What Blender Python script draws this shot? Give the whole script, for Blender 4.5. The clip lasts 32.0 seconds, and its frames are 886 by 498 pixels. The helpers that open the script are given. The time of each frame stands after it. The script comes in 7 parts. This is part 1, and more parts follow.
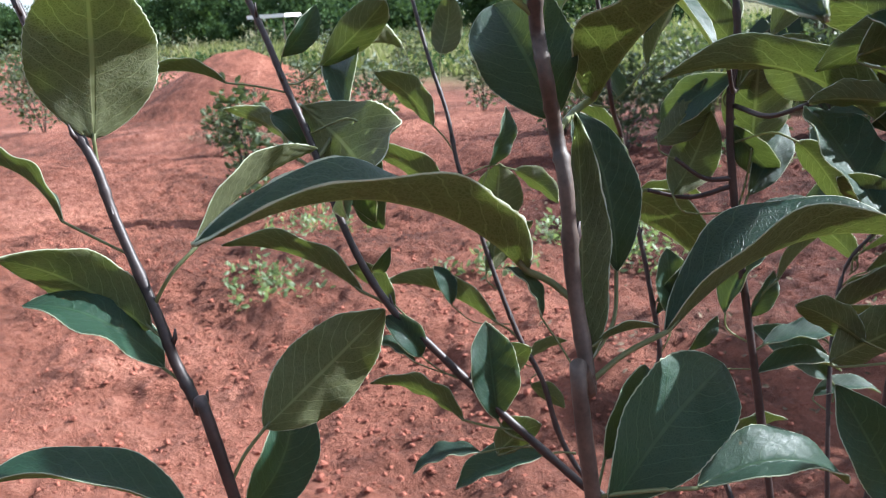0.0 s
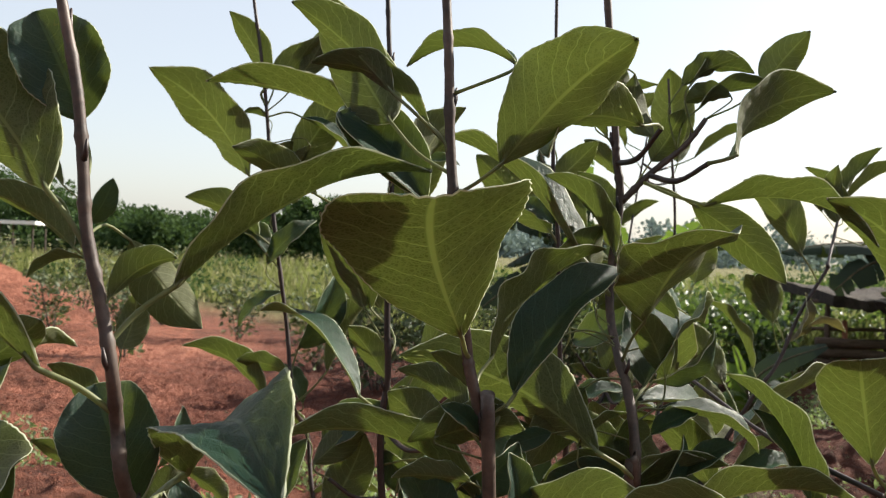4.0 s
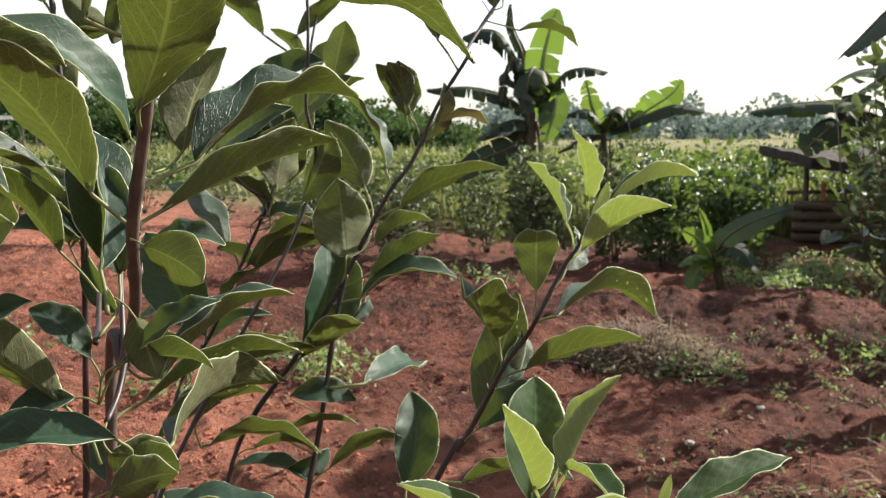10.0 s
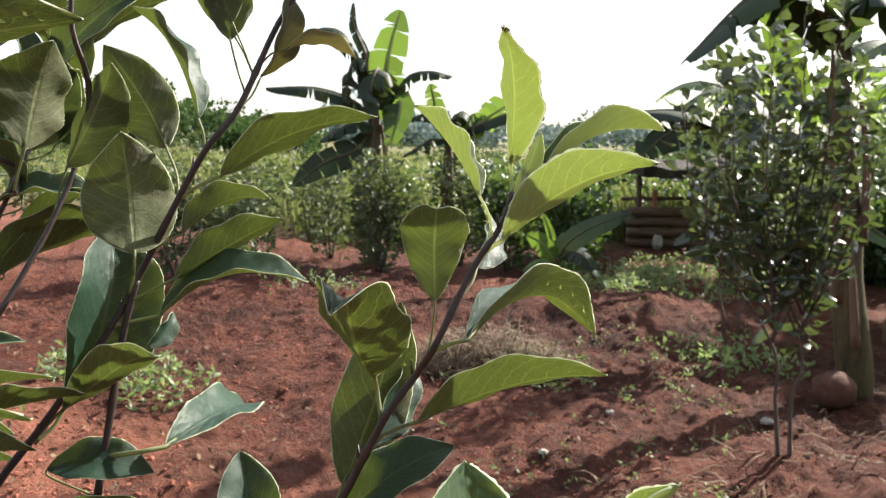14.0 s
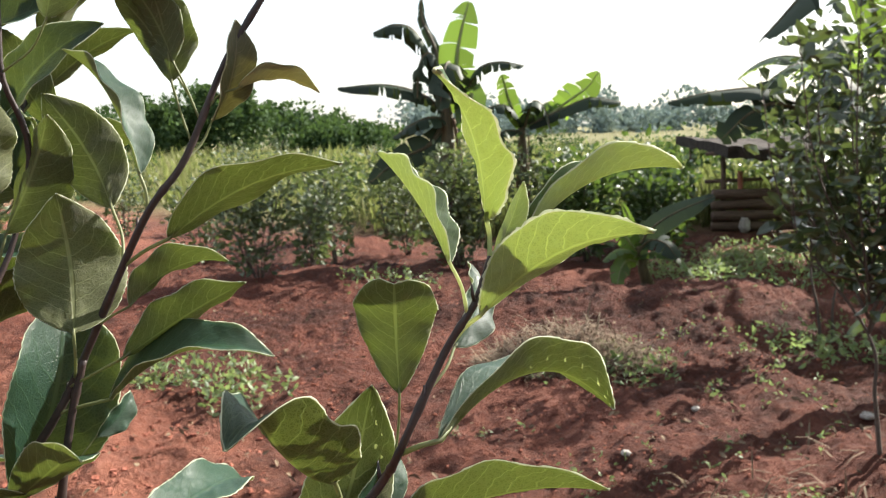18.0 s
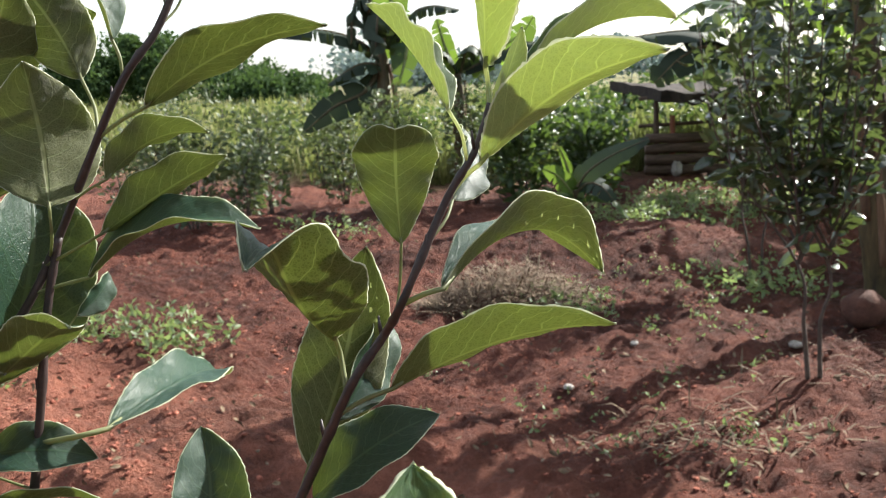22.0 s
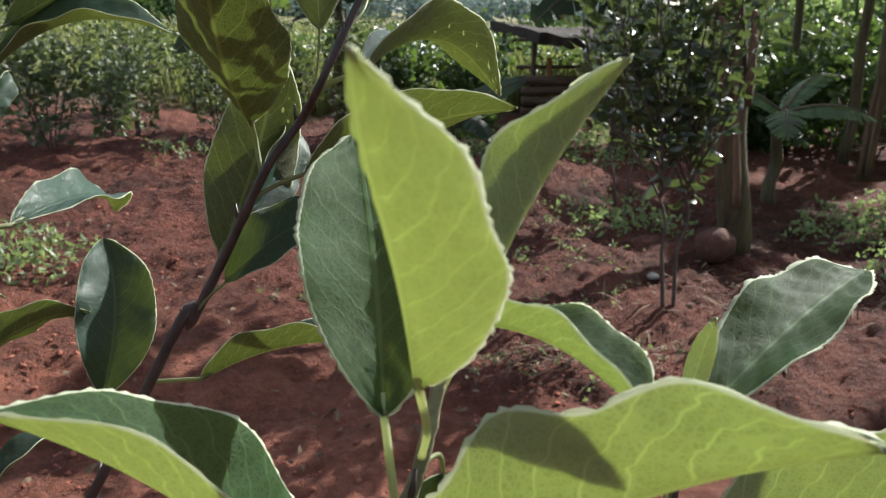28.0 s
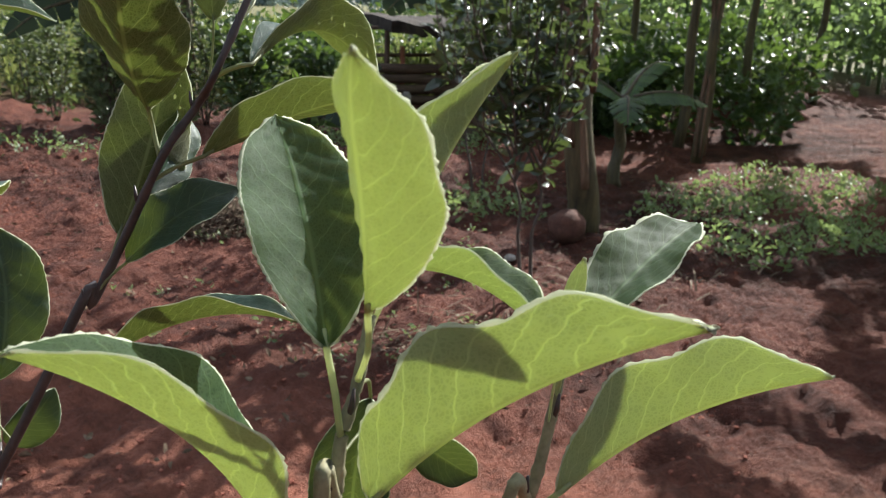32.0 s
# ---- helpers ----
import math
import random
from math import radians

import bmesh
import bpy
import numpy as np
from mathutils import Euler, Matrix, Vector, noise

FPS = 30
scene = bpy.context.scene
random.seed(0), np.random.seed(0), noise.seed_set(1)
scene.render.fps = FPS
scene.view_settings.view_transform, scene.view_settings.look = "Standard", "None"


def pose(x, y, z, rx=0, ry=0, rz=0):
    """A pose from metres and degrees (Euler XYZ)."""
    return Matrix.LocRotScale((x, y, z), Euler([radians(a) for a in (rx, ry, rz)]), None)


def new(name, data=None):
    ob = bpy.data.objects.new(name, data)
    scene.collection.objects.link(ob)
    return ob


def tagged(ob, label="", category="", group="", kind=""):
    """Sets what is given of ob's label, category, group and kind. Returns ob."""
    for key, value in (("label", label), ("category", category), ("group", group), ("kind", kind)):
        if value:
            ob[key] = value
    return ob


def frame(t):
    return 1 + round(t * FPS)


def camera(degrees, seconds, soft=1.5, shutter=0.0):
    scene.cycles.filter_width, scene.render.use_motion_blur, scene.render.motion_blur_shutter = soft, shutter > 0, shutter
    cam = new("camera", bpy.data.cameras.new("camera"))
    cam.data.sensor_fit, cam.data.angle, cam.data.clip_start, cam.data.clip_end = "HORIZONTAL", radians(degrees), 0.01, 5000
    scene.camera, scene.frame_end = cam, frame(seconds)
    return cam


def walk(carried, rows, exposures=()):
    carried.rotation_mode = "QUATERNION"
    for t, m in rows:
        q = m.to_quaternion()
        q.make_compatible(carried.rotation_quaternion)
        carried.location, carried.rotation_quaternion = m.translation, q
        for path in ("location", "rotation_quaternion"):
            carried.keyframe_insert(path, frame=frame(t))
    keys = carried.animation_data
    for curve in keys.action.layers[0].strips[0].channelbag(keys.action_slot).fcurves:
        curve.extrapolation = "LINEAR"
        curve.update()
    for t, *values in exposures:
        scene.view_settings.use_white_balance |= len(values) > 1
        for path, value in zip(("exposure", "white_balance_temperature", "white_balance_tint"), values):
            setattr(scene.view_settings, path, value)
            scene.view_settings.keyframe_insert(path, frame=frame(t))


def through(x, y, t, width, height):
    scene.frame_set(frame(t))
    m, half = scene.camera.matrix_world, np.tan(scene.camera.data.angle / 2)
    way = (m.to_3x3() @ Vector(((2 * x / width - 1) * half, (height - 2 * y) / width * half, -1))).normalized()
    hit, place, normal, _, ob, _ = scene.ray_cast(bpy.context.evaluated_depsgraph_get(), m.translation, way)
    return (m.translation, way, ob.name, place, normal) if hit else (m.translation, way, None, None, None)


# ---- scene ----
cam = camera(55.43, 32.0, 1.1)
cam.data.dof.use_dof, cam.data.dof.focus_distance, cam.data.dof.aperture_fstop = True, 0.32, 40.0
EXPOSURES = ((0.0, 1.75, 5400, 10), (1.0, 1.84, 5600, 10), (2.0, 1.98, 5900, 10), (3.0, 1.6, 6200, 10), (5.5, 0.96, 6900, 10), (7.5, 1.15, 6700, 10), (9.5, 1.46, 6600, 10), (12.0, 1.65, 6500, 10), (19.0, 1.78, 6400, 10), (22.0, 1.75, 6200, 10), (24.0, 1.75, 6000, 10), (26.5, 1.36, 6000, 10), (28.0, 1.32, 6000, 10), (32.0, 1.42, 6000, 10))
PATH = [
    (0.0, pose(-0.4364, -0.4107, 1.4362, 74.443, 3.598, 21.442)),
    (0.5, pose(-0.4429, -0.4039, 1.4477, 76.755, 2.236, 19.069)),
    (1.0, pose(-0.4477, -0.3973, 1.4563, 79.299, 1.377, 16.400)),
    (1.5, pose(-0.4439, -0.3954, 1.4670, 82.020, 0.834, 13.992)),
    (2.0, pose(-0.4409, -0.4017, 1.4765, 84.530, 0.191, 10.926)),
    (2.5, pose(-0.4365, -0.4087, 1.4821, 86.830, -0.497, 8.483)),
    (3.0, pose(-0.4248, -0.4135, 1.4906, 88.206, -1.439, 6.807)),
    (3.5, pose(-0.4036, -0.4173, 1.4944, 89.085, -2.387, 5.858)),
    (5.5, pose(-0.2780, -0.4064, 1.4792, 91.475, -0.651, 5.943)),
    (6.0, pose(-0.2546, -0.3885, 1.4736, 91.300, 0.718, 5.372)),
    (6.5, pose(-0.2266, -0.3758, 1.4689, 90.747, 1.676, 5.818)),
    (7.0, pose(-0.1982, -0.3650, 1.4629, 90.277, 2.221, 6.719)),
    (7.5, pose(-0.1681, -0.3544, 1.4566, 89.677, 2.155, 7.957)),
    (8.0, pose(-0.1339, -0.3453, 1.4507, 88.817, 1.745, 9.158)),
    (8.5, pose(-0.0988, -0.3340, 1.4482, 87.271, 0.943, 9.621)),
    (9.0, pose(-0.0664, -0.3258, 1.4401, 85.415, 0.262, 9.314)),
    (9.5, pose(-0.0411, -0.3179, 1.4283, 83.487, -0.245, 8.104)),
    (10.0, pose(-0.0236, -0.3178, 1.4220, 81.953, -0.254, 6.067)),
    (10.5, pose(-0.0144, -0.3071, 1.4140, 81.039, -0.278, 3.771)),
    (11.0, pose(-0.0159, -0.2898, 1.4026, 80.749, -0.431, 1.810)),
    (11.5, pose(-0.0207, -0.2750, 1.3957, 80.879, -0.376, 0.452)),
    (12.0, pose(-0.0271, -0.2643, 1.3887, 81.381, -0.462, -0.386)),
    (12.5, pose(-0.0339, -0.2395, 1.3765, 81.997, -0.889, -1.368)),
    (13.0, pose(-0.0494, -0.1771, 1.3665, 82.645, -1.352, -2.963)),
    (13.5, pose(-0.0576, -0.1226, 1.3725, 82.842, -1.517, -4.706)),
    (15.5, pose(-0.0027, -0.0115, 1.3893, 80.614, -0.917, -1.684)),
    (16.0, pose(0.0025, -0.0055, 1.3952, 80.467, -0.841, 0.025)),
    (16.5, pose(0.0078, -0.0023, 1.3992, 80.857, -0.324, 0.826)),
    (17.0, pose(0.0083, 0.0015, 1.4052, 81.339, 0.178, 1.071)),
    (17.5, pose(0.0082, 0.0004, 1.4065, 81.779, 0.879, 0.932)),
    (18.0, pose(0.0065, 0.0005, 1.4058, 81.892, 1.463, 0.704)),
    (18.5, pose(0.0045, 0.0025, 1.4030, 81.705, 1.712, 0.426)),
    (19.0, pose(0.0028, 0.0005, 1.4029, 81.430, 1.895, -0.000)),
    (19.5, pose(-0.0007, 0.0006, 1.4012, 81.186, 1.791, -0.521)),
    (20.0, pose(-0.0057, 0.0021, 1.3982, 80.894, 1.791, -1.151)),
    (20.5, pose(-0.0097, 0.0011, 1.3899, 80.527, 1.762, -1.828)),
    (21.0, pose(-0.0140, -0.0009, 1.3819, 80.018, 1.997, -2.618)),
    (21.5, pose(-0.0173, -0.0031, 1.3728, 79.316, 1.896, -3.194)),
    (22.0, pose(-0.0217, -0.0028, 1.3635, 78.469, 1.924, -3.754)),
    (22.5, pose(-0.0263, -0.0032, 1.3563, 77.508, 1.685, -4.379)),
    (23.0, pose(-0.0303, -0.0033, 1.3489, 76.675, 1.773, -5.005)),
    (23.5, pose(-0.0342, -0.0044, 1.3435, 76.037, 1.840, -5.678)),
    (24.0, pose(-0.0404, -0.0073, 1.3421, 75.588, 1.470, -6.236)),
    (24.5, pose(-0.0433, -0.0109, 1.3372, 75.552, 1.326, -6.609)),
    (26.5, pose(-0.0457, -0.0256, 1.3103, 75.330, -0.314, -8.355)),
    (27.0, pose(-0.0409, -0.0295, 1.3053, 75.144, -0.975, -8.662)),
    (27.5, pose(-0.0428, -0.0341, 1.3043, 74.699, -1.524, -10.147)),
    (28.0, pose(-0.0432, -0.0421, 1.3049, 74.372, -1.899, -11.648)),
    (28.5, pose(-0.0432, -0.0522, 1.3087, 74.121, -2.025, -13.304)),
    (29.0, pose(-0.0442, -0.0560, 1.3121, 73.828, -2.462, -15.648)),
    (29.5, pose(-0.0421, -0.0617, 1.3143, 73.626, -2.200, -17.666)),
    (30.0, pose(-0.0415, -0.0672, 1.3146, 73.577, -1.787, -19.121)),
    (30.5, pose(-0.0477, -0.0709, 1.3146, 73.532, -1.794, -20.412)),
    (31.0, pose(-0.0526, -0.0739, 1.3131, 73.591, -1.838, -21.017)),
    (31.5, pose(-0.0583, -0.0764, 1.3104, 73.696, -2.001, -21.250)),
    (32.0, pose(-0.0682, -0.0766, 1.3075, 73.971, -2.653, -21.384)),
]
walk(cam, PATH, EXPOSURES)

# ---- sky, sun ----
SUN_AZ, SUN_EL = radians(56), radians(35)   # azimuth from +y towards +x
world = bpy.data.worlds.new("sky")
scene.world = world
world.use_nodes = True
wn, wl = world.node_tree.nodes, world.node_tree.links
sky = wn.new("ShaderNodeTexSky")
sky.sky_type, sky.sun_disc = "NISHITA", False
sky.sun_elevation, sky.sun_rotation = SUN_EL, SUN_AZ
sky.dust_density, sky.air_density, sky.ozone_density = 2.2, 1.0, 2.0
haze = wn.new("ShaderNodeMix")   # thin bright haze over the whole sky
haze.data_type, haze.blend_type = "RGBA", "ADD"
haze.inputs[0].default_value, haze.inputs[7].default_value = 1.0, (4.8, 4.8, 4.65, 1)
wl.new(sky.outputs[0], haze.inputs[6])
wl.new(haze.outputs[2], wn["Background"].inputs[0])
wn["Background"].inputs[1].default_value = 0.047
sun = new("sun", bpy.data.lights.new("sun", "SUN"))
sun.data.energy, sun.data.angle, sun.data.color = 5.0, radians(0.6), (1.0, 0.94, 0.83)
to_sun = Vector((math.sin(SUN_AZ) * math.cos(SUN_EL), math.cos(SUN_AZ) * math.cos(SUN_EL), math.sin(SUN_EL)))
sun.matrix_basis = Matrix.Translation((0, 0, 30)) @ to_sun.to_track_quat("Z", "Y").to_matrix().to_4x4()

# ---- materials ----
def node_mat(name):
    m = bpy.data.materials.new(name)
    m.use_nodes = True
    n, l = m.node_tree.nodes, m.node_tree.links
    return m, n, l, n["Principled BSDF"], n["Material Output"]


def ramp(n, l, fac, stops):
    r = n.new("ShaderNodeValToRGB")
    while len(r.color_ramp.elements) < len(stops):
        r.color_ramp.elements.new(0.5)
    for e, (p, c) in zip(r.color_ramp.elements, stops):
        e.position, e.color = p, (*c, 1)
    l.new(fac, r.inputs[0])
    return r.outputs[0]


def noise_tex(n, l, coord, scale, detail=6, rough=0.6):
    t = n.new("ShaderNodeTexNoise")
    t.inputs["Scale"].default_value, t.inputs["Detail"].default_value, t.inputs["Roughness"].default_value = scale, detail, rough
    if coord is not None:
        l.new(coord, t.inputs["Vector"])
    return t.outputs["Fac"]


def math_node(n, l, op, a, b=None, c=None):
    m = n.new("ShaderNodeMath")
    m.operation = op
    for i, v in enumerate((a, b, c)):
        if v is None:
            continue
        if isinstance(v, (int, float)):
            m.inputs[i].default_value = v
        else:
            l.new(v, m.inputs[i])
    return m.outputs[0]


def mix_col(n, l, fac, a, b, mode="MIX"):
    m = n.new("ShaderNodeMix")
    m.data_type, m.blend_type = "RGBA", mode
    for sock, v in ((m.inputs[0], fac), (m.inputs[6], a), (m.inputs[7], b)):
        if isinstance(v, (int, float)):
            sock.default_value = v
        elif isinstance(v, tuple):
            sock.default_value = (*v, 1)
        else:
            l.new(v, sock)
    return m.outputs[2]


def bump(n, l, p, height, strength, dist):
    b = n.new("ShaderNodeBump")
    b.inputs["Strength"].default_value, b.inputs["Distance"].default_value = strength, dist
    l.new(height, b.inputs["Height"])
    l.new(b.outputs[0], p.inputs["Normal"])


def coords(n, which="Object"):
    return n.new("ShaderNodeTexCoord").outputs[which]


def plain_mat(name, c1, c2, rough, scale=8.0, bumps=0.4, dist=0.01, spec=0.4, stretch=None):
    """A rough surface whose colour wanders between two tones at two scales."""
    m, n, l, p, o = node_mat(name)
    co = coords(n)
    if stretch:
        mp = n.new("ShaderNodeMapping")
        mp.inputs["Scale"].default_value = stretch
        l.new(co, mp.inputs[0])
        co = mp.outputs[0]
    a, b = noise_tex(n, l, co, scale), noise_tex(n, l, co, scale * 7)
    f = math_node(n, l, "ADD", math_node(n, l, "MULTIPLY", a, 0.65), math_node(n, l, "MULTIPLY", b, 0.35))
    l.new(ramp(n, l, f, ((0.34, c1), (0.66, c2))), p.inputs["Base Color"])
    p.inputs["Roughness"].default_value, p.inputs["Specular IOR Level"].default_value = rough, spec
    bump(n, l, p, f, bumps, dist)
    return m


def foliage_mat(name, dark, light, through, rough=0.42, share=0.4, spec=0.5):
    """Thin leaves: reflection with a gloss, and light that comes through."""
    m, n, l, p, o = node_mat(name)
    isl = n.new("ShaderNodeNewGeometry").outputs["Random Per Island"]
    f = math_node(n, l, "ADD", math_node(n, l, "MULTIPLY", isl, 0.75), math_node(n, l, "MULTIPLY", noise_tex(n, l, coords(n), 3.0), 0.25))
    l.new(ramp(n, l, f, ((0.1, dark), (0.9, light))), p.inputs["Base Color"])
    p.inputs["Roughness"].default_value, p.inputs["Specular IOR Level"].default_value = rough, spec
    tr = n.new("ShaderNodeBsdfTranslucent")
    l.new(ramp(n, l, f, ((0.0, tuple(0.6 * c for c in through)), (1.0, through))), tr.inputs[0])
    mx = n.new("ShaderNodeMixShader")
    mx.inputs[0].default_value = share
    l.new(p.outputs[0], mx.inputs[1])
    l.new(tr.outputs[0], mx.inputs[2])
    l.new(mx.outputs[0], o.inputs[0])
    return m


def soil_mat():
    m, n, l, p, o = node_mat("red_soil")
    co = coords(n)
    big, mid, fine = noise_tex(n, l, co, 0.35, 4), noise_tex(n, l, co, 4.5, 10, 0.7), noise_tex(n, l, co, 30.0, 8, 0.75)
    f = math_node(n, l, "ADD", math_node(n, l, "MULTIPLY", big, 0.45), math_node(n, l, "ADD", math_node(n, l, "MULTIPLY", mid, 0.35), math_node(n, l, "MULTIPLY", fine, 0.2)))
    col = ramp(n, l, f, ((0.37, (0.04, 0.016, 0.011)), (0.46, (0.15, 0.056, 0.038)), (0.54, (0.30, 0.112, 0.076)), (0.65, (0.53, 0.235, 0.17))))
    # darker, browner soil past a slanting noise-broken line, fading out to the left
    at = n.new("ShaderNodeSeparateXYZ")
    l.new(co, at.inputs[0])
    across = math_node(n, l, "ADD", math_node(n, l, "MULTIPLY", math_node(n, l, "ADD", at.outputs[0], 1.6), 0.61), math_node(n, l, "MULTIPLY", math_node(n, l, "SUBTRACT", at.outputs[1], 4.1), 0.79))
    across = math_node(n, l, "ADD", across, math_node(n, l, "MULTIPLY", math_node(n, l, "SUBTRACT", mid, 0.5), 1.6))
    past_line = n.new("ShaderNodeMapRange")
    past_line.inputs[1].default_value, past_line.inputs[2].default_value = -0.12, 0.35
    l.new(across, past_line.inputs[0])
    part_x = n.new("ShaderNodeMapRange")
    part_x.inputs[1].default_value, part_x.inputs[2].default_value = -5.2, -3.2
    l.new(at.outputs[0], part_x.inputs[0])
    dark_soil = mix_col(n, l, 1.0, col, (0.47, 0.42, 0.39), "MULTIPLY")
    # the near side stays close to the ramp's own colour
    fresh = mix_col(n, l, 1.0, col, (1.02, 1.04, 0.97), "MULTIPLY")
    col = mix_col(n, l, math_node(n, l, "MULTIPLY", past_line.outputs[0], part_x.outputs[0]), fresh, dark_soil)
    # thin dry litter and pale crumbs
    v = n.new("ShaderNodeTexVoronoi")
    v.inputs["Scale"].default_value = 34.0
    l.new(co, v.inputs["Vector"])
    crumb = math_node(n, l, "LESS_THAN", v.outputs["Distance"], math_node(n, l, "MULTIPLY", math_node(n, l, "SUBTRACT", mid, 0.45), 0.5))
    col = mix_col(n, l, math_node(n, l, "MULTIPLY", crumb, 0.5), col, (0.30, 0.19, 0.12))
    # the grown-over field beyond the dug ground
    sep = n.new("ShaderNodeSeparateXYZ")
    l.new(co, sep.inputs[0])
    edge = math_node(n, l, "ADD", sep.outputs[1], math_node(n, l, "MULTIPLY", mid, 5.0))
    edge = math_node(n, l, "ADD", edge, math_node(n, l, "MULTIPLY", math_node(n, l, "MINIMUM", sep.outputs[0], 0.0), 0.75))
    grown = n.new("ShaderNodeMapRange")
    grown.inputs[1].default_value, grown.inputs[2].default_value = 12.5, 15.0
    l.new(edge, grown.inputs[0])
    green = ramp(n, l, mid, ((0.3, (0.085, 0.088, 0.034)), (0.7, (0.20, 0.18, 0.085))))
    l.new(mix_col(n, l, grown.outputs[0], col, green), p.inputs["Base Color"])
    p.inputs["Roughness"].default_value, p.inputs["Specular IOR Level"].default_value = 0.92, 0.2
    bump(n, l, p, math_node(n, l, "ADD", math_node(n, l, "MULTIPLY", mid, 0.7), math_node(n, l, "MULTIPLY", fine, 0.3)), 1.0, 0.24)
    return m


SOIL = soil_mat()
CLOD = plain_mat("soil_clods", (0.12, 0.042, 0.028), (0.34, 0.12, 0.078), 0.95, 20, 0.8, 0.01, 0.2)
# a lighter brown bark, used on trees A and B
BARK_A = plain_mat("lighter_bark", (0.028, 0.019, 0.016), (0.11, 0.075, 0.058), 0.55, 60, 0.35, 0.001, 0.5)
BARK = plain_mat("young_bark", (0.012, 0.008, 0.0075), (0.05, 0.03, 0.027), 0.5, 60, 0.35, 0.001, 0.5)
TWIG = plain_mat("bush_bark", (0.035, 0.027, 0.022), (0.10, 0.075, 0.058), 0.8, 30, 0.5, 0.003)
LOG = plain_mat("weathered_wood", (0.045, 0.03, 0.022), (0.15, 0.10, 0.07), 0.85, 6, 0.6, 0.01, 0.3, (1, 8, 8))
THATCH = plain_mat("old_thatch", (0.014, 0.011, 0.010), (0.05, 0.038, 0.03), 0.95, 9, 0.8, 0.03, 0.2)
RED_POST = plain_mat("reddish_post", (0.26, 0.09, 0.05), (0.40, 0.15, 0.09), 0.8, 9)
STRAW = plain_mat("dry_straw", (0.06, 0.04, 0.025), (0.20, 0.14, 0.085), 0.9, 14, 0.3)
BALL = plain_mat("earth_crust", (0.05, 0.024, 0.018), (0.13, 0.06, 0.042), 0.9, 14, 0.9, 0.02, 0.25)
PSTEM = plain_mat("banana_sheath", (0.02, 0.017, 0.011), (0.12, 0.095, 0.04), 0.6, 5, 0.6, 0.01, 0.4, (6, 6, 0.5))
PSTEM_DRY = plain_mat("dry_banana_sheath", (0.05, 0.03, 0.02), (0.20, 0.13, 0.08), 0.85, 5, 0.7, 0.015, 0.3, (6, 6, 0.5))
WHITEWASH = plain_mat("whitewashed_wall", (0.7, 0.69, 0.66), (0.82, 0.8, 0.78), 0.8, 3)
SACK = plain_mat("pale_sack", (0.16, 0.14, 0.12), (0.42, 0.39, 0.35), 0.85, 9, 0.6, 0.02)
BANANA = foliage_mat("banana_leaf", (0.014, 0.036, 0.014), (0.035, 0.085, 0.024), (0.32, 0.50, 0.06), 0.45, 0.34, 0.4)
# same leaf, with the shade of overlapping blades put into a darker colour
BANANA_SHADED = foliage_mat("shaded_banana_leaf", (0.008, 0.018, 0.009), (0.022, 0.042, 0.018), (0.09, 0.13, 0.03), 0.6, 0.10, 0.3)
MIDRIB = plain_mat("fresh_midrib", (0.10, 0.13, 0.04), (0.22, 0.26, 0.09), 0.5, 9)
BUSH = foliage_mat("bush_leaf", (0.028, 0.044, 0.022), (0.10, 0.125, 0.062), (0.20, 0.27, 0.07), 0.5, 0.2, 0.3)
SHRUB = foliage_mat("shrub_leaf", (0.010, 0.022, 0.011), (0.042, 0.064, 0.028), (0.20, 0.28, 0.07), 0.30, 0.16, 0.6)
CASSAVA = foliage_mat("broad_weed_leaf", (0.016, 0.036, 0.014), (0.06, 0.10, 0.034), (0.20, 0.32, 0.05), 0.45, 0.2)
GRASS = foliage_mat("grass", (0.085, 0.095, 0.035), (0.27, 0.24, 0.11), (0.28, 0.34, 0.09), 0.6, 0.35, 0.3)
WEED = foliage_mat("ground_weed", (0.05, 0.085, 0.035), (0.16, 0.205, 0.09), (0.36, 0.48, 0.15), 0.5, 0.34)
GROVE = foliage_mat("grove_foliage", (0.02, 0.045, 0.018), (0.075, 0.115, 0.045), (0.32, 0.46, 0.13), 0.36, 0.36, 0.6)
FAR = foliage_mat("far_foliage", (0.018, 0.04, 0.018), (0.06, 0.10, 0.035), (0.1, 0.17, 0.04), 0.7, 0.25, 0.1)
# distance haze is mixed into this foliage's pale bluish colour
HAZE_TINTED = foliage_mat("haze_tinted_far_foliage", (0.14, 0.19, 0.18), (0.22, 0.28, 0.27), (0.2, 0.26, 0.2), 0.8, 0.2, 0.1)


# ---- building blocks ----
def mesh_of(name, verts, faces, mats, index=None, smooth=False, uvs=None):
    me = bpy.data.meshes.new(name)
    me.from_pydata(verts, [], faces)
    for m in mats:
        me.materials.append(m)
    if index is not None:
        me.polygons.foreach_set("material_index", index)
    if smooth:
        me.polygons.foreach_set("use_smooth", [True] * len(me.polygons))
    if uvs is not None:
        lay = me.uv_layers.new(name="UVMap")
        loops = np.empty(len(me.loops), dtype=np.int32)
        me.loops.foreach_get("vertex_index", loops)
        lay.data.foreach_set("uv", np.asarray(uvs, dtype=np.float32)[loops].ravel())
    me.update()
    return me


def part(name, me, parent, label=""):
    ob = new(name, me)
    ob.parent = parent
    return tagged(ob, label)


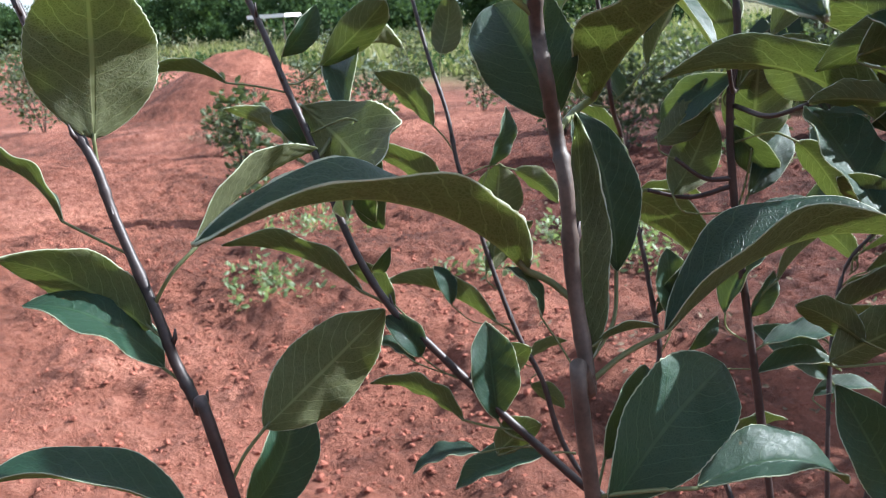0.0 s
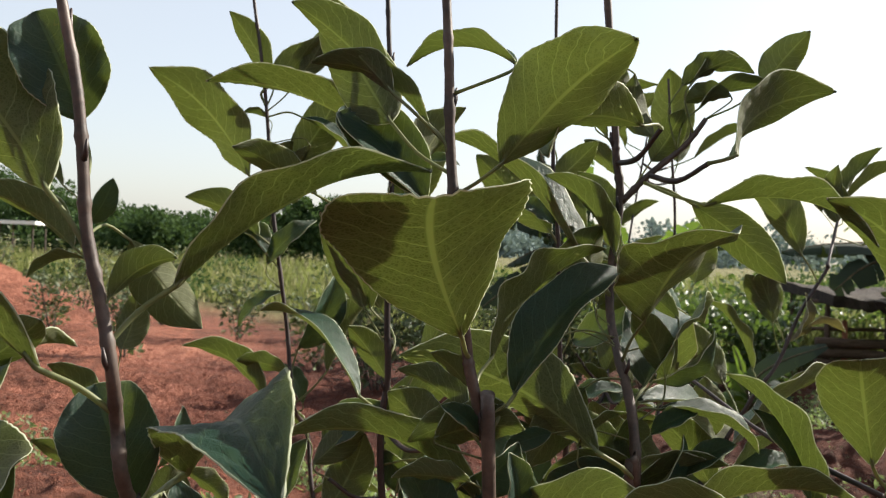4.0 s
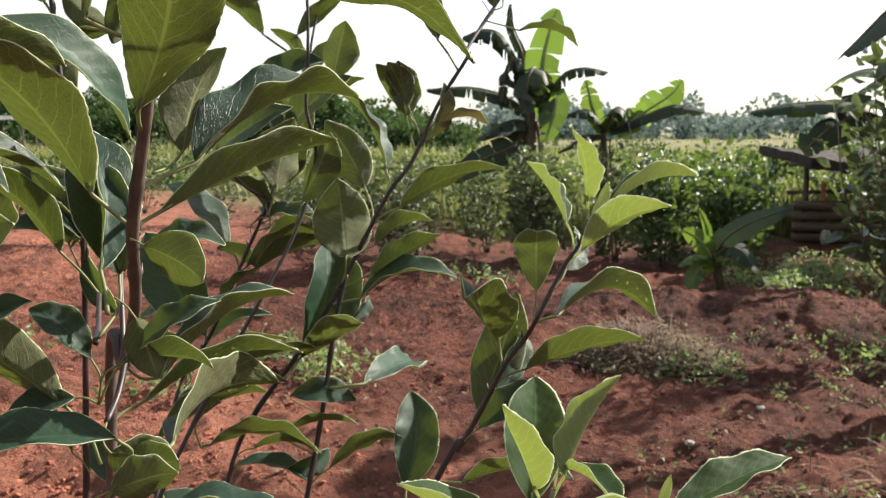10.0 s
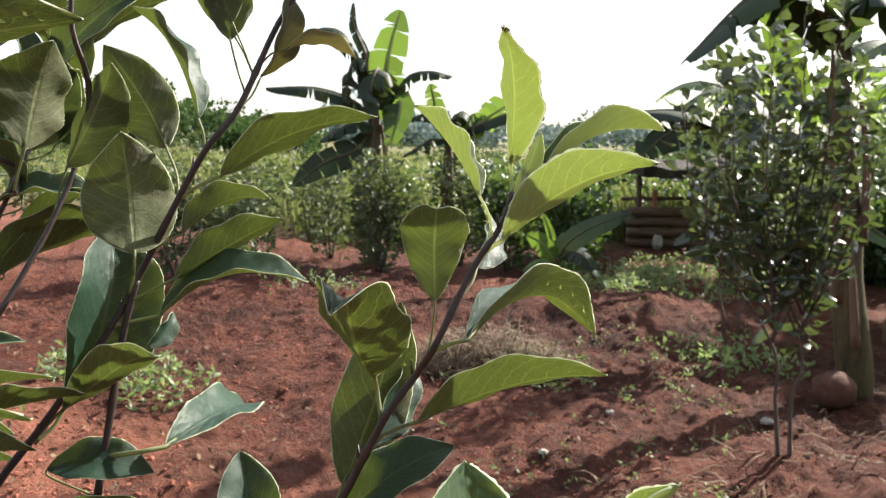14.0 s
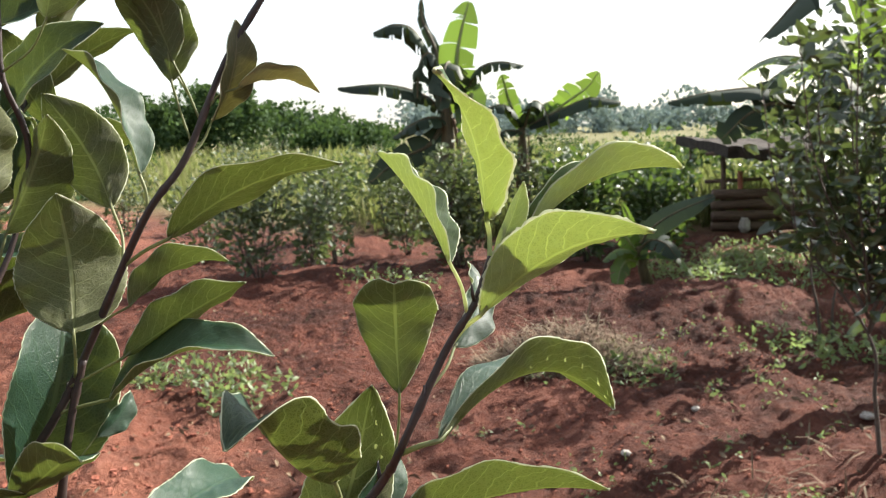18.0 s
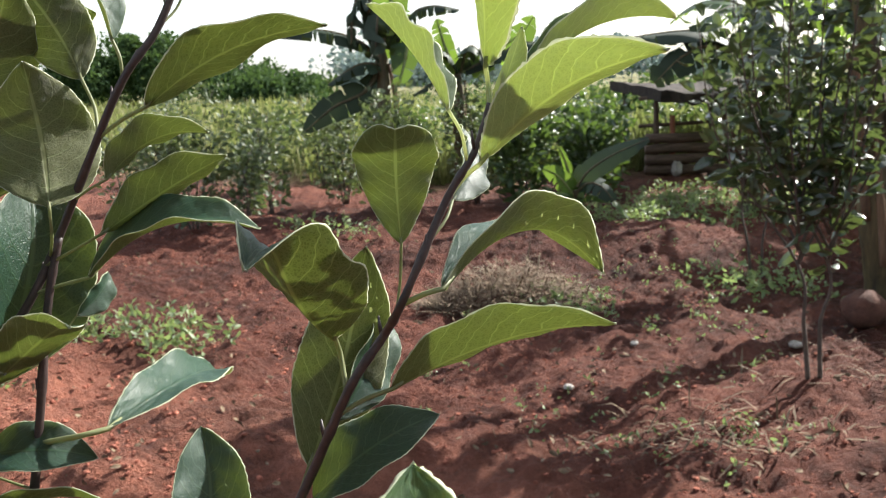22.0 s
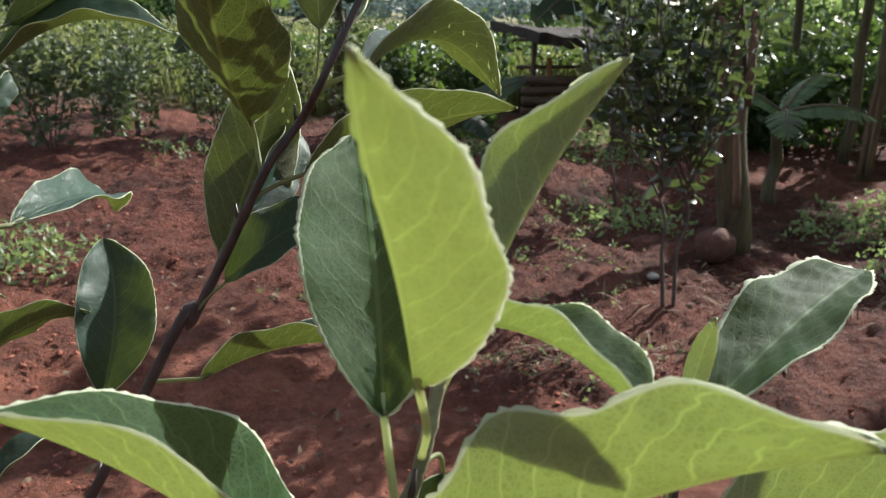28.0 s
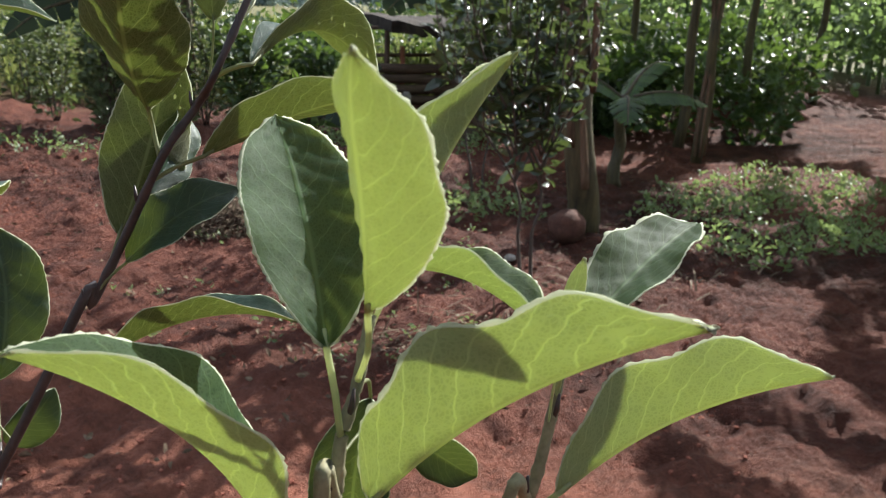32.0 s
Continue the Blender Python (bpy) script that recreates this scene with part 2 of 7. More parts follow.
def tube_data(pts, radii, sides=8, cap=True):
    """Rings round a line of points; returns vertices and faces."""
    vs, fs = [], []
    pts = [Vector(p) for p in pts]
    up = Vector((0.31, 0.2, 0.93))
    for i, p in enumerate(pts):
        d = (pts[min(i + 1, len(pts) - 1)] - pts[max(i - 1, 0)]).normalized()
        a = d.cross(up)
        a = a.normalized() if a.length > 1e-4 else d.orthogonal().normalized()
        b = d.cross(a)
        for k in range(sides):
            w = 2 * math.pi * k / sides
            vs.append(p + (a * math.cos(w) + b * math.sin(w)) * radii[i])
    for i in range(len(pts) - 1):
        for k in range(sides):
            k2 = (k + 1) % sides
            fs.append((i * sides + k, i * sides + k2, (i + 1) * sides + k2, (i + 1) * sides + k))
    if cap:
        fs.append(tuple(reversed(range(sides))))
        fs.append(tuple((len(pts) - 1) * sides + k for k in range(sides)))
    return vs, fs


def smooth_line(pts, steps=5):
    """Catmull-Rom through the points."""
    p = [Vector(a) for a in pts]
    p = [p[0] * 2 - p[1]] + p + [p[-1] * 2 - p[-2]]
    out = []
    for i in range(1, len(p) - 2):
        for s in range(steps):
            t = s / steps
            out.append(0.5 * (2 * p[i] + (p[i + 1] - p[i - 1]) * t + (2 * p[i - 1] - 5 * p[i] + 4 * p[i + 1] - p[i + 2]) * t * t + (3 * p[i] - p[i - 1] - 3 * p[i + 1] + p[i + 2]) * t ** 3))
    out.append(p[-2])
    return out


def leaf_soup(places, size, rng, shape=0.42, droop=0.0):
    """Many small folded leaves at (place, outward direction); returns vertices and faces."""
    vs, fs = [], []
    for p, d in places:
        d = (d + Vector((rng.gauss(0, 0.55), rng.gauss(0, 0.55), rng.gauss(0.1, 0.5) - droop))).normalized()
        side = d.cross(Vector((rng.gauss(0, 1), rng.gauss(0, 1), rng.gauss(0, 1)))).normalized()
        nrm = d.cross(side)
        s = size * rng.uniform(0.6, 1.25)
        w = s * shape * 0.5
        k = len(vs)
        vs += [p, p + d * s * 0.4 + side * w + nrm * w * 0.4, p + d * s * 0.45, p + d * s * 0.4 - side * w + nrm * w * 0.4,
               p + d * s * 0.75 + side * w * 0.75 + nrm * w * 0.1 - nrm * s * 0.04, p + d * s * 0.78 - nrm * s * 0.05, p + d * s * 0.75 - side * w * 0.75 + nrm * w * 0.1 - nrm * s * 0.04, p + d * s - nrm * s * 0.14]
        fs += [(k, k + 1, k + 2), (k, k + 2, k + 3), (k + 1, k + 4, k + 5, k + 2), (k + 2, k + 5, k + 6, k + 3), (k + 4, k + 7, k + 5), (k + 5, k + 7, k + 6)]
    return vs, fs


def hump(x, y, cx, cy, rx, ry, h, turn=0.0):
    c, s = math.cos(turn), math.sin(turn)
    u, v = ((x - cx) * c + (y - cy) * s) / rx, ((y - cy) * c - (x - cx) * s) / ry
    return h * math.exp(-(u * u + v * v))


def ground_z(x, y):
    """The lie of the land."""
    z = 0.05 * noise.noise((x * 0.5, y * 0.5, 1.3)) + 0.035 * noise.noise((x * 1.7, y * 1.7, 4.0))
    if math.hypot(x, y) < 13:
        z += 0.058 * noise.noise((x * 3.2, y * 3.2, 2.0)) + 0.045 * abs(noise.noise((x * 6.0, y * 6.0, 7.0))) + 0.022 * noise.noise((x * 13.0, y * 13.0, 3.0)) + 0.018 * abs(noise.noise((x * 20.0, y * 20.0, 5.0))) + 0.012 * noise.noise((x * 38.0, y * 38.0, 6.0))
    z += hump(x, y, 1.9, 6.0, 1.1, 0.55, 0.24, -0.2) + hump(x, y, 0.3, 6.3, 0.8, 0.35, 0.10)
    z += hump(x, y, -9.0, 11.8, 1.7, 1.0, 1.05) + hump(x, y, -7.2, 9.5, 1.6, 0.5, 0.18, 0.3)
    z += hump(x, y, 8.5, 9.5, 3.0, 2.0, 0.35) + hump(x, y, 12.0, 14.0, 5.0, 3.0, 0.6) - hump(x, y, -1.0, 5.6, 0.5, 0.3, 0.09)
    z += hump(x, y, -2.2, 4.2, 1.3, 0.6, 0.12, 0.3) + hump(x, y, -0.9, 3.0, 0.9, 0.5, 0.06)
    # ridges of the dug beds
    if x < 0.5:
        z += 0.05 * math.sin(y * 2.6 + 0.35 * x) * min(1.0, (0.5 - x) / 2.0) * (1.0 if y < 15 else 0.0)
    far = max(0.0, math.hypot(x, y) - 16)
    return z * (1 / (1 + far * 0.05)) + 0.004 * far * (1 if x < 0 else 0.2)


# ---- ground, one sheet to the horizon ----
def ground():
    def axis(lo, hi, step, reach):
        a = list(np.arange(lo, hi + 1e-6, step))
        s, left, right = step, [], []
        p = lo
        while p > -reach:
            s *= 1.22
            p -= s
            left.append(p)
        p, s = hi, step
        while p < reach:
            s *= 1.22
            p += s
            right.append(p)
        return left[::-1] + a + right
    xs, ys = axis(-6.0, 3.6, 0.022, 900), axis(0.4, 7.6, 0.022, 900)
    vs = [(x, y, ground_z(x, y)) for y in ys for x in xs]
    nx = len(xs)
    fs = [(j * nx + i, j * nx + i + 1, (j + 1) * nx + i + 1, (j + 1) * nx + i) for j in range(len(ys) - 1) for i in range(nx - 1)]
    ob = new("ground", mesh_of("ground", vs, fs, [SOIL], smooth=True))
    tagged(ob, "bare red tilled soil with ridges running to a grassy field", "ground", kind="structure")


ground()


def clods():
    rng = random.Random(5)
    vs, fs = [], []
    cube = [Vector(v) for v in ((1, 0, 0), (-1, 0, 0), (0, 1, 0), (0, -1, 0), (0, 0, 1), (0, 0, -1), (.6, .6, .6), (-.6, .6, .55), (.6, -.6, .55), (-.6, -.6, .6))]
    tri = [(4, 6, 7), (4, 7, 9), (4, 9, 8), (4, 8, 6), (6, 0, 2), (6, 2, 7), (7, 2, 1), (7, 1, 9), (9, 1, 3), (9, 3, 8), (8, 3, 0), (8, 0, 6), (0, 5, 2), (2, 5, 1), (1, 5, 3), (3, 5, 0)]
    for _ in range(52000):
        y = 0.2 + 10.0 * rng.random() ** 1.5
        x = rng.uniform(-1.0 * y - 1.5, 0.75 * y + 0.5)
        if noise.noise((x * 0.9, y * 0.9, 9.0)) < rng.uniform(-0.5, 0.6):
            continue
        s = rng.choice((0.003, 0.003, 0.004, 0.004, 0.005, 0.006, 0.007, 0.010)) * rng.uniform(0.7, 1.3) * (1.3 if x < -0.5 else 0.9)
        k = len(vs)
        turn = Euler((rng.uniform(0, 6), rng.uniform(0, 6), rng.uniform(0, 6))).to_matrix()
        z = ground_z(x, y) + s * 0.25
        for c in cube:
            v = turn @ (c * s * rng.uniform(0.7, 1.25))
            vs.append((x + v.x * 1.2, y + v.y, z + v.z * 0.8))
        fs += [tuple(k + i for i in t) for t in tri]
    ob = new("soil_clods", mesh_of("soil_clods", vs, fs, [CLOD]))
    tagged(ob, "loose crumbs and clods of red soil strewn over the ground", "soil", kind="stuff")


clods()


def weeds(name, label, spots, mat, size, rng, height=0.12):
    """Low plants: rosettes of small leaves round each spot (x, y, radius, count)."""
    pl = []
    for x, y, r, c in spots:
        for _ in range(c):
            a, q = rng.uniform(0, 6.3), r * math.sqrt(rng.random())
            px, py = x + q * math.cos(a), y + q * math.sin(a) * 0.8
            z = ground_z(px, py)
            for _ in range(rng.randint(3, 7)):
                b = rng.uniform(0, 6.3)
                pl.append((Vector((px + rng.gauss(0, .02), py + rng.gauss(0, .02), z + rng.random() * height)), Vector((math.cos(b), math.sin(b), 0.5))))
    v, f = leaf_soup(pl, size, rng)
    tagged(new(name, mesh_of(name, v, f, [mat])), label, "weeds", kind="stuff")


def grass_field():
    rng = random.Random(11)
    vs, fs = [], []
    for _ in range(42000):
        y = 11.0 + 38 * rng.random() ** 1.7
        x = rng.uniform(-0.95 * y - 4, 0.6 * y + 4)
        if y < 12.0 - 0.75 * x * (1 if x < 0 else 0.35) + 2.5 * noise.noise((x * 0.3, y * 0.3, 3)):
            continue
        h = rng.uniform(0.35, 0.95) * (0.75 + 0.5 * noise.noise((x * 0.4, y * 0.4, 8)))
        w, a = 0.012 + 0.0007 * y, rng.uniform(0, 3.14)
        z, k = ground_z(x, y), len(vs)
        dx, dy, lx, ly = w * math.cos(a), w * math.sin(a), rng.gauss(0, .14), rng.gauss(0, .14)
        vs += [(x - dx, y - dy, z), (x + dx, y + dy, z), (x + lx * .5 + dx * .7, y + ly * .5 + dy * .7, z + h * .65), (x + lx * .5 - dx * .7, y + ly * .5 - dy * .7, z + h * .65), (x + lx * 1.3, y + ly * 1.3, z + h)]
        fs += [(k, k + 1, k + 2, k + 3), (k + 3, k + 2, k + 4)]
    tagged(new("tall_grass", mesh_of("tall_grass", vs, fs, [GRASS])), "tall pale green grass covering the field", "grass", kind="stuff")


grass_field()


def bush(x, y, h, w, count, size, mat=BUSH, seed=1, low=0.12, label="young orchard bush with small grey-green leaves", stems=5, name="orchard_bush", lean=0.0, category="bush", group=""):
    rng = random.Random(seed)
    z = ground_z(x, y) - 0.02
    root = tagged(new(name), label, category, group)
    root.location = (x, y, z)
    lines = []
    for k in range(stems):
        a = 2 * math.pi * (k + rng.random()) / stems
        top = Vector((math.cos(a) * w * 0.38 * rng.uniform(.3, 1.1) + lean, math.sin(a) * w * 0.38 * rng.uniform(.3, 1.1), h * rng.uniform(0.75, 1.0)))
        mid = top * 0.45 + Vector((rng.gauss(0, .05), rng.gauss(0, .05), 0.05)) * h
        line = smooth_line([(math.cos(a) * 0.02, math.sin(a) * 0.02, 0), mid, top], 5)
        lines.append(line)
        v, f = tube_data(line, [min(0.006 * (h + .3), 0.0062) * (1.25 - i / len(line)) + 0.001 for i in range(len(line))], 5)
        part("stem", mesh_of("stem", v, f, [TWIG], smooth=True), root)
    pl = []
    for _ in range(count):
        line = rng.choice(lines)
        t = low + (1 - low) * rng.random() ** 0.75
        p = line[min(len(line) - 1, int(t * len(line)))].copy()
        spread = w * 0.24 * (1.15 - 0.6 * abs(t - 0.5)) * rng.uniform(0.1, 1.0) ** 0.6
        a = rng.uniform(0, 6.3)
        out = Vector((math.cos(a), math.sin(a), rng.uniform(-0.3, 0.8)))
        pl.append((p + out * spread + Vector((0, 0, rng.gauss(0, .03) * h)), out))
    v, f = leaf_soup(pl, size, rng, 0.5)
    part("crown", mesh_of("crown", v, f, [mat]), root)
    return root


def banana_blade(base, heading, length, width, rise, sag, rng, tears=0.14, roll=0.0):
    """One long blade along an arching rib, torn into strips at its edges; returns vertices, faces and the rib's line."""
    h = Vector((math.cos(heading), math.sin(heading), 0))
    side0 = Vector((-h.y, h.x, 0))
    n, vs, fs, line = 22, [], [], []
    for i in range(n + 1):
        s = i / n
        p = base + h * length * (s - 0.12 * sag * s * s) + Vector((0, 0, length * (rise * s - sag * s * s)))
        line.append(p)
    for i in range(n):
        s = (i + 0.5) / n
        w = width * (math.sin(math.pi * min(1, s * 0.97 + 0.03)) ** 0.6)
        gap = 0.12 if rng.random() < tears else 0.0
        for sg in (-1, 1):
            hang = 0.25 + 0.3 * rng.random() * (1 if gap else 0.4)
            sd = (side0 * math.cos(roll) + Vector((0, 0, 1)) * math.sin(roll)) * sg
            a, b = line[i], line[i + 1].lerp(line[i], gap)
            k = len(vs)
            drop = Vector((0, 0, -w * hang))
            vs += [a, b, b + sd * w * .5 + drop * .3, a + sd * w * .5 + drop * .3, b + sd * w * .92 + drop + h * w * .12, a + sd * w * .92 + drop + h * w * .12]
            fs += [(k, k + 1, k + 2, k + 3), (k + 3, k + 2, k + 4, k + 5)]
    return vs, fs, line


def banana(x, y, h, blades, seed=3, r=0.08, label="banana plant with long torn green blades", dry=True, blade=1.45, width=0.32, lean=0.0):
    """blades: (heading in degrees, rise, sag, scale)."""
    rng = random.Random(seed)
    root = tagged(new("banana_plant"), label, "banana plant", "banana plants")
    root.location = (x, y, ground_z(x, y) - 0.03)
    line = [Vector((lean * k / 8 + 0.03 * math.sin(k * 1.3 + seed), 0.02 * math.cos(k + seed), h * k / 8)) for k in range(9)]
    v, f = tube_data(line, [r * (1.25 - 0.06 * k) for k in range(9)], 12)
    part("trunk", mesh_of("trunk", v, f, [PSTEM], smooth=True), root, "streaked yellow-brown banana trunk")
    if dry:
        for k in range(5):
            a = rng.uniform(0, 6.3)
            q = [Vector((lean * t + math.cos(a) * r * 1.2, math.sin(a) * r * 1.2, h * t)) + Vector((math.cos(a), math.sin(a), 0)) * 0.03 * math.sin(t * 9) for t in (0.05, 0.3, 0.55, 0.8)]
            v, f = tube_data(smooth_line(q, 3), [r * 0.3] * 10, 6)
            part("dry_sheath", mesh_of("dry_sheath", v, f, [PSTEM_DRY], smooth=True), root)
    for head, rise, sag, sc in blades:
        base = line[-1] + Vector((0, 0, -rng.uniform(0, 0.12)))
        v, f, rib = banana_blade(base, radians(head), blade * sc, width * sc ** 0.5, rise, sag, rng, roll=rng.uniform(-0.5, 0.3))
        b = part("blade", mesh_of("blade", v, f, [BANANA]), root)
        v, f = tube_data(rib, [0.016 * (1.1 - i / len(rib)) + 0.002 for i in range(len(rib))], 5)
        part("midrib", mesh_of("midrib", v, f, [PSTEM], smooth=True), b)
    return root



def torn_blade(rib, width, hang, faces, rng, tears):
    """A banana blade on a bent rib: each half is torn into strips that hang from it more or less; returns vertices, faces and the rib's line."""
    line = smooth_line(rib, 9)
    n, vs, fs = len(line) - 1, [], []
    for sg in (-1, 1):
        i = 0
        while i < n:
            k = min(n - i, rng.choice((1, 1, 2, 2, 3)) if rng.random() < tears else rng.choice((4, 5, 7)))
            down = min(1.0, max(0.0, hang + rng.gauss(0, 0.16 if tears > .25 else .05)))
            reach, gap = rng.uniform(.78, 1.06), rng.uniform(.06, .3) if tears > .05 else 0.0
            k0 = len(vs)
            for j in range(k + 1):
                s = (i + j) / n
                d = (line[min(n, i + j + 1)] - line[max(0, i + j - 1)]).normalized()
                side = d.cross(Vector(faces)).normalized() * sg
                w = width * 1.3 * max(0.05, math.sin(math.pi * min(1, .08 + s * .90)) ** .55) * reach
                go = (side * (1 - down) + Vector((0, 0, -1)) * down).normalized()
                slip = d * w * gap * (1 - 2 * j / k) * .5
                vs += [line[i + j], line[i + j] + (side * .35 + go * .15).normalized() * w * .5 + slip * .3, line[i + j] + (side * .35 + go * .15).normalized() * w * .45 + go * w * .55 + slip]
            for j in range(k):
                a = k0 + 3 * j
                fs += [(a, a + 3, a + 4, a + 1), (a + 1, a + 4, a + 5, a + 2)]
            i += k
    return vs, fs, line


def banana_of(x, y, h, r, lean, blades, seed, label, dry=True):
    """A banana plant with blades along given ribs: (rib points from the plant's foot, half width, droop, facing, material, tears)."""
    rng = random.Random(seed)
    root = tagged(new("banana_plant"), label, "banana plant", "banana plants")
    root.location = (x, y, ground_z(x, y) - 0.03)
    line = [Vector((lean * k / 10 + r * .2 * math.sin(k * 1.3 + seed), r * .2 * math.cos(k + seed), h * k / 10)) for k in range(11)]
    v, f = tube_data(smooth_line(line, 3), [r * (1.28 - 0.022 * k) * rng.uniform(.96, 1.05) for k in range(31)], 16)
    part("trunk", mesh_of("trunk", v, f, [PSTEM], smooth=True), root, "streaked yellow-brown banana trunk")
    if dry:
        for k in range(9):
            a, t0 = rng.uniform(0, 6.3), rng.uniform(0.02, .6)
            q = [Vector((lean * t + math.cos(a) * r * 1.1, math.sin(a) * r * 1.1, h * t)) + Vector((math.cos(a), math.sin(a), 0)) * r * .3 * math.sin(t * 9 + k) for t in (t0, t0 + .12, t0 + .26, t0 + .38)]
            v, f = tube_data(smooth_line(q, 3), [r * (.34 - .02 * i) for i in range(10)], 7)
            part("dry_sheath", mesh_of("dry_sheath", v, f, [PSTEM_DRY], smooth=True), root)
    for rib, width, hang, faces, mat, tears in blades:
        v, f, path = torn_blade(rib, width, hang, faces, rng, tears)
        b = part("blade", mesh_of("blade", v, f, [mat], smooth=True), root)
        v, f = tube_data(path, [r * .22 * (1.15 - i / len(path)) + 0.002 for i in range(len(path))], 6)
        part("midrib", mesh_of("midrib", v, f, [PSTEM if mat is BANANA_SHADED else MIDRIB], smooth=True), b)
    return root


def leafy_tree(x, y, foot, tips, size, step, seed, label):
    """A young tree of many upright shoots that fork from a few thin stems, its leaves set one by one up each shoot."""
    rng = random.Random(seed)
    root = tagged(new("tall_apple_tree"), label, "apple tree", "young apple trees")
    z0 = ground_z(x, y) - .02
    root.location = (x, y, z0)
    pl = []
    for k, (tx, ty, tz) in enumerate(tips):
        fx = foot[k % len(foot)]
        knee = Vector((fx * 2.5 - .03, .02, .50 + .06 * (k // len(foot) % 5)))
        rise = [] if k >= len(foot) else [Vector((fx, 0, 0)), Vector((fx * 1.4 - .02, .01, .25))]
        line = smooth_line(rise + [knee, (fx * .3 + tx * .75 + rng.gauss(0, .02), ty * .75, tz * .66), (tx, ty, tz)], 8)
        thick = .0095 if rise else .0055
        v, f = tube_data(line, [thick * (1.0 - i / len(line)) + .0012 for i in range(len(line))], 6)
        part("stem", mesh_of("stem", v, f, [TWIG], smooth=True), root)
        turn = rng.uniform(0, 6.3)
        for i in range(len(line) - 1):
            a, b = line[i], line[i + 1]
            m = max(1, int((b - a).length / step * 1.35))
            for j in range(m):
                p = a.lerp(b, j / m)
                if p.z < .5 + rng.uniform(-.1, .4):
                    continue
                turn += 2.4
                d = Vector((math.cos(turn), math.sin(turn), rng.uniform(.1, .9)))
                for _ in range(rng.choice((1, 1, 2))):
                    pl.append((p + d * rng.uniform(.005, .05), d))
    v, f = leaf_soup(pl, size, rng, .46, .12)
    part("crown", mesh_of("crown", v, f, [SHRUB]), root)
    return root


# ---- middle distance ----
# orchard bushes over the red ground
for i, (bx, by, bh, bw, bc) in enumerate(((-6.6, 7.9, .55, .5, 420), (-4.35, 5.1, 1.1, .42, 650), (-11.2, 9.6, 1.25, 1.25, 1100), (-5.1, 9.1, .95, .7, 700),
        (-9.6, 13.4, 1.3, 1.0, 700), (-7.9, 13.2, 1.35, 1.0, 800), (-6.4, 13.0, 1.2, .9, 700), (-4.6, 11.6, 1.1, .9, 700), (-3.2, 12.4, 1.2, 1.0, 700), (-7.0, 10.8, .9, .8, 600),
        (-1.9, 10.4, 1.1, .9, 700), (-0.9, 11.2, 1.2, 1.0, 800), (-1.5, 8.6, .8, .6, 500), (.05, 8.3, 1.0, .7, 700), (.9, 9.0, 1.25, .9, 900), (-13.5, 15.0, 1.4, 1.6, 800), (-3.7, 15.6, 1.3, 1.4, 700), (-16.5, 14.0, 1.5, 1.6, 800), (-1.85, 7.8, 1.0, .75, 900), (-1.35, 9.3, 1.15, .9, 900), (-2.9, 9.6, 1.0, .9, 800), (-.55, 9.6, 1.0, .8, 800), (0.0, 8.45, 1.3, .85, 1100))):
    bush(bx, by, bh, bw, int(bc * .72), 0.085, seed=20 + i, group="orchard bushes")
# denser, greener growth before the field
for i, (bx, by, bh, bw, bc) in enumerate(((1.35, 8.6, 1.0, .8, 900), (2.1, 9.6, 1.15, 1.2, 1100), (2.2, 8.9, .8, .8, 700), (1.6, 11.5, 1.0, 1.6, 800), (.4, 12.6, .9, 1.6, 700), (2.9, 12.4, .9, 1.6, 600), (-1.2, 13.6, .8, 1.8, 600), (4.6, 12.8, 1.0, 1.8, 700))):
    bush(bx, by, bh, bw, bc, 0.11, CASSAVA, seed=60 + i, name="leafy_shrub", label="thick green shrub with broad drooping leaves at the field's edge", category="shrub", group="shrubs at the field's edge")
# tall shrubs with thin stems near the bananas
tr = random.Random(83)
leafy_tree(1.69, 3.22, (-.02, .03), [(-.50, .1, 1.52), (-.40, .0, 1.66), (-.34, .2, 1.45), (-.28, .1, 1.72), (-.22, -.1, 1.80), (-.16, .1, 1.60), (-.10, .2, 1.78), (-.04, 0, 1.70), (.02, .15, 1.86), (.08, -.05, 1.90), (.14, .1, 1.74), (.20, 0, 1.62), (.27, .15, 1.70), (.34, 0, 1.5), (-.2, .05, 1.2), (.05, -.1, 1.25), (.2, .1, 1.15), (-.4, .05, 1.2), (-.08, .0, 1.45), (.1, .05, 1.4), (.0, .1, 1.05)], .088, .030, 81, "tall dark apple tree in dense leaf on thin bare stems")
leafy_tree(2.32, 5.2, (-.03, .04), [(tr.uniform(-.45, .45), tr.uniform(-.3, .3), tr.uniform(1.3, 2.1)) for k in range(18)], .085, .034, 82, "tall dark apple tree in leaf beside the banana trunk")

# undergrowth between the banana trunks
ur = random.Random(71)
for i in range(20):
    ux, uy = ur.uniform(4.6, 10.5), ur.uniform(7.0, 11.5)
    bush(ux, uy, ur.uniform(.5, 1.1), ur.uniform(.8, 1.5), 520, 0.13, CASSAVA if i % 3 else SHRUB, 300 + i, 0.05, "dark green broad-leaved undergrowth between the banana trunks", 4, "undergrowth_shrub", 0.0, "shrub", "undergrowth shrubs")

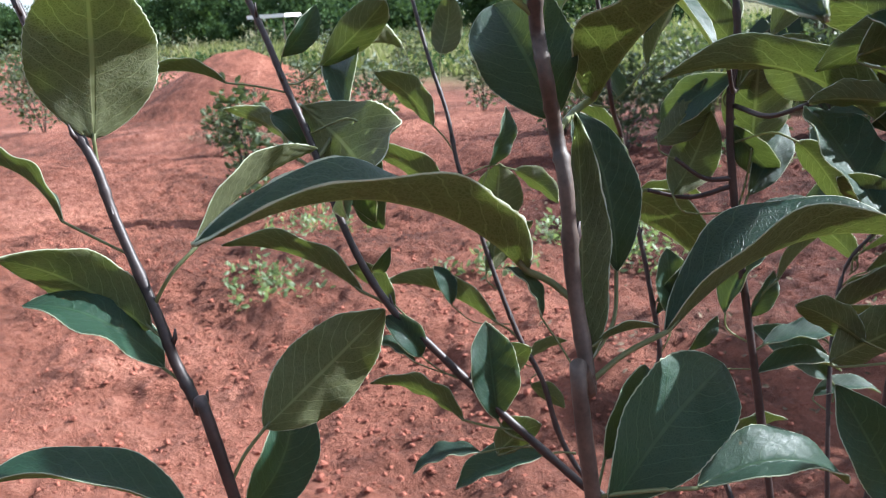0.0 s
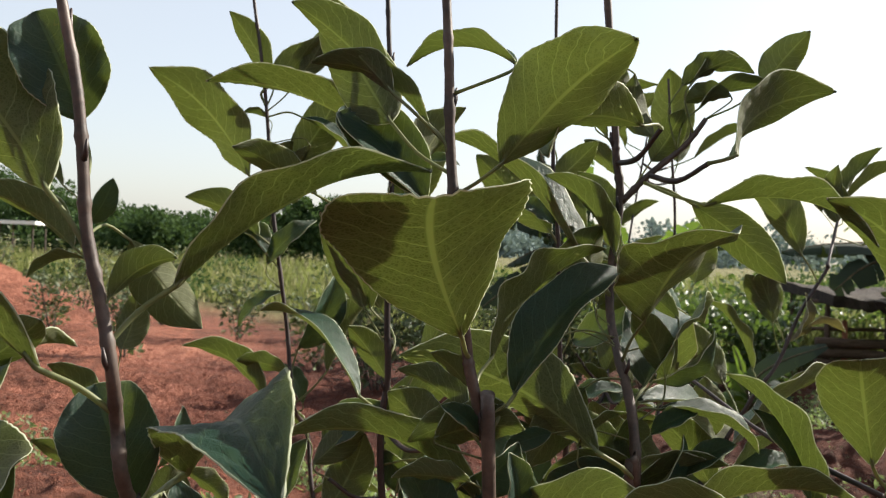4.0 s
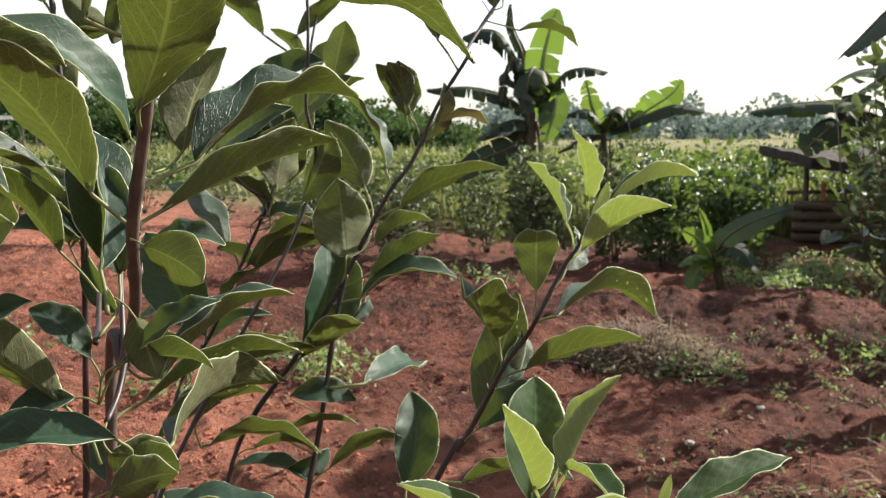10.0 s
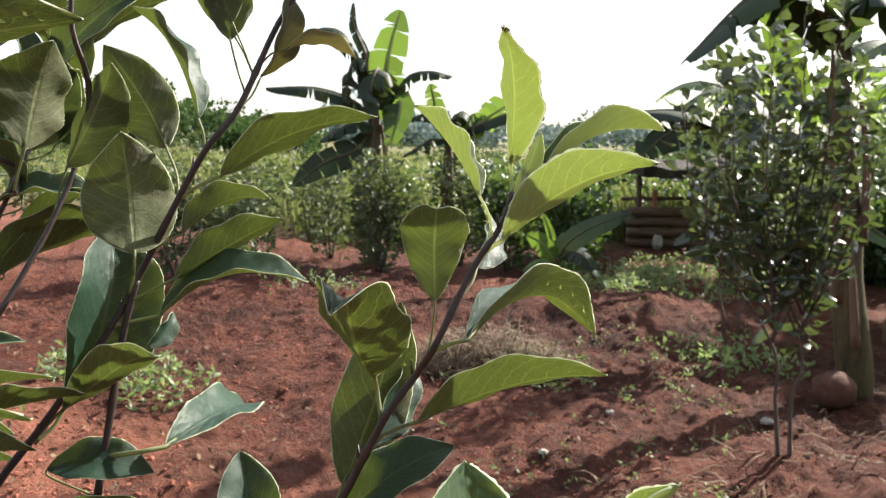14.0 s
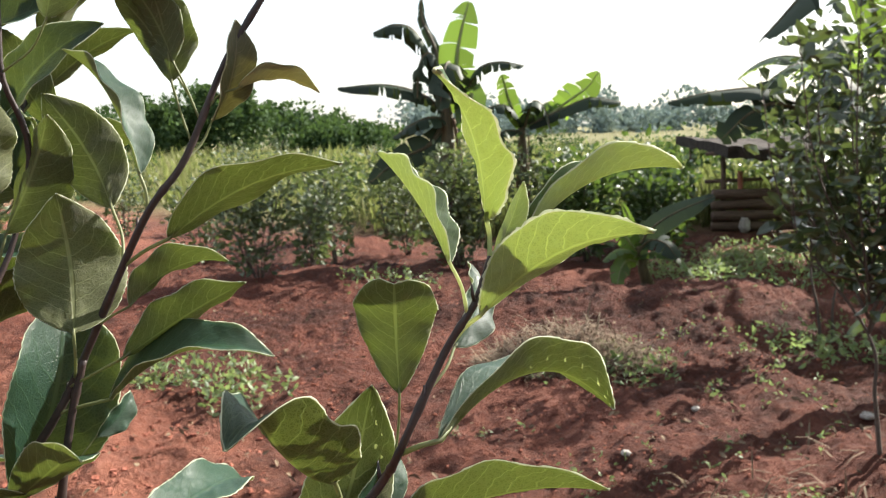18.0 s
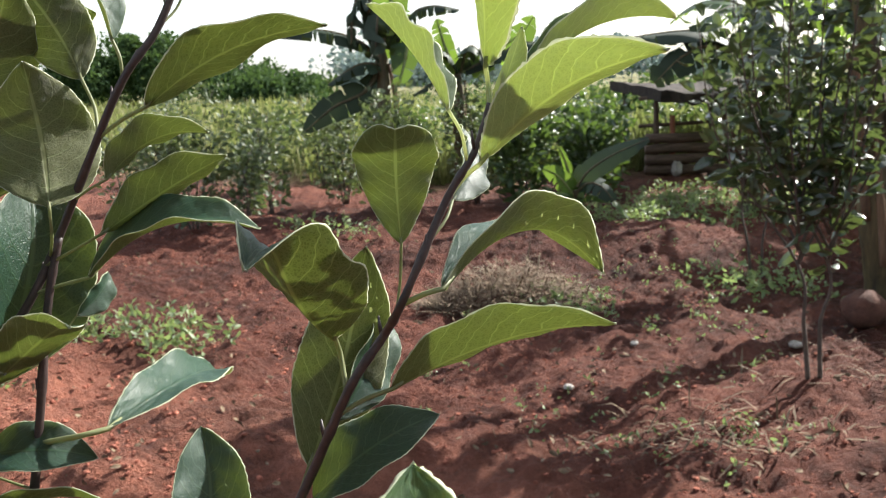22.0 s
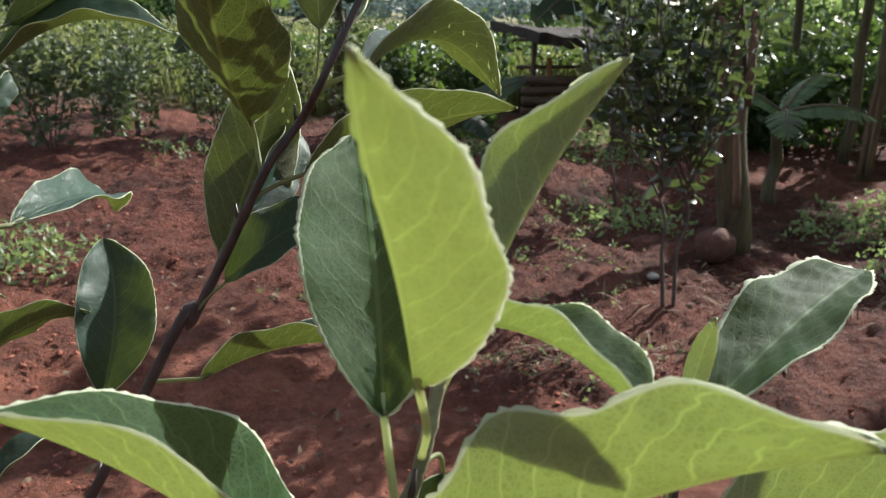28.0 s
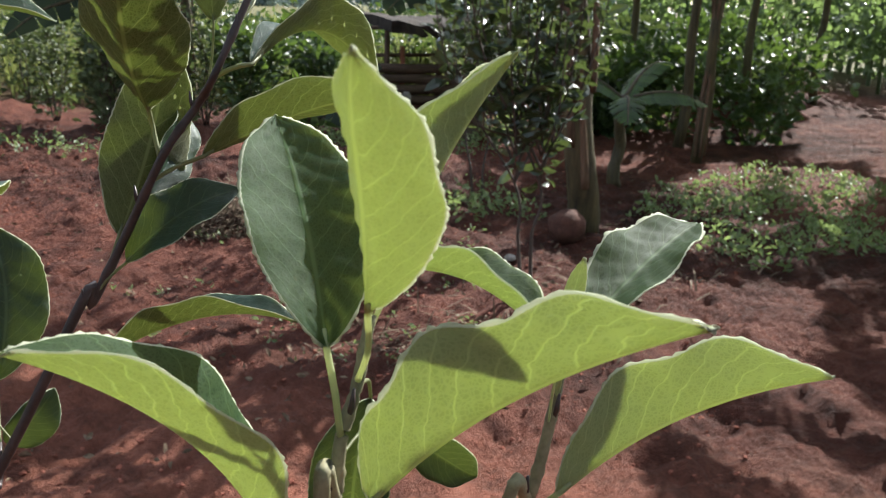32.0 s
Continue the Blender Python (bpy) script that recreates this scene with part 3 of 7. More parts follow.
# bananas
X_SIDE, Y_SIDE = (0, -1, 0.1), (0.1, 0.1, 1)   # the way a blade faces: across the field, or up to the sky
banana_of(-0.02, 9.0, 1.7, .10, -.06, (
    (((.10, 0, 1.6), (.08, 0, 2.10), (.14, .02, 2.46), (.22, .05, 2.74)), .15, .12, X_SIDE, BANANA, .35),
    (((-.08, 0, 1.7), (-.13, .05, 2.22), (-.27, .1, 2.57), (-.28, .1, 2.80)), .06, .5, X_SIDE, BANANA_SHADED, .4),
    (((-.10, 0, 1.9), (-.32, -.1, 2.39), (-.53, -.15, 2.50), (-.77, -.2, 2.42)), .17, .85, Y_SIDE, BANANA_SHADED, .7),
    (((-.08, 0, 1.62), (-.31, -.05, 1.80), (-.68, -.1, 1.90), (-1.16, -.15, 1.88)), .16, .7, Y_SIDE, BANANA_SHADED, .6),
    (((.10, 0, 1.7), (.29, -.05, 2.02), (.51, -.1, 2.10), (.77, -.1, 2.06)), .13, .75, Y_SIDE, BANANA_SHADED, .5),
    (((-.08, 0, 1.53), (-.22, -.1, 1.55), (-.37, -.15, 1.50), (-.60, -.2, 1.36)), .16, .55, Y_SIDE, BANANA_SHADED, .2),
    (((-.09, 0, 1.45), (-.25, -.1, 1.26), (-.55, -.2, 1.13), (-.85, -.3, .90)), .13, .2, X_SIDE, BANANA_SHADED, .1),
    (((-.08, -.05, 1.75), (-.18, -.15, 2.18), (-.30, -.2, 2.10), (-.34, -.2, 1.75)), .16, .8, Y_SIDE, BANANA_SHADED, .6),
    (((-.02, -.05, 1.7), (.0, -.2, 2.08), (-.06, -.35, 2.0), (-.10, -.4, 1.62)), .20, .55, Y_SIDE, BANANA_SHADED, .5),
    (((.08, -.05, 1.6), (.22, -.15, 1.78), (.20, -.2, 1.58), (.12, -.25, 1.32)), .13, .3, X_SIDE, BANANA, .3),
    (((.0, .05, 1.65), (.1, .4, 2.0), (.15, .7, 1.95), (.2, .95, 1.7)), .2, .6, Y_SIDE, BANANA_SHADED, .3)), 3, "banana plant with torn dark blades standing over the field")
banana_of(.78, 9.3, 1.4, .06, -.02, (
    (((-.04, 0, 1.40), (-.16, -.05, 1.68), (-.21, -.05, 1.86), (-.24, -.05, 1.97)), .09, .15, X_SIDE, BANANA, .3),
    (((.10, 0, 1.40), (.49, -.05, 1.68), (.68, -.05, 1.81), (.80, -.05, 1.97)), .13, .3, X_SIDE, BANANA, .7),
    (((.06, 0, 1.42), (.59, -.1, 1.66), (.78, -.1, 1.69), (1.02, -.15, 1.64)), .14, .75, Y_SIDE, BANANA_SHADED, .5),
    (((-.04, 0, 1.42), (-.17, -.1, 1.61), (-.30, -.15, 1.64), (-.46, -.2, 1.58)), .12, .6, Y_SIDE, BANANA_SHADED, .3),
    (((-.04, 0, 1.36), (-.23, -.1, 1.36), (-.36, -.15, 1.28), (-.53, -.2, 1.18)), .11, .5, Y_SIDE, BANANA_SHADED, .2),
    (((.0, 0, 1.40), (.08, -.1, 1.66), (.2, -.15, 1.60), (.27, -.2, 1.33)), .14, .5, Y_SIDE, BANANA_SHADED, .4),
    (((.02, 0, 1.40), (.2, .1, 1.62), (.35, .1, 1.66), (.5, .1, 1.5)), .15, .6, Y_SIDE, BANANA, .5)), 4, "smaller banana plant with torn green blades")
banana_of(1.68, 7.3, .40, .045, -.08, (
    (((-.08, 0, .40), (.02, -.05, .56), (.22, -.1, .70), (.52, -.15, .83)), .105, .2, (-.45, -1, .9), BANANA_SHADED, .04),
    (((-.10, 0, .40), (-.14, 0, .54), (-.18, 0, .67), (-.23, 0, .78)), .03, .1, X_SIDE, BANANA, 0),
    (((-.10, 0, .34), (-.18, -.05, .45), (-.26, -.05, .54), (-.38, -.05, .60)), .075, .2, X_SIDE, BANANA, .1),
    (((-.10, 0, .31), (-.22, -.1, .38), (-.32, -.15, .38), (-.43, -.2, .30)), .08, .4, Y_SIDE, BANANA, .2),
    (((-.08, 0, .36), (.0, -.1, .46), (.10, -.2, .44), (.19, -.25, .32)), .10, .4, (0, -1, 1), BANANA_SHADED, .1),
    (((-.08, 0, .30), (.08, -.1, .36), (.24, -.15, .30), (.35, -.2, .14)), .09, .5, Y_SIDE, BANANA, .2),
    (((-.10, 0, .26), (-.20, -.1, .29), (-.27, -.15, .22), (-.31, -.2, .08)), .08, .4, X_SIDE, BANANA, .1)), 5, "small young banana plant with broad glossy blades", dry=False)
banana_of(3.3, 7.6, 1.45, .08, .0, (
    (((-.02, 0, 1.4), (-.45, -.05, 1.66), (-.98, -.1, 1.66), (-1.42, -.15, 1.58)), .15, .65, Y_SIDE, BANANA_SHADED, .5),
    (((-.02, 0, 1.4), (-.45, -.1, 1.54), (-.72, -.15, 1.46), (-.98, -.2, 1.24)), .16, .35, X_SIDE, BANANA_SHADED, .3),
    (((.0, 0, 1.4), (.1, .2, 1.9), (.3, .4, 2.1), (.7, .6, 2.0)), .2, .5, Y_SIDE, BANANA_SHADED, .3),
    (((.0, 0, 1.4), (.3, -.1, 1.8), (.7, -.2, 1.9), (1.2, -.3, 1.6)), .2, .6, Y_SIDE, BANANA_SHADED, .4),
    (((.0, 0, 1.4), (-.05, -.3, 1.8), (-.1, -.6, 1.7), (-.1, -.9, 1.2)), .17, .6, Y_SIDE, BANANA_SHADED, .4)), 6, "banana plant with drooping torn blades beside the log pen")
banana_of(2.64, 4.3, 2.0, .082, -.26, (
    (((-.25, 0, 1.95), (-.49, -.1, 2.16), (-.80, -.2, 2.17), (-1.20, -.3, 1.80)), .20, .6, Y_SIDE, BANANA_SHADED, .45),
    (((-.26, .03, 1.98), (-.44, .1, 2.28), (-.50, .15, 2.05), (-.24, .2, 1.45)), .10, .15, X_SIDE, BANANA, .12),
    (((-.24, 0, 1.98), (-.16, -.05, 2.18), (-.05, -.1, 2.14), (.04, -.15, 1.80)), .14, .7, Y_SIDE, BANANA_SHADED, .6),
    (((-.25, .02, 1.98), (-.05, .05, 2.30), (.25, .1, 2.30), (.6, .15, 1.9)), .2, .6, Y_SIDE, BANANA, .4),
    (((-.27, 0, 1.98), (-.40, .05, 2.41), (-.66, .1, 2.62), (-1.0, .15, 2.5)), .2, .6, Y_SIDE, BANANA_SHADED, .4),
    (((-.26, .03, 2.0), (-.26, .3, 2.5), (-.2, .6, 2.7), (-.1, 1.0, 2.4)), .2, .6, Y_SIDE, BANANA_SHADED, .4),
    (((-.26, -.02, 2.0), (-.1, .3, 2.6), (.2, .5, 2.9), (.6, .7, 2.8)), .22, .5, Y_SIDE, BANANA, .3)), 7, "tall banana plant with a thick streaked trunk")
# the last four are added outside the view, to cast shade on the soil
for i, (bx, by, bh) in enumerate(((5.1, 6.35, 2.3), (5.25, 6.85, 2.6), (6.6, 7.6, 2.8), (6.9, 8.6, 3.0), (8.6, 8.6, 2.6), (6.6, 5.0, 2.6), (7.6, 6.1, 2.9), (7.2, 3.9, 2.3), (4.4, 9.6, 2.2), (9.4, 6.6, 2.7), (5.6, 8.4, 2.4), (5.7, 3.5, 2.3), (4.9, 2.9, 2.3), (4.1, 2.3, 2.3), (3.6, 1.5, 2.2))):
    banana(bx, by, bh * 0.86, tuple((a + 31 * i, .9 - .012 * (a % 50), .55 + .004 * (a % 90), .95) for a in (5, 68, 130, 190, 250, 318)), 30 + i, .045, blade=1.45, width=.26, dry=i % 3 == 0)


banana(3.7, 5.6, .75, ((150, .8, .4, .7), (30, .9, .6, .8), (330, .5, .5, .7), (240, .6, .8, .6)), 47, .045, blade=.95, width=.2, dry=False, label="young banana plant with a few pale green blades")


# ---- log pen with a thatched roof ----
def log_pen():
    root = tagged(new("log_pen"), "low pen of stacked logs under a sagging dark thatched roof", "pen")
    x0, y0, z0 = 3.42, 10.4, ground_z(3.42, 10.4) - 0.03
    root.location = (x0, y0, z0)
    rng = random.Random(8)
    for row in range(4):
        z = 0.10 + row * 0.135
        v, f = tube_data([Vector((-0.25 + 2.1 * t, rng.gauss(0, .01), z + rng.gauss(0, .008))) for t in np.linspace(0, 1, 6)], [0.066 * rng.uniform(.85, 1.1) for _ in range(6)], 9)
        part("log", mesh_of("log", v, f, [LOG], smooth=True), root)
    for px, py, top, mat, nm in ((-.1, .08, 1.05, LOG, "post"), (.62, .1, 1.05, LOG, "post"), (1.35, .1, 1.08, LOG, "post"), (.12, .1, .78, RED_POST, "red_post"), (-.1, 1.5, 1.2, LOG, "post"), (1.35, 1.5, 1.2, LOG, "post")):
        v, f = tube_data([(px, py, 0), (px + .01, py, top * .5), (px, py + .01, top)], [.04, .036, .03], 8)
        part(nm, mesh_of(nm, v, f, [mat], smooth=True), root)
    for z, ln in ((.66, 2.0), (1.0, 2.1)):
        v, f = tube_data([(-.3, .14, z), (.6, .15, z + .02), (-.3 + ln, .14, z - .02)], [.025, .024, .022], 7)
        part("rail", mesh_of("rail", v, f, [LOG], smooth=True), root)
    # sagging roof slab with a ragged eave
    nx, ny, vs, fs = 26, 8, [], []
    for t in (0, 1):
        for j in range(ny + 1):
            for i in range(nx + 1):
                x, y = -.2 + 2.0 * i / nx, -.35 + 2.3 * j / ny
                z = 1.10 + 0.09 * j / ny - .06 * math.sin(math.pi * i / nx) + .03 * rng.random()
                if j == 0:
                    z, y = z - .05 * rng.random(), y - .09 * rng.random()
                vs.append((x, y, z - .13 * t * (1 if j else .9)))
    m = (nx + 1) * (ny + 1)
    for j in range(ny):
        for i in range(nx):
            a = j * (nx + 1) + i
            fs += [(a, a + 1, a + nx + 2, a + nx + 1), (m + a, m + a + nx + 1, m + a + nx + 2, m + a + 1)]
    for i in range(nx):
        fs += [(i, m + i, m + i + 1, i + 1), (m - nx - 1 + i, m - nx + i, 2 * m - nx + i, 2 * m - nx - 1 + i)]
    for j in range(ny):
        a, b = j * (nx + 1), j * (nx + 1) + nx
        fs += [(a, a + nx + 1, m + a + nx + 1, m + a), (b, m + b, m + b + nx + 1, b + nx + 1)]
    part("roof", mesh_of("roof", vs, fs, [THATCH]), root, "ragged dark thatch roof")
    return root


log_pen()


def lump(name, x, y, r, squash, mat, label, category, seed=1, rough=0.18, detail=2):
    bm = bmesh.new()
    bmesh.ops.create_icosphere(bm, subdivisions=4, radius=1)
    for v in bm.verts:
        k = 1 + rough * noise.noise(v.co * 1.7 + Vector((seed, 0, 0))) + rough * .4 * noise.noise(v.co * 6 + Vector((0, seed, 0)))
        v.co = Vector((v.co.x * k, v.co.y * k, v.co.z * k * squash)) * r
    me = bpy.data.meshes.new(name)
    bm.to_mesh(me)
    bm.free()
    me.materials.append(mat)
    me.polygons.foreach_set("use_smooth", [True] * len(me.polygons))
    ob = new(name, me)
    ob.location = (x, y, ground_z(x, y) + r * squash * 0.82)
    return tagged(ob, label, category)


lump("earth_ball", 2.38, 4.05, .112, .88, BALL, "round brown earth-crusted ball beside the banana trunk", "ball", 3, .1)
lump("sack", 3.52, 10.24, .065, 1.5, SACK, "small pale crumpled sack standing against the log pen", "sack", 5, .3)
for i, (sx, sy, r) in enumerate(((1.15, 3.95, .022), (1.42, 4.35, .018), (.7, 3.4, .02), (.35, 4.0, .016), (1.9, 3.8, .03))):
    lump("stone", sx, sy, r, .6, SACK if i % 2 == 0 else BALL, "small pale stone lying on the soil", "stone", i, .25)


def straw_pile(x, y, rx, ry, h, count, seed, label):
    rng = random.Random(seed)
    vs, fs = [], []
    for _ in range(count):
        a, q = rng.uniform(0, 6.3), math.sqrt(rng.random())
        px, py = x + rx * q * math.cos(a), y + ry * q * math.sin(a)
        z = ground_z(px, py) + h * (1 - q * q) * rng.random()
        d = Vector((rng.gauss(0, 1), rng.gauss(0, .6), rng.gauss(0, .25))).normalized()
        s, w = rng.uniform(.05, .2), rng.uniform(.002, .005)
        n = d.cross(Vector((0, 0, 1))).normalized() * w
        p, k = Vector((px, py, z)), len(vs)
        m = p + d * s * .5 + Vector((0, 0, rng.uniform(0, .03)))
        vs += [p - n, p + n, m + n, m - n, p + d * s]
        fs += [(k, k + 1, k + 2, k + 3), (k + 3, k + 2, k + 4)]
    tagged(new("dry_grass_heap", mesh_of("dry_grass_heap", vs, fs, [STRAW])), label, "dry grass", kind="stuff")


straw_pile(.62, 4.85, .52, .3, .22, 2600, 1, "heap of pulled dry grass lying on the soil")
straw_pile(1.15, 2.9, .5, .28, .03, 150, 2, "thin litter of dry stalks on the soil")
straw_pile(-6.9, 8.6, .9, .3, .08, 500, 4, "dry grass raked along a soil ridge")
straw_pile(2.4, 3.4, 1.0, .5, .02, 130, 6, "scattered dry stalks and leaf litter under the bananas")
wr = random.Random(17)
weeds("ground_weeds", "low green weeds creeping over the red soil",
      ((1.0, 4.6, .25, 22), (-1.45, 4.5, .35, 60), (-1.1, 4.2, .25, 30), (-4.2, 5.2, .5, 50), (-3.4, 4.5, .4, 40), (-2.9, 3.2, .35, 40), (-1.9, 3.6, .3, 25),
       (2.9, 7.4, .9, 260), (3.4, 8.4, 1.0, 260), (2.2, 7.8, .7, 130), (3.7, 4.5, .5, 90), (4.4, 4.9, .7, 150), (3.4, 3.6, .4, 60), (2.2, 4.9, .5, 70), (5.4, 4.3, .7, 110), (4.0, 3.6, .4, 60), (4.3, 3.9, .3, 60), (5.3, 5.3, .6, 90), (6.1, 4.6, .5, 80), (-.6, 7.4, .5, 40)), WEED, .05, wr)
weeds("straw_weeds", "thin yellowing weeds and seedlings among dry stalks", ((.85, 3.1, .5, 26), (1.15, 2.9, .5, 26), (1.6, 4.3, .3, 18), (.75, 4.7, .5, 40), (1.0, 5.0, .3, 50), (.2, 3.5, .4, 8), (1.3, 3.7, .6, 16), (1.9, 5.4, .7, 30)), WEED, .028, wr, .05)
litter = []
for _ in range(1300):
    y = 2.2 + 5 * wr.random()
    x = wr.uniform(-.5 * y, .75 * y)
    litter.append((Vector((x, y, ground_z(x, y) + .012)), Vector((wr.gauss(0, 1), wr.gauss(0, 1), 0))))
lv, lf_ = leaf_soup(litter, .038, wr)
tagged(new("leaf_litter", mesh_of("leaf_litter", lv, lf_, [STRAW])), "dry fallen leaves scattered on the soil", "leaf litter", kind="stuff")


# ---- far distance ----
def far_trees(name, label, rows, mat, size, per, seed):
    """Clumped crowns on thin trunks, too far off to count. rows: (x, y, height, width)."""
    rng = random.Random(seed)
    pl, tv, tf = [], [], []
    for x, y, h, w in rows:
        z = ground_z(x, y)
        v, f = tube_data([(x, y, z), (x + .05 * h * rng.gauss(0, 1), y, z + h * .8)], [h * .018, h * .008], 5)
        k = len(tv)
        tv += v
        tf += [tuple(k + i for i in q) for q in f]
        clumps = [(Vector((x + rng.gauss(0, w * .3), y + rng.gauss(0, w * .3), z + h * rng.uniform(.25, .95))), w * rng.uniform(.14, .3)) for _ in range(9)]
        for _ in range(per):
            c, r = rng.choice(clumps)
            d = Vector((rng.gauss(0, 1), rng.gauss(0, 1), rng.gauss(0, 1))).normalized()
            pl.append((c + d * r * rng.random() ** .4, d))
    v, f = leaf_soup(pl, size, rng, 0.8)
    k = len(v)
    v += tv
    f += [tuple(k + i for i in q) for q in tf]
    tagged(new(name, mesh_of(name, v, f, [mat])), label, "trees", kind="stuff")


fr = random.Random(40)
def wood_height(x):
    """The wood's top falls away towards the open field."""
    return 1.2 + 2.4 * min(1.0, max(0.0, (-5 - x) / 8.0)) * (0.55 if -27 < x < -19 else 1.0) + (1.2 if -36 < x < -29 else 0.0)


wood = [(-4 - 66 * k / 120 + fr.gauss(0, .7), fr.uniform(42, 54)) for k in range(120)]
far_trees("far_woods", "dark green band of trees and scrub beyond the field", [(x, y, fr.uniform(.75, 1.15) * wood_height(x), fr.uniform(2, 4)) for x, y in wood], FAR, .22, 1300, 41)
far_trees("field_scrub", "scattered green scrub in the field", [(fr.uniform(-30, 6), fr.uniform(17, 30), fr.uniform(.4, .8), fr.uniform(1.2, 3)) for k in range(8)] + [(2 + 1.7 * k + fr.gauss(0, .5), fr.uniform(22, 40), fr.uniform(.6, 1.1), fr.uniform(2.5, 4)) for k in range(18)], FAR, .12, 400, 42)
far_trees("far_plantation", "pale hazy line of tall trees on the horizon", [(fr.uniform(-6, 90), fr.uniform(120, 170), fr.uniform(3, 5) * (1.5 if k % 5 == 0 else .8), fr.uniform(4, 9)) for k in range(80)], HAZE_TINTED, .8, 260, 43)
far_trees("right_woods", "dense dark green bushes closing the banana plot behind", [(fr.uniform(8.2, 10) + q * .5, q, fr.uniform(2.4, 3.8), fr.uniform(2, 4)) for q in [fr.uniform(3, 17) for k in range(34)]] + [(fr.uniform(8.5, 14), fr.uniform(10.5, 15), fr.uniform(1.8, 2.8), fr.uniform(2, 4)) for k in range(16)], GROVE, .14, 460, 44)

# unseen trees added behind the camera to keep low sky light off the leaves
far_trees("sky_blocking_trees", "unseen row of dark leafy trees added to block the low sky", [(-18 + 2.2 * k + fr.gauss(0, .3), fr.uniform(-11, -8), fr.uniform(4.5, 6.5), fr.uniform(3.5, 5)) for k in range(16)], FAR, .3, 900, 46)


def far_hut():
    root = tagged(new("field_shelter"), "tiny far open shelter with a pale flat roof", "shelter")
    x, y = -23.5, 36.0
    root.location = (x, y, ground_z(x, y))
    for px in (-.8, .8):
        for py in (-.5, .5):
            v, f = tube_data([(px, py, 0), (px, py, 1.7)], [.05, .045], 6)
            part("post", mesh_of("post", v, f, [TWIG]), root)
    bm = bmesh.new()
    bmesh.ops.create_cube(bm, size=1)
    bmesh.ops.scale(bm, vec=(2.1, 1.5, .16), verts=bm.verts)
    bmesh.ops.translate(bm, vec=(0, 0, 1.76), verts=bm.verts)
    me = bpy.data.meshes.new("roof")
    bm.to_mesh(me)
    bm.free()
    me.materials.append(WHITEWASH)
    part("roof", me, root, "pale flat roof sheet")


far_hut()


# ---- apple leaves ----
def blade_mat(name, dark, light, vein, through, rough, share, vein_amt, bumps, sheen=0.0, spec=0.5, vein_through=1.32):
    """A leaf's face: side veins and a net of fine veins by the blade's own coordinates, patches of tone, light coming through."""
    m, n, l, p, o = node_mat(name)
    uv = n.new("ShaderNodeUVMap").outputs[0]
    sep = n.new("ShaderNodeSeparateXYZ")
    l.new(uv, sep.inputs[0])
    u = math_node(n, l, "ABSOLUTE", math_node(n, l, "SUBTRACT", sep.outputs[0], 0.5))
    wob = math_node(n, l, "MULTIPLY", noise_tex(n, l, uv, 5.0, 3), 0.10)
    ph = math_node(n, l, "ADD", math_node(n, l, "SUBTRACT", sep.outputs[1], math_node(n, l, "MULTIPLY", math_node(n, l, "POWER", u, 1.25), 0.62)), wob)
    saw = math_node(n, l, "ABSOLUTE", math_node(n, l, "SUBTRACT", math_node(n, l, "FRACT", math_node(n, l, "MULTIPLY", ph, 9.0)), 0.5))
    side = n.new("ShaderNodeMapRange")
    side.inputs[1].default_value, side.inputs[2].default_value = 0.055, 0.020
    l.new(saw, side.inputs[0])
    rib = n.new("ShaderNodeMapRange")
    rib.inputs[1].default_value, rib.inputs[2].default_value = 0.030, 0.012
    l.new(u, rib.inputs[0])
    mp = n.new("ShaderNodeMapping")
    mp.inputs["Scale"].default_value = (38, 72, 1)
    l.new(uv, mp.inputs[0])
    net = n.new("ShaderNodeTexVoronoi")
    net.feature = "DISTANCE_TO_EDGE"
    net.inputs["Scale"].default_value = 1.0
    l.new(mp.outputs[0], net.inputs["Vector"])
    fine = n.new("ShaderNodeMapRange")
    fine.inputs[1].default_value, fine.inputs[2].default_value = 0.15, 0.04
    l.new(net.outputs["Distance"], fine.inputs[0])
    wide = n.new("ShaderNodeMapping")
    wide.inputs["Scale"].default_value = (13, 26, 1)
    l.new(uv, wide.inputs[0])
    mesh = n.new("ShaderNodeTexVoronoi")
    mesh.feature = "DISTANCE_TO_EDGE"
    mesh.inputs["Scale"].default_value = 1.0
    l.new(wide.outputs[0], mesh.inputs["Vector"])
    loose = n.new("ShaderNodeMapRange")
    loose.inputs[1].default_value, loose.inputs[2].default_value = 0.09, 0.02
    loose.inputs[4].default_value = 0.4
    l.new(mesh.outputs["Distance"], loose.inputs[0])
    veins = math_node(n, l, "MAXIMUM", math_node(n, l, "MAXIMUM", rib.outputs[0], loose.outputs[0]), math_node(n, l, "MAXIMUM", math_node(n, l, "MULTIPLY", side.outputs[0], 0.9), math_node(n, l, "MULTIPLY", fine.outputs[0], 0.4)))
    rnd = n.new("ShaderNodeObjectInfo").outputs["Random"]
    patch = noise_tex(n, l, coords(n), 38.0, 5)
    f = math_node(n, l, "ADD", math_node(n, l, "MULTIPLY", rnd, 0.55), math_node(n, l, "MULTIPLY", patch, 0.45))
    base = ramp(n, l, f, ((0.15, dark), (0.85, light)))
    # a few brown flecks
    fleck = math_node(n, l, "GREATER_THAN", noise_tex(n, l, coords(n), 210.0, 2), 0.745)
    base = mix_col(n, l, math_node(n, l, "MULTIPLY", fleck, 0.5), base, (0.16, 0.09, 0.03))
    l.new(mix_col(n, l, math_node(n, l, "MULTIPLY", veins, vein_amt), base, vein), p.inputs["Base Color"])
    rg = n.new("ShaderNodeMapRange")
    rg.inputs[3].default_value, rg.inputs[4].default_value = rough - 0.08, rough + 0.12
    l.new(patch, rg.inputs[0])
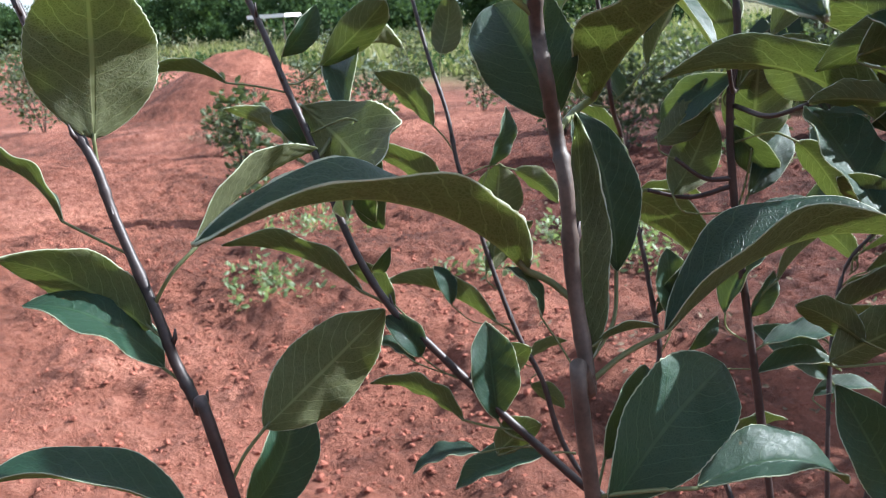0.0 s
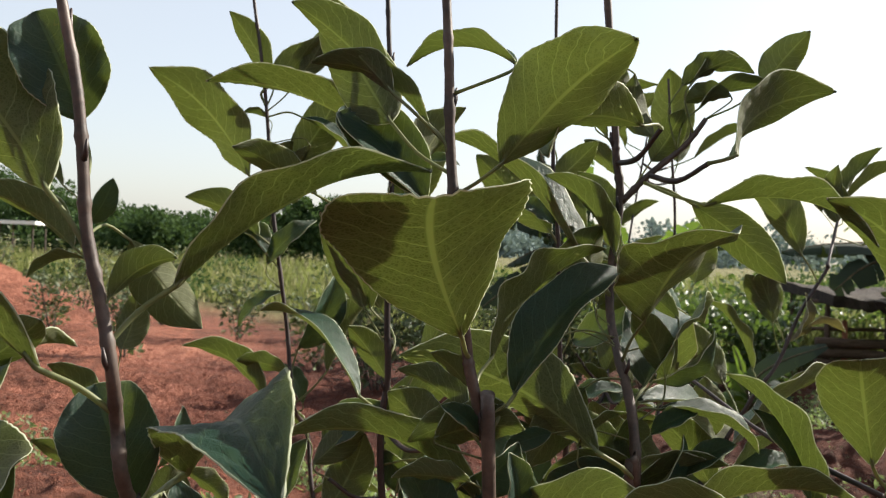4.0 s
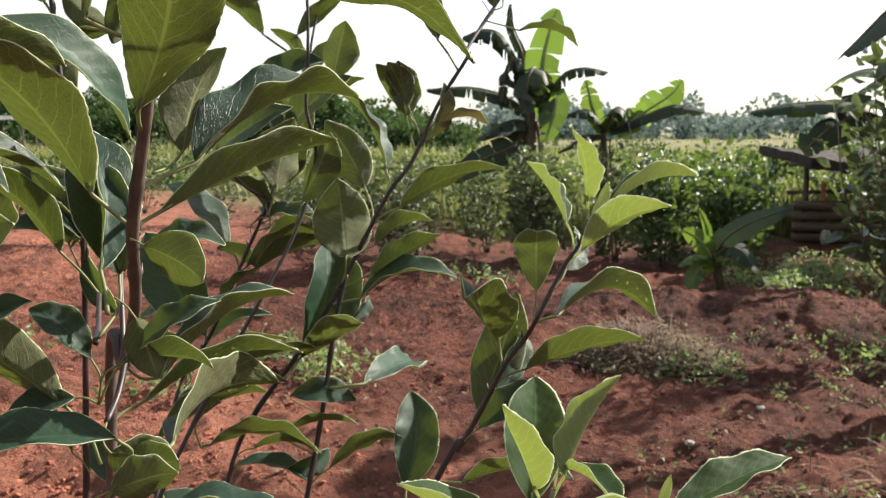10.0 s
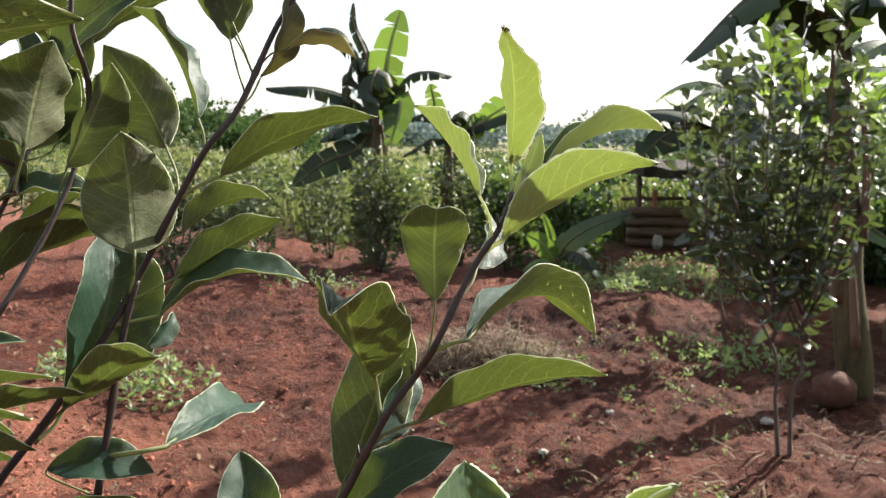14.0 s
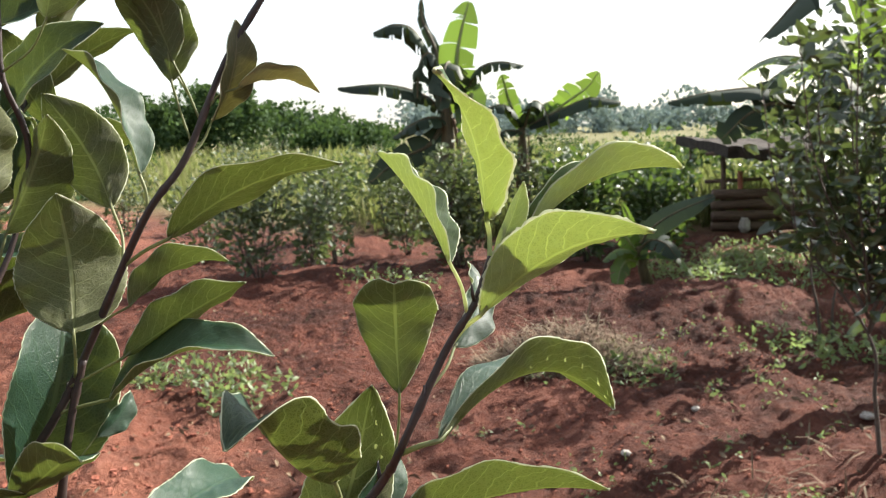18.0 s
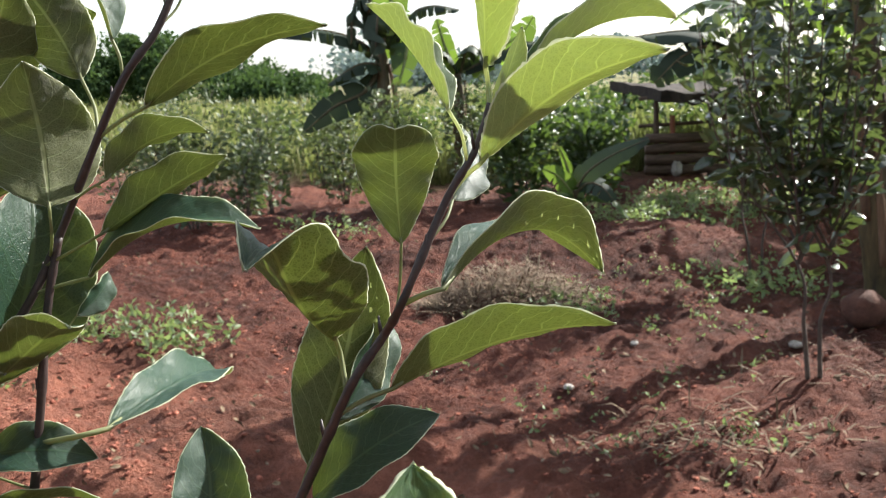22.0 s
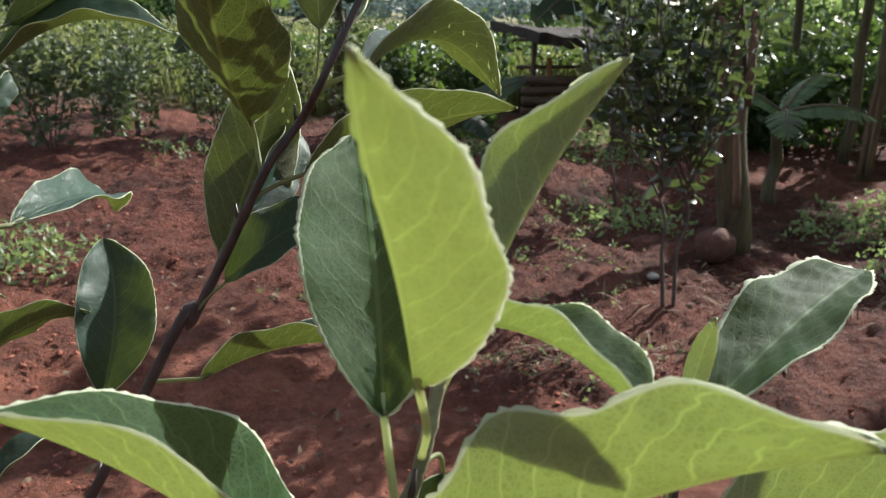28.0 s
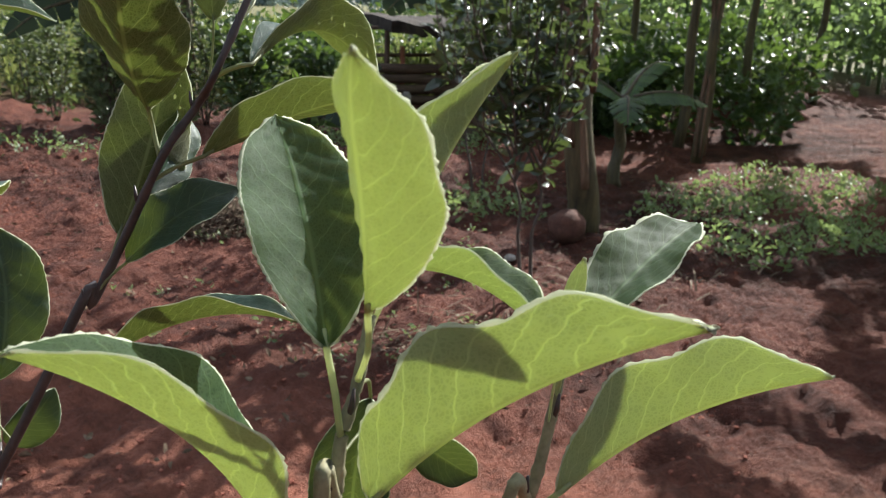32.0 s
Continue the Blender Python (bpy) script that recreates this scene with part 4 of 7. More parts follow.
    l.new(rg.outputs[0], p.inputs["Roughness"])
    p.inputs["Specular IOR Level"].default_value = spec
    p.inputs["Sheen Weight"].default_value = sheen
    p.inputs["Sheen Roughness"].default_value = 0.4
    h = math_node(n, l, "ADD", math_node(n, l, "MULTIPLY", veins, -1.0 if bumps > 0 else 1.0), math_node(n, l, "MULTIPLY", patch, 0.05))
    bump(n, l, p, h, abs(bumps), 0.0006)
    tr = n.new("ShaderNodeBsdfTranslucent")
    tcol = mix_col(n, l, f, tuple(0.75 * c for c in through), tuple(0.95 * c for c in through))
    l.new(mix_col(n, l, math_node(n, l, "MULTIPLY", veins, 0.9), tcol, tuple(min(1, c * vein_through + 0.05) for c in through)), tr.inputs[0])
    mx = n.new("ShaderNodeMixShader")
    mx.inputs[0].default_value = share
    l.new(p.outputs[0], mx.inputs[1])
    l.new(tr.outputs[0], mx.inputs[2])
    l.new(mx.outputs[0], o.inputs[0])
    return m


UPPER = blade_mat("leaf_upper_face", (0.008, 0.027, 0.020), (0.016, 0.048, 0.031), (0.03, 0.065, 0.03), (0.44, 0.52, 0.24), 0.42, 0.27, 0.45, 0.6, 0.0, 0.27)
UNDER = blade_mat("leaf_under_face", (0.050, 0.058, 0.022), (0.088, 0.094, 0.040), (0.24, 0.25, 0.12), (0.46, 0.53, 0.17), 0.6, 0.43, 0.8, -0.8, 0.04, 0.35)
UPPER_Y = blade_mat("young_leaf_upper_face", (0.006, 0.022, 0.010), (0.012, 0.036, 0.015), (0.06, 0.12, 0.05), (0.50, 0.64, 0.25), 0.6, 0.36, 0.7, 0.35, 0.0, 0.12, 1.25)
UNDER_Y = blade_mat("young_leaf_under_face", (0.22, 0.26, 0.16), (0.28, 0.32, 0.21), (0.40, 0.43, 0.27), (0.74, 0.77, 0.30), 0.7, 0.47, 0.45, -0.7, 0.15, 0.3, 1.2)
UPPER_D = blade_mat("scorched_leaf_upper_face", (0.03, 0.045, 0.025), (0.09, 0.075, 0.045), (0.2, 0.17, 0.1), (0.4, 0.38, 0.16), 0.5, 0.4, 0.4, 0.5)
UNDER_D = blade_mat("scorched_leaf_under_face", (0.17, 0.165, 0.10), (0.28, 0.255, 0.16), (0.36, 0.33, 0.22), (0.42, 0.40, 0.2), 0.7, 0.4, 0.5, -0.5)
RIM = foliage_mat("leaf_margin", (0.46, 0.50, 0.36), (0.60, 0.63, 0.48), (0.95, 0.96, 0.78), 0.7, 0.5, 0.3)
PETIOLE = foliage_mat("leaf_stalk", (0.13, 0.15, 0.07), (0.22, 0.23, 0.11), (0.4, 0.45, 0.2), 0.5, 0.35, 0.4)
PETIOLE_Y = foliage_mat("young_leaf_stalk", (0.30, 0.34, 0.18), (0.40, 0.43, 0.24), (0.85, 0.9, 0.5), 0.6, 0.55, 0.35)

PLANTS, SHOOTS = {}, {}
PLANT_LABELS = {
    "A": "young apple tree with dark upright shoots and large green leaves",
    "B": "young apple tree shoot with long arching leaves",
    "C": "young apple tree with two leaning shoots and folded leaves",
    "D": "fresh apple shoots with pale downy young leaves",
    "E": "young apple tree with slender brown shoots in dense leaf"}


def plant(key):
    if key not in PLANTS:
        PLANTS[key] = tagged(new("apple_sapling"), PLANT_LABELS[key], "apple tree", "young apple trees")
    return PLANTS[key]


def shoot(key, tree, r0, r1, *pts):
    """A shoot: a smooth tapering stem with small swellings at its nodes, from the ground up."""
    root = plant(tree)
    pts = [Vector(p) for p in pts]
    if pts[0].z < 1.1 and len(pts) > 3:
        foot = Vector((pts[0].x * 0.8 - 0.03, pts[0].y * 0.8 + 0.06, 0.0))
        pts = [foot - Vector((0, 0, .05)), foot.lerp(pts[0], 0.5) + Vector((0.01, 0, 0))] + pts
    line = smooth_line(pts, 9)
    n = len(line)
    rng = random.Random(len(key) * 7 + n)
    radii = []
    for i in range(n):
        t = i / (n - 1)
        r = r0 + (r1 - r0) * t + max(0, 1.0 - line[i].z) * 0.006
        if i % 9 == 4:
            r *= 1.18
        radii.append(r * rng.uniform(0.96, 1.05))
    v, f = tube_data(line, radii, 12)
    ob = part("shoot", mesh_of("shoot", v, f, [STEM_Y if tree == "D" else BARK_A if tree in "AB" else BARK], smooth=True), root)
    SHOOTS[key] = (root, tree)
    # buds
    for i in range(20, n - 6, 14):
        d = Vector((rng.gauss(0, 1), rng.gauss(0, 1), 0.9)).normalized()
        b0 = line[i] + d * radii[i] * 0.6
        v, f = tube_data([b0, b0 + d * .002 + Vector((0, 0, .002)), b0 + d * .003 + Vector((0, 0, .006))], [radii[i] * .55, radii[i] * .5, .0004], 6)
        part("bud", mesh_of("bud", v, f, [BARK], smooth=True), ob)


STEM_Y = plain_mat("downy_young_stem", (0.13, 0.12, 0.07), (0.27, 0.25, 0.15), 0.75, 90, 0.3, 0.0006, 0.35)
LEAF_RNG = random.Random(77)


def leaf(key, att, base, tip, up, width, arch, fold, young=False, notch=False, dry=False, curl=0.0):
    """A leaf: two faces with a thin pale margin, toothed and rippled, arching from base to tip; its stalk runs on as the midrib beneath."""
    root, tree = SHOOTS[key]
    rng = LEAF_RNG
    att, base, tip, up = Vector(att), Vector(base), Vector(tip), Vector(up).normalized()
    run = tip - base
    length = run.length
    m = run / length
    up = (up - m * up.dot(m)).normalized()
    side = up.cross(m)
    rows, cols = 66 if young else 46, 10
    thick = 0.0005
    ph, ph2 = rng.uniform(0, 6.3), rng.uniform(0, 6.3)
    skew, ripple, twist = rng.gauss(0, 0.03), rng.uniform(0.05, 0.15), rng.gauss(0, 0.16)
    waves = rng.uniform(13, 20)
    if arch == 0.05 and not young:
        arch = rng.uniform(0.05, 0.15)
    if fold == 0.30 and not young:
        fold = rng.uniform(0.28, 0.58)
    droop = 0.0 if young or curl else rng.uniform(0.0, 0.16)
    fat = rng.uniform(0.82, 1.05)

    def mid(s):
        z = arch * 4 * s * (1 - s) + curl * max(0.0, (s - 0.72) / 0.28) ** 2 * 0.6 - droop * max(0.0, (s - 0.6) / 0.4) ** 2 * 0.45
        return base + m * length * (s - abs(curl) * 0.5 * max(0.0, (s - 0.72) / 0.28) ** 2 * 0.5) + up * length * z + side * length * skew * math.sin(math.pi * s)

    top, uvs = [], []
    for i in range(rows + 1):
        s = i / rows
        c = mid(s)
        d = (mid(min(1, s + .02)) - mid(max(0, s - .02))).normalized()
        u2 = (up - d * up.dot(d)).normalized()
        sd = u2.cross(d)
        a = twist * (s - 0.4)
        sd, u2 = sd * math.cos(a) + u2 * math.sin(a), u2 * math.cos(a) - sd * math.sin(a)
        if notch:
            w = (s / 0.72) ** 0.8 * (1.35 - 0.35 * s / 0.72) if s < 0.72 else math.sqrt(max(0.0, 1 - ((s - 0.72) / 0.30) ** 2))
        else:
            q = min(1.0, s ** fat)
            w = math.sin(math.pi * q) ** (0.86 if q < 0.5 else 0.62) * (1.0 if s < 0.78 else 1 - 0.42 * ((s - 0.78) / 0.22) ** 1.4)
        w = max(w, 0.012) * width * length * 0.5 / 0.97
        tooth = 1 + (0.007 if young else 0.009) * (1 if i % 2 else -1) + 0.028 * noise.noise((s * 9 + ph * 3, ph2, 0))
        for j in range(cols + 1):
            k = 2 * j / cols - 1
            e = abs(k)
            off = w * k * (tooth if e > 0.99 else 1.0) * math.sqrt(max(0.05, 1 - fold * fold))
            rise = fold * w * e ** 1.25 + w * ripple * e * e * math.sin(s * waves + ph + (2.1 if k > 0 else 0)) * min(1.0, 4 * s)
            back = length * 0.03 * (1 - e) ** 1.5 * max(0.0, (s - 0.75) / 0.25) ** 2 if notch else 0.0
            quilt = 0.0012 * length / 0.09 * math.sin(9 * 2 * math.pi * (s - 0.31 * e ** 1.25) + ph2) * (1 - e) * e * 2
            top.append(c + sd * off + u2 * (rise + quilt) - d * back)
            uvs.append((0.5 + 0.5 * k, s))
    nc = cols + 1
    rr = length * 0.0085 + 0.0002
    normal = []
    for q in range(len(top)):
        i, j = divmod(q, nc)
        along = top[min(rows, i + 1) * nc + j] - top[max(0, i - 1) * nc + j]
        across = top[i * nc + min(cols, j + 1)] - top[i * nc + max(0, j - 1)]
        w = along.cross(across)
        normal.append(w.normalized() if w.length > 1e-12 else up)
    low = [v - normal[q] * (thick + (rr * 1.3 * (1 - (q // nc) / rows) ** 0.8 if q % nc == cols // 2 else 0.0)) for q, v in enumerate(top)]
    verts = top + low
    nv = len(top)
    faces, idx = [], []
    for i in range(rows):
        for j in range(cols):
            a = i * nc + j
            faces.append((a, a + 1, a + nc + 1, a + nc))
            idx.append(0)
            faces.append((nv + a, nv + a + nc, nv + a + nc + 1, nv + a + 1))
            idx.append(1)
    # pale margin: a narrow bead round the edge
    ring = [i * nc for i in range(rows + 1)] + [rows * nc + j for j in range(1, nc)] + [i * nc + cols for i in range(rows - 1, -1, -1)]
    bead = length * (0.011 if young else 0.006)
    k0 = len(verts)
    for q in ring:
        i, j = divmod(q, nc)
        inner = top[i * nc + (2 if j == 0 else cols - 2 if j == cols else j)]
        out = (top[q] - inner)
        out = out.normalized() if out.length > 1e-7 else m
        verts.append(top[q] + out * bead * rng.uniform(0.5, 1.5) - up * thick * .5)
        uvs_q = uvs[q]
        uvs.append(uvs_q)
    uv_all = uvs[:nv] + uvs[:nv] + uvs[nv:]
    for a in range(len(ring) - 1):
        q0, q1 = ring[a], ring[a + 1]
        faces += [(q0, q1, k0 + a + 1, k0 + a), (nv + q1, nv + q0, k0 + a, k0 + a + 1)]
        idx += [2, 2]
    mats = [UPPER_D, UNDER_D, RIM] if dry else [UPPER_Y, UNDER_Y, RIM] if young else [UPPER, UNDER, RIM]
    me = mesh_of("leaf", verts, faces, mats, idx, True, uv_all)
    ob = part("leaf", me, root, "scorched brownish leaf" if dry else "")
    # stalk and midrib
    gap = (att - base).length
    if gap > 0.05:
        # a short woody spur carries the stalk
        foot = att
        att = base - m * (0.022 if m.dot(base - foot) > 0 else 0.004) + (foot - base).normalized() * 0.014
        v, f = tube_data(smooth_line([foot, foot.lerp(att, 0.5) - Vector((0, 0, 0.006)), att], 4), [0.0016] * 5 + [0.0013] * 4, 7)
        part("spur", mesh_of("spur", v, f, [BARK], smooth=True), root)
    bend = base.lerp(att, 0.5) * 0.6 + (base - m * (att - base).length * 0.5) * 0.4
    pts = smooth_line([att, bend, base - up * 0.0006], 4)
    r = rr
    radii = [r * 1.25] + [r] * (len(pts) - 1)
    pts.append(mid(0.06) - up * thick)
    radii.append(r * 0.8)
    v, f = tube_data(pts, radii, 7)
    part("stalk", mesh_of("stalk", v, f, [PETIOLE_Y if young else PETIOLE], smooth=True), ob)


# ---- the shoots and their leaves ----
shoot('S1', 'C', 0.0030, 0.0014, (-0.280, 0.300, 0.750), (-0.099, 0.345, 1.132), (-0.080, 0.350, 1.159), (-0.062, 0.350, 1.194), (-0.043, 0.346, 1.234), (-0.027, 0.349, 1.256), (-0.019, 0.338, 1.273), (0.001, 0.347, 1.313), (0.014, 0.350, 1.333), (0.021, 0.353, 1.352))
shoot('S2a', 'C', 0.0028, 0.0014, (-0.300, 0.380, 0.950), (-0.293, 0.399, 1.118), (-0.236, 0.417, 1.216), (-0.207, 0.425, 1.260), (-0.192, 0.430, 1.289), (-0.153, 0.427, 1.363), (-0.131, 0.432, 1.394), (-0.109, 0.441, 1.444), (-0.083, 0.449, 1.487), (-0.082, 0.447, 1.496), (-0.047, 0.517, 1.563))
shoot('S2b', 'C', 0.0031, 0.0019, (-0.270, 0.360, 0.800), (-0.226, 0.393, 1.070), (-0.217, 0.402, 1.124), (-0.208, 0.413, 1.187), (-0.199, 0.424, 1.255), (-0.191, 0.430, 1.291))
shoot('S2c', 'C', 0.0025, 0.0011, (-0.380, 0.400, 0.950), (-0.378, 0.468, 1.145), (-0.344, 0.480, 1.214), (-0.315, 0.493, 1.283), (-0.288, 0.504, 1.347), (-0.283, 0.530, 1.383), (-0.265, 0.575, 1.467), (-0.258, 0.585, 1.529), (-0.235, 0.634, 1.658))
shoot('S3', 'D', 0.0026, 0.0015, (0.000, 0.140, 0.850), (-0.024, 0.102, 1.171), (-0.020, 0.106, 1.187), (-0.018, 0.109, 1.201), (-0.013, 0.112, 1.215), (-0.009, 0.115, 1.232))
shoot('S4', 'D', 0.0024, 0.0014, (0.040, 0.160, 0.850), (0.028, 0.108, 1.155), (0.038, 0.110, 1.174), (0.043, 0.112, 1.190), (0.047, 0.115, 1.204), (0.051, 0.119, 1.220))
shoot('M0', 'A', 0.0031, 0.0016, (-0.450, -0.100, 0.800), (-0.490, -0.164, 1.278), (-0.493, -0.154, 1.314), (-0.499, -0.147, 1.347), (-0.501, -0.146, 1.380), (-0.505, -0.142, 1.397), (-0.505, -0.152, 1.415), (-0.508, -0.150, 1.430), (-0.507, -0.157, 1.449), (-0.512, -0.156, 1.470), (-0.518, -0.156, 1.494), (-0.520, -0.156, 1.514), (-0.523, -0.156, 1.539), (-0.529, -0.156, 1.566), (-0.536, -0.156, 1.595), (-0.567, -0.157, 1.731))
shoot('M1', 'A', 0.0033, 0.0018, (-0.360, 0.000, 0.800), (-0.387, -0.057, 1.380), (-0.390, -0.056, 1.412), (-0.397, -0.057, 1.438), (-0.400, -0.057, 1.454), (-0.405, -0.067, 1.500), (-0.409, -0.067, 1.535), (-0.411, -0.067, 1.570), (-0.414, -0.066, 1.607), (-0.425, -0.065, 1.746))
shoot('M2', 'A', 0.0033, 0.0018, (-0.310, 0.030, 0.800), (-0.321, 0.006, 1.342), (-0.318, 0.006, 1.382), (-0.320, 0.021, 1.416), (-0.330, 0.048, 1.464), (-0.327, 0.048, 1.522), (-0.330, 0.047, 1.546), (-0.332, 0.047, 1.571), (-0.346, 0.046, 1.710))
shoot('M2x', 'A', 0.0020, 0.0013, (-0.326, 0.048, 1.522), (-0.311, 0.050, 1.538), (-0.293, 0.053, 1.554), (-0.282, 0.054, 1.569))
shoot('M3', 'B', 0.0035, 0.0016, (-0.270, 0.120, 0.800), (-0.254, 0.112, 1.270), (-0.233, 0.088, 1.300), (-0.207, 0.051, 1.340), (-0.191, 0.020, 1.380), (-0.178, 0.007, 1.420), (-0.168, -0.002, 1.455), (-0.157, -0.006, 1.488), (-0.147, -0.013, 1.510), (-0.140, -0.022, 1.527), (-0.132, -0.029, 1.550), (-0.123, -0.034, 1.574), (-0.078, -0.069, 1.702))
shoot('B1', 'E', 0.0026, 0.0015, (-0.470, 0.020, 1.050), (-0.518, -0.019, 1.185), (-0.527, -0.020, 1.192), (-0.573, -0.026, 1.236), (-0.605, -0.030, 1.269), (-0.625, -0.032, 1.289), (-0.646, -0.030, 1.323), (-0.669, -0.023, 1.378), (-0.682, -0.020, 1.406), (-0.692, -0.017, 1.429), (-0.702, -0.015, 1.450), (-0.714, -0.013, 1.474), (-0.774, 0.000, 1.599))
shoot('B2', 'E', 0.0024, 0.0012, (-0.420, 0.100, 1.000), (-0.559, 0.134, 1.100), (-0.593, 0.142, 1.174), (-0.609, 0.144, 1.203), (-0.626, 0.149, 1.244), (-0.644, 0.157, 1.293), (-0.657, 0.162, 1.330), (-0.666, 0.170, 1.366), (-0.679, 0.175, 1.403), (-0.693, 0.183, 1.448), (-0.707, 0.192, 1.497), (-0.745, 0.216, 1.629))
shoot('B3', 'E', 0.0026, 0.0012, (-0.450, 0.220, 1.000), (-0.519, 0.266, 1.111), (-0.527, 0.277, 1.158), (-0.541, 0.291, 1.224), (-0.555, 0.302, 1.280), (-0.564, 0.312, 1.327), (-0.560, 0.250, 1.361), (-0.568, 0.250, 1.425), (-0.583, 0.250, 1.516), (-0.592, 0.251, 1.598), (-0.600, 0.251, 1.652), (-0.608, 0.251, 1.698), (-0.629, 0.251, 1.836))
shoot('B4', 'E', 0.0027, 0.0014, (-0.420, 0.120, 1.000), (-0.463, 0.124, 1.324), (-0.463, 0.125, 1.409), (-0.465, 0.126, 1.442), (-0.466, 0.126, 1.489), (-0.466, 0.127, 1.537), (-0.469, 0.128, 1.592), (-0.472, 0.128, 1.632), (-0.475, 0.128, 1.676), (-0.486, 0.129, 1.816))
shoot('L0', 'E', 0.0030, 0.0016, (-0.600, -0.120, 0.850), (-0.648, -0.151, 1.246), (-0.663, -0.147, 1.282), (-0.673, -0.145, 1.301), (-0.680, -0.143, 1.320), (-0.699, -0.138, 1.361), (-0.708, -0.135, 1.384), (-0.722, -0.133, 1.408), (-0.739, -0.129, 1.446), (-0.749, -0.127, 1.468), (-0.807, -0.112, 1.595))
shoot('B7', 'C', 0.0026, 0.0012, (-0.360, 0.260, 0.950), (-0.341, 0.247, 1.324), (-0.343, 0.247, 1.374), (-0.348, 0.246, 1.415), (-0.353, 0.246, 1.503), (-0.359, 0.245, 1.557), (-0.360, 0.246, 1.615), (-0.361, 0.246, 1.665), (-0.364, 0.246, 1.805))
shoot('B5', 'E', 0.0022, 0.0011, (-0.360, 0.300, 1.000), (-0.237, 0.452, 1.344), (-0.233, 0.454, 1.447), (-0.230, 0.455, 1.526), (-0.236, 0.456, 1.600), (-0.242, 0.457, 1.674))
leaf('S3', (-0.0130, 0.1118, 1.2159), (-0.0188, 0.0842, 1.2451), (-0.0367, 0.0429, 1.3004), (0.779, 0.355, 0.517), 0.38, 0.02, 0.62, young=True, curl=0.06)
leaf('S3', (-0.0178, 0.1090, 1.2004), (-0.0207, 0.1132, 1.2252), (-0.0196, 0.1849, 1.2728), (0.020, -0.554, 0.832), 0.40, 0.05, 0.30, young=True)
leaf('S3', (-0.0137, 0.1114, 1.2136), (-0.0040, 0.1156, 1.2401), (0.0225, 0.1058, 1.2981), (-0.759, 0.489, 0.429), 0.40, 0.05, 0.70, young=True)
leaf('S3', (-0.0091, 0.1151, 1.2316), (-0.0037, 0.1168, 1.2442), (0.0215, 0.0784, 1.2365), (0.333, 0.030, 0.942), 0.46, 0.12, 0.60, young=True)
leaf('S3', (-0.0229, 0.1043, 1.1539), (-0.0368, 0.1105, 1.1804), (-0.0909, 0.1007, 1.2366), (0.710, 0.088, 0.699), 0.50, 0.10, 0.60, young=True)
leaf('S3', (-0.0241, 0.1024, 1.1707), (-0.0119, 0.1024, 1.1871), (0.0396, 0.0467, 1.2495), (-0.050, 0.724, 0.688), 0.42, 0.06, 0.72, young=True)
leaf('S4', (0.0292, 0.1079, 1.1570), (0.0453, 0.1072, 1.1757), (0.1084, 0.0774, 1.2169), (0.008, 0.816, 0.578), 0.46, 0.08, 0.70, young=True)
leaf('S3', (-0.0134, 0.1115, 1.2143), (-0.0049, 0.1269, 1.2027), (-0.0092, 0.1261, 1.1582), (-0.520, -0.852, 0.066), 0.55, 0.05, 0.30)
leaf('S3', (-0.0185, 0.1081, 1.1968), (0.0011, 0.1220, 1.1948), (0.0252, 0.1179, 1.1770), (-0.180, -0.983, -0.018), 0.45, 0.05, 0.30)
leaf('S4', (0.0438, 0.1129, 1.1920), (0.0453, 0.1106, 1.2229), (0.0516, 0.1143, 1.2431), (0.571, 0.757, -0.316), 0.26, 0.05, 0.40, young=True)
leaf('S4', (0.0461, 0.1142, 1.1995), (0.0531, 0.1172, 1.2181), (0.1265, 0.1624, 1.2368), (-0.107, -0.225, 0.968), 0.30, 0.05, 0.50, young=True)
leaf('S1', (0.0204, 0.3526, 1.3499), (0.0201, 0.3552, 1.3671), (0.0010, 0.2682, 1.4238), (0.746, 0.240, 0.621), 0.26, 0.08, 0.30, young=True)
leaf('S1', (0.0105, 0.3492, 1.3278), (0.0041, 0.3525, 1.3500), (-0.0287, 0.3882, 1.3961), (0.795, -0.049, 0.604), 0.40, 0.05, 0.62, young=True)
leaf('S1', (0.0165, 0.3511, 1.3400), (0.0337, 0.3539, 1.3580), (0.1079, 0.3788, 1.3861), (-0.389, 0.129, 0.912), 0.36, 0.14, 0.62, young=True)
leaf('S1', (0.0019, 0.3471, 1.3139), (0.0159, 0.3492, 1.3278), (0.0724, 0.2814, 1.3700), (0.090, 0.579, 0.810), 0.32, 0.10, 0.45, young=True)
leaf('S1', (0.0085, 0.3487, 1.3246), (0.0220, 0.3525, 1.3494), (0.0357, 0.3576, 1.3827), (0.502, 0.800, -0.329), 0.32, 0.05, 0.50, young=True)
leaf('S1', (-0.0220, 0.3424, 1.2668), (-0.0188, 0.3430, 1.2961), (-0.0192, 0.3403, 1.3449), (-0.028, 0.998, 0.062), 0.70, 0.05, 0.15, notch=True)
leaf('S1', (-0.0073, 0.3433, 1.2962), (0.0052, 0.3618, 1.3109), (0.0130, 0.4118, 1.3408), (0.831, -0.375, 0.411), 0.37, 0.05, 0.30)
leaf('S1', (-0.0452, 0.3460, 1.2301), (-0.0490, 0.3515, 1.2544), (-0.0624, 0.2588, 1.3295), (0.282, 0.566, 0.775), 0.42, -0.06, 0.55, curl=-0.30)
leaf('S1', (-0.0771, 0.3499, 1.1649), (-0.0656, 0.3623, 1.1895), (-0.0356, 0.3879, 1.2860), (-0.182, 0.965, -0.188), 0.40, 0.05, 0.20)
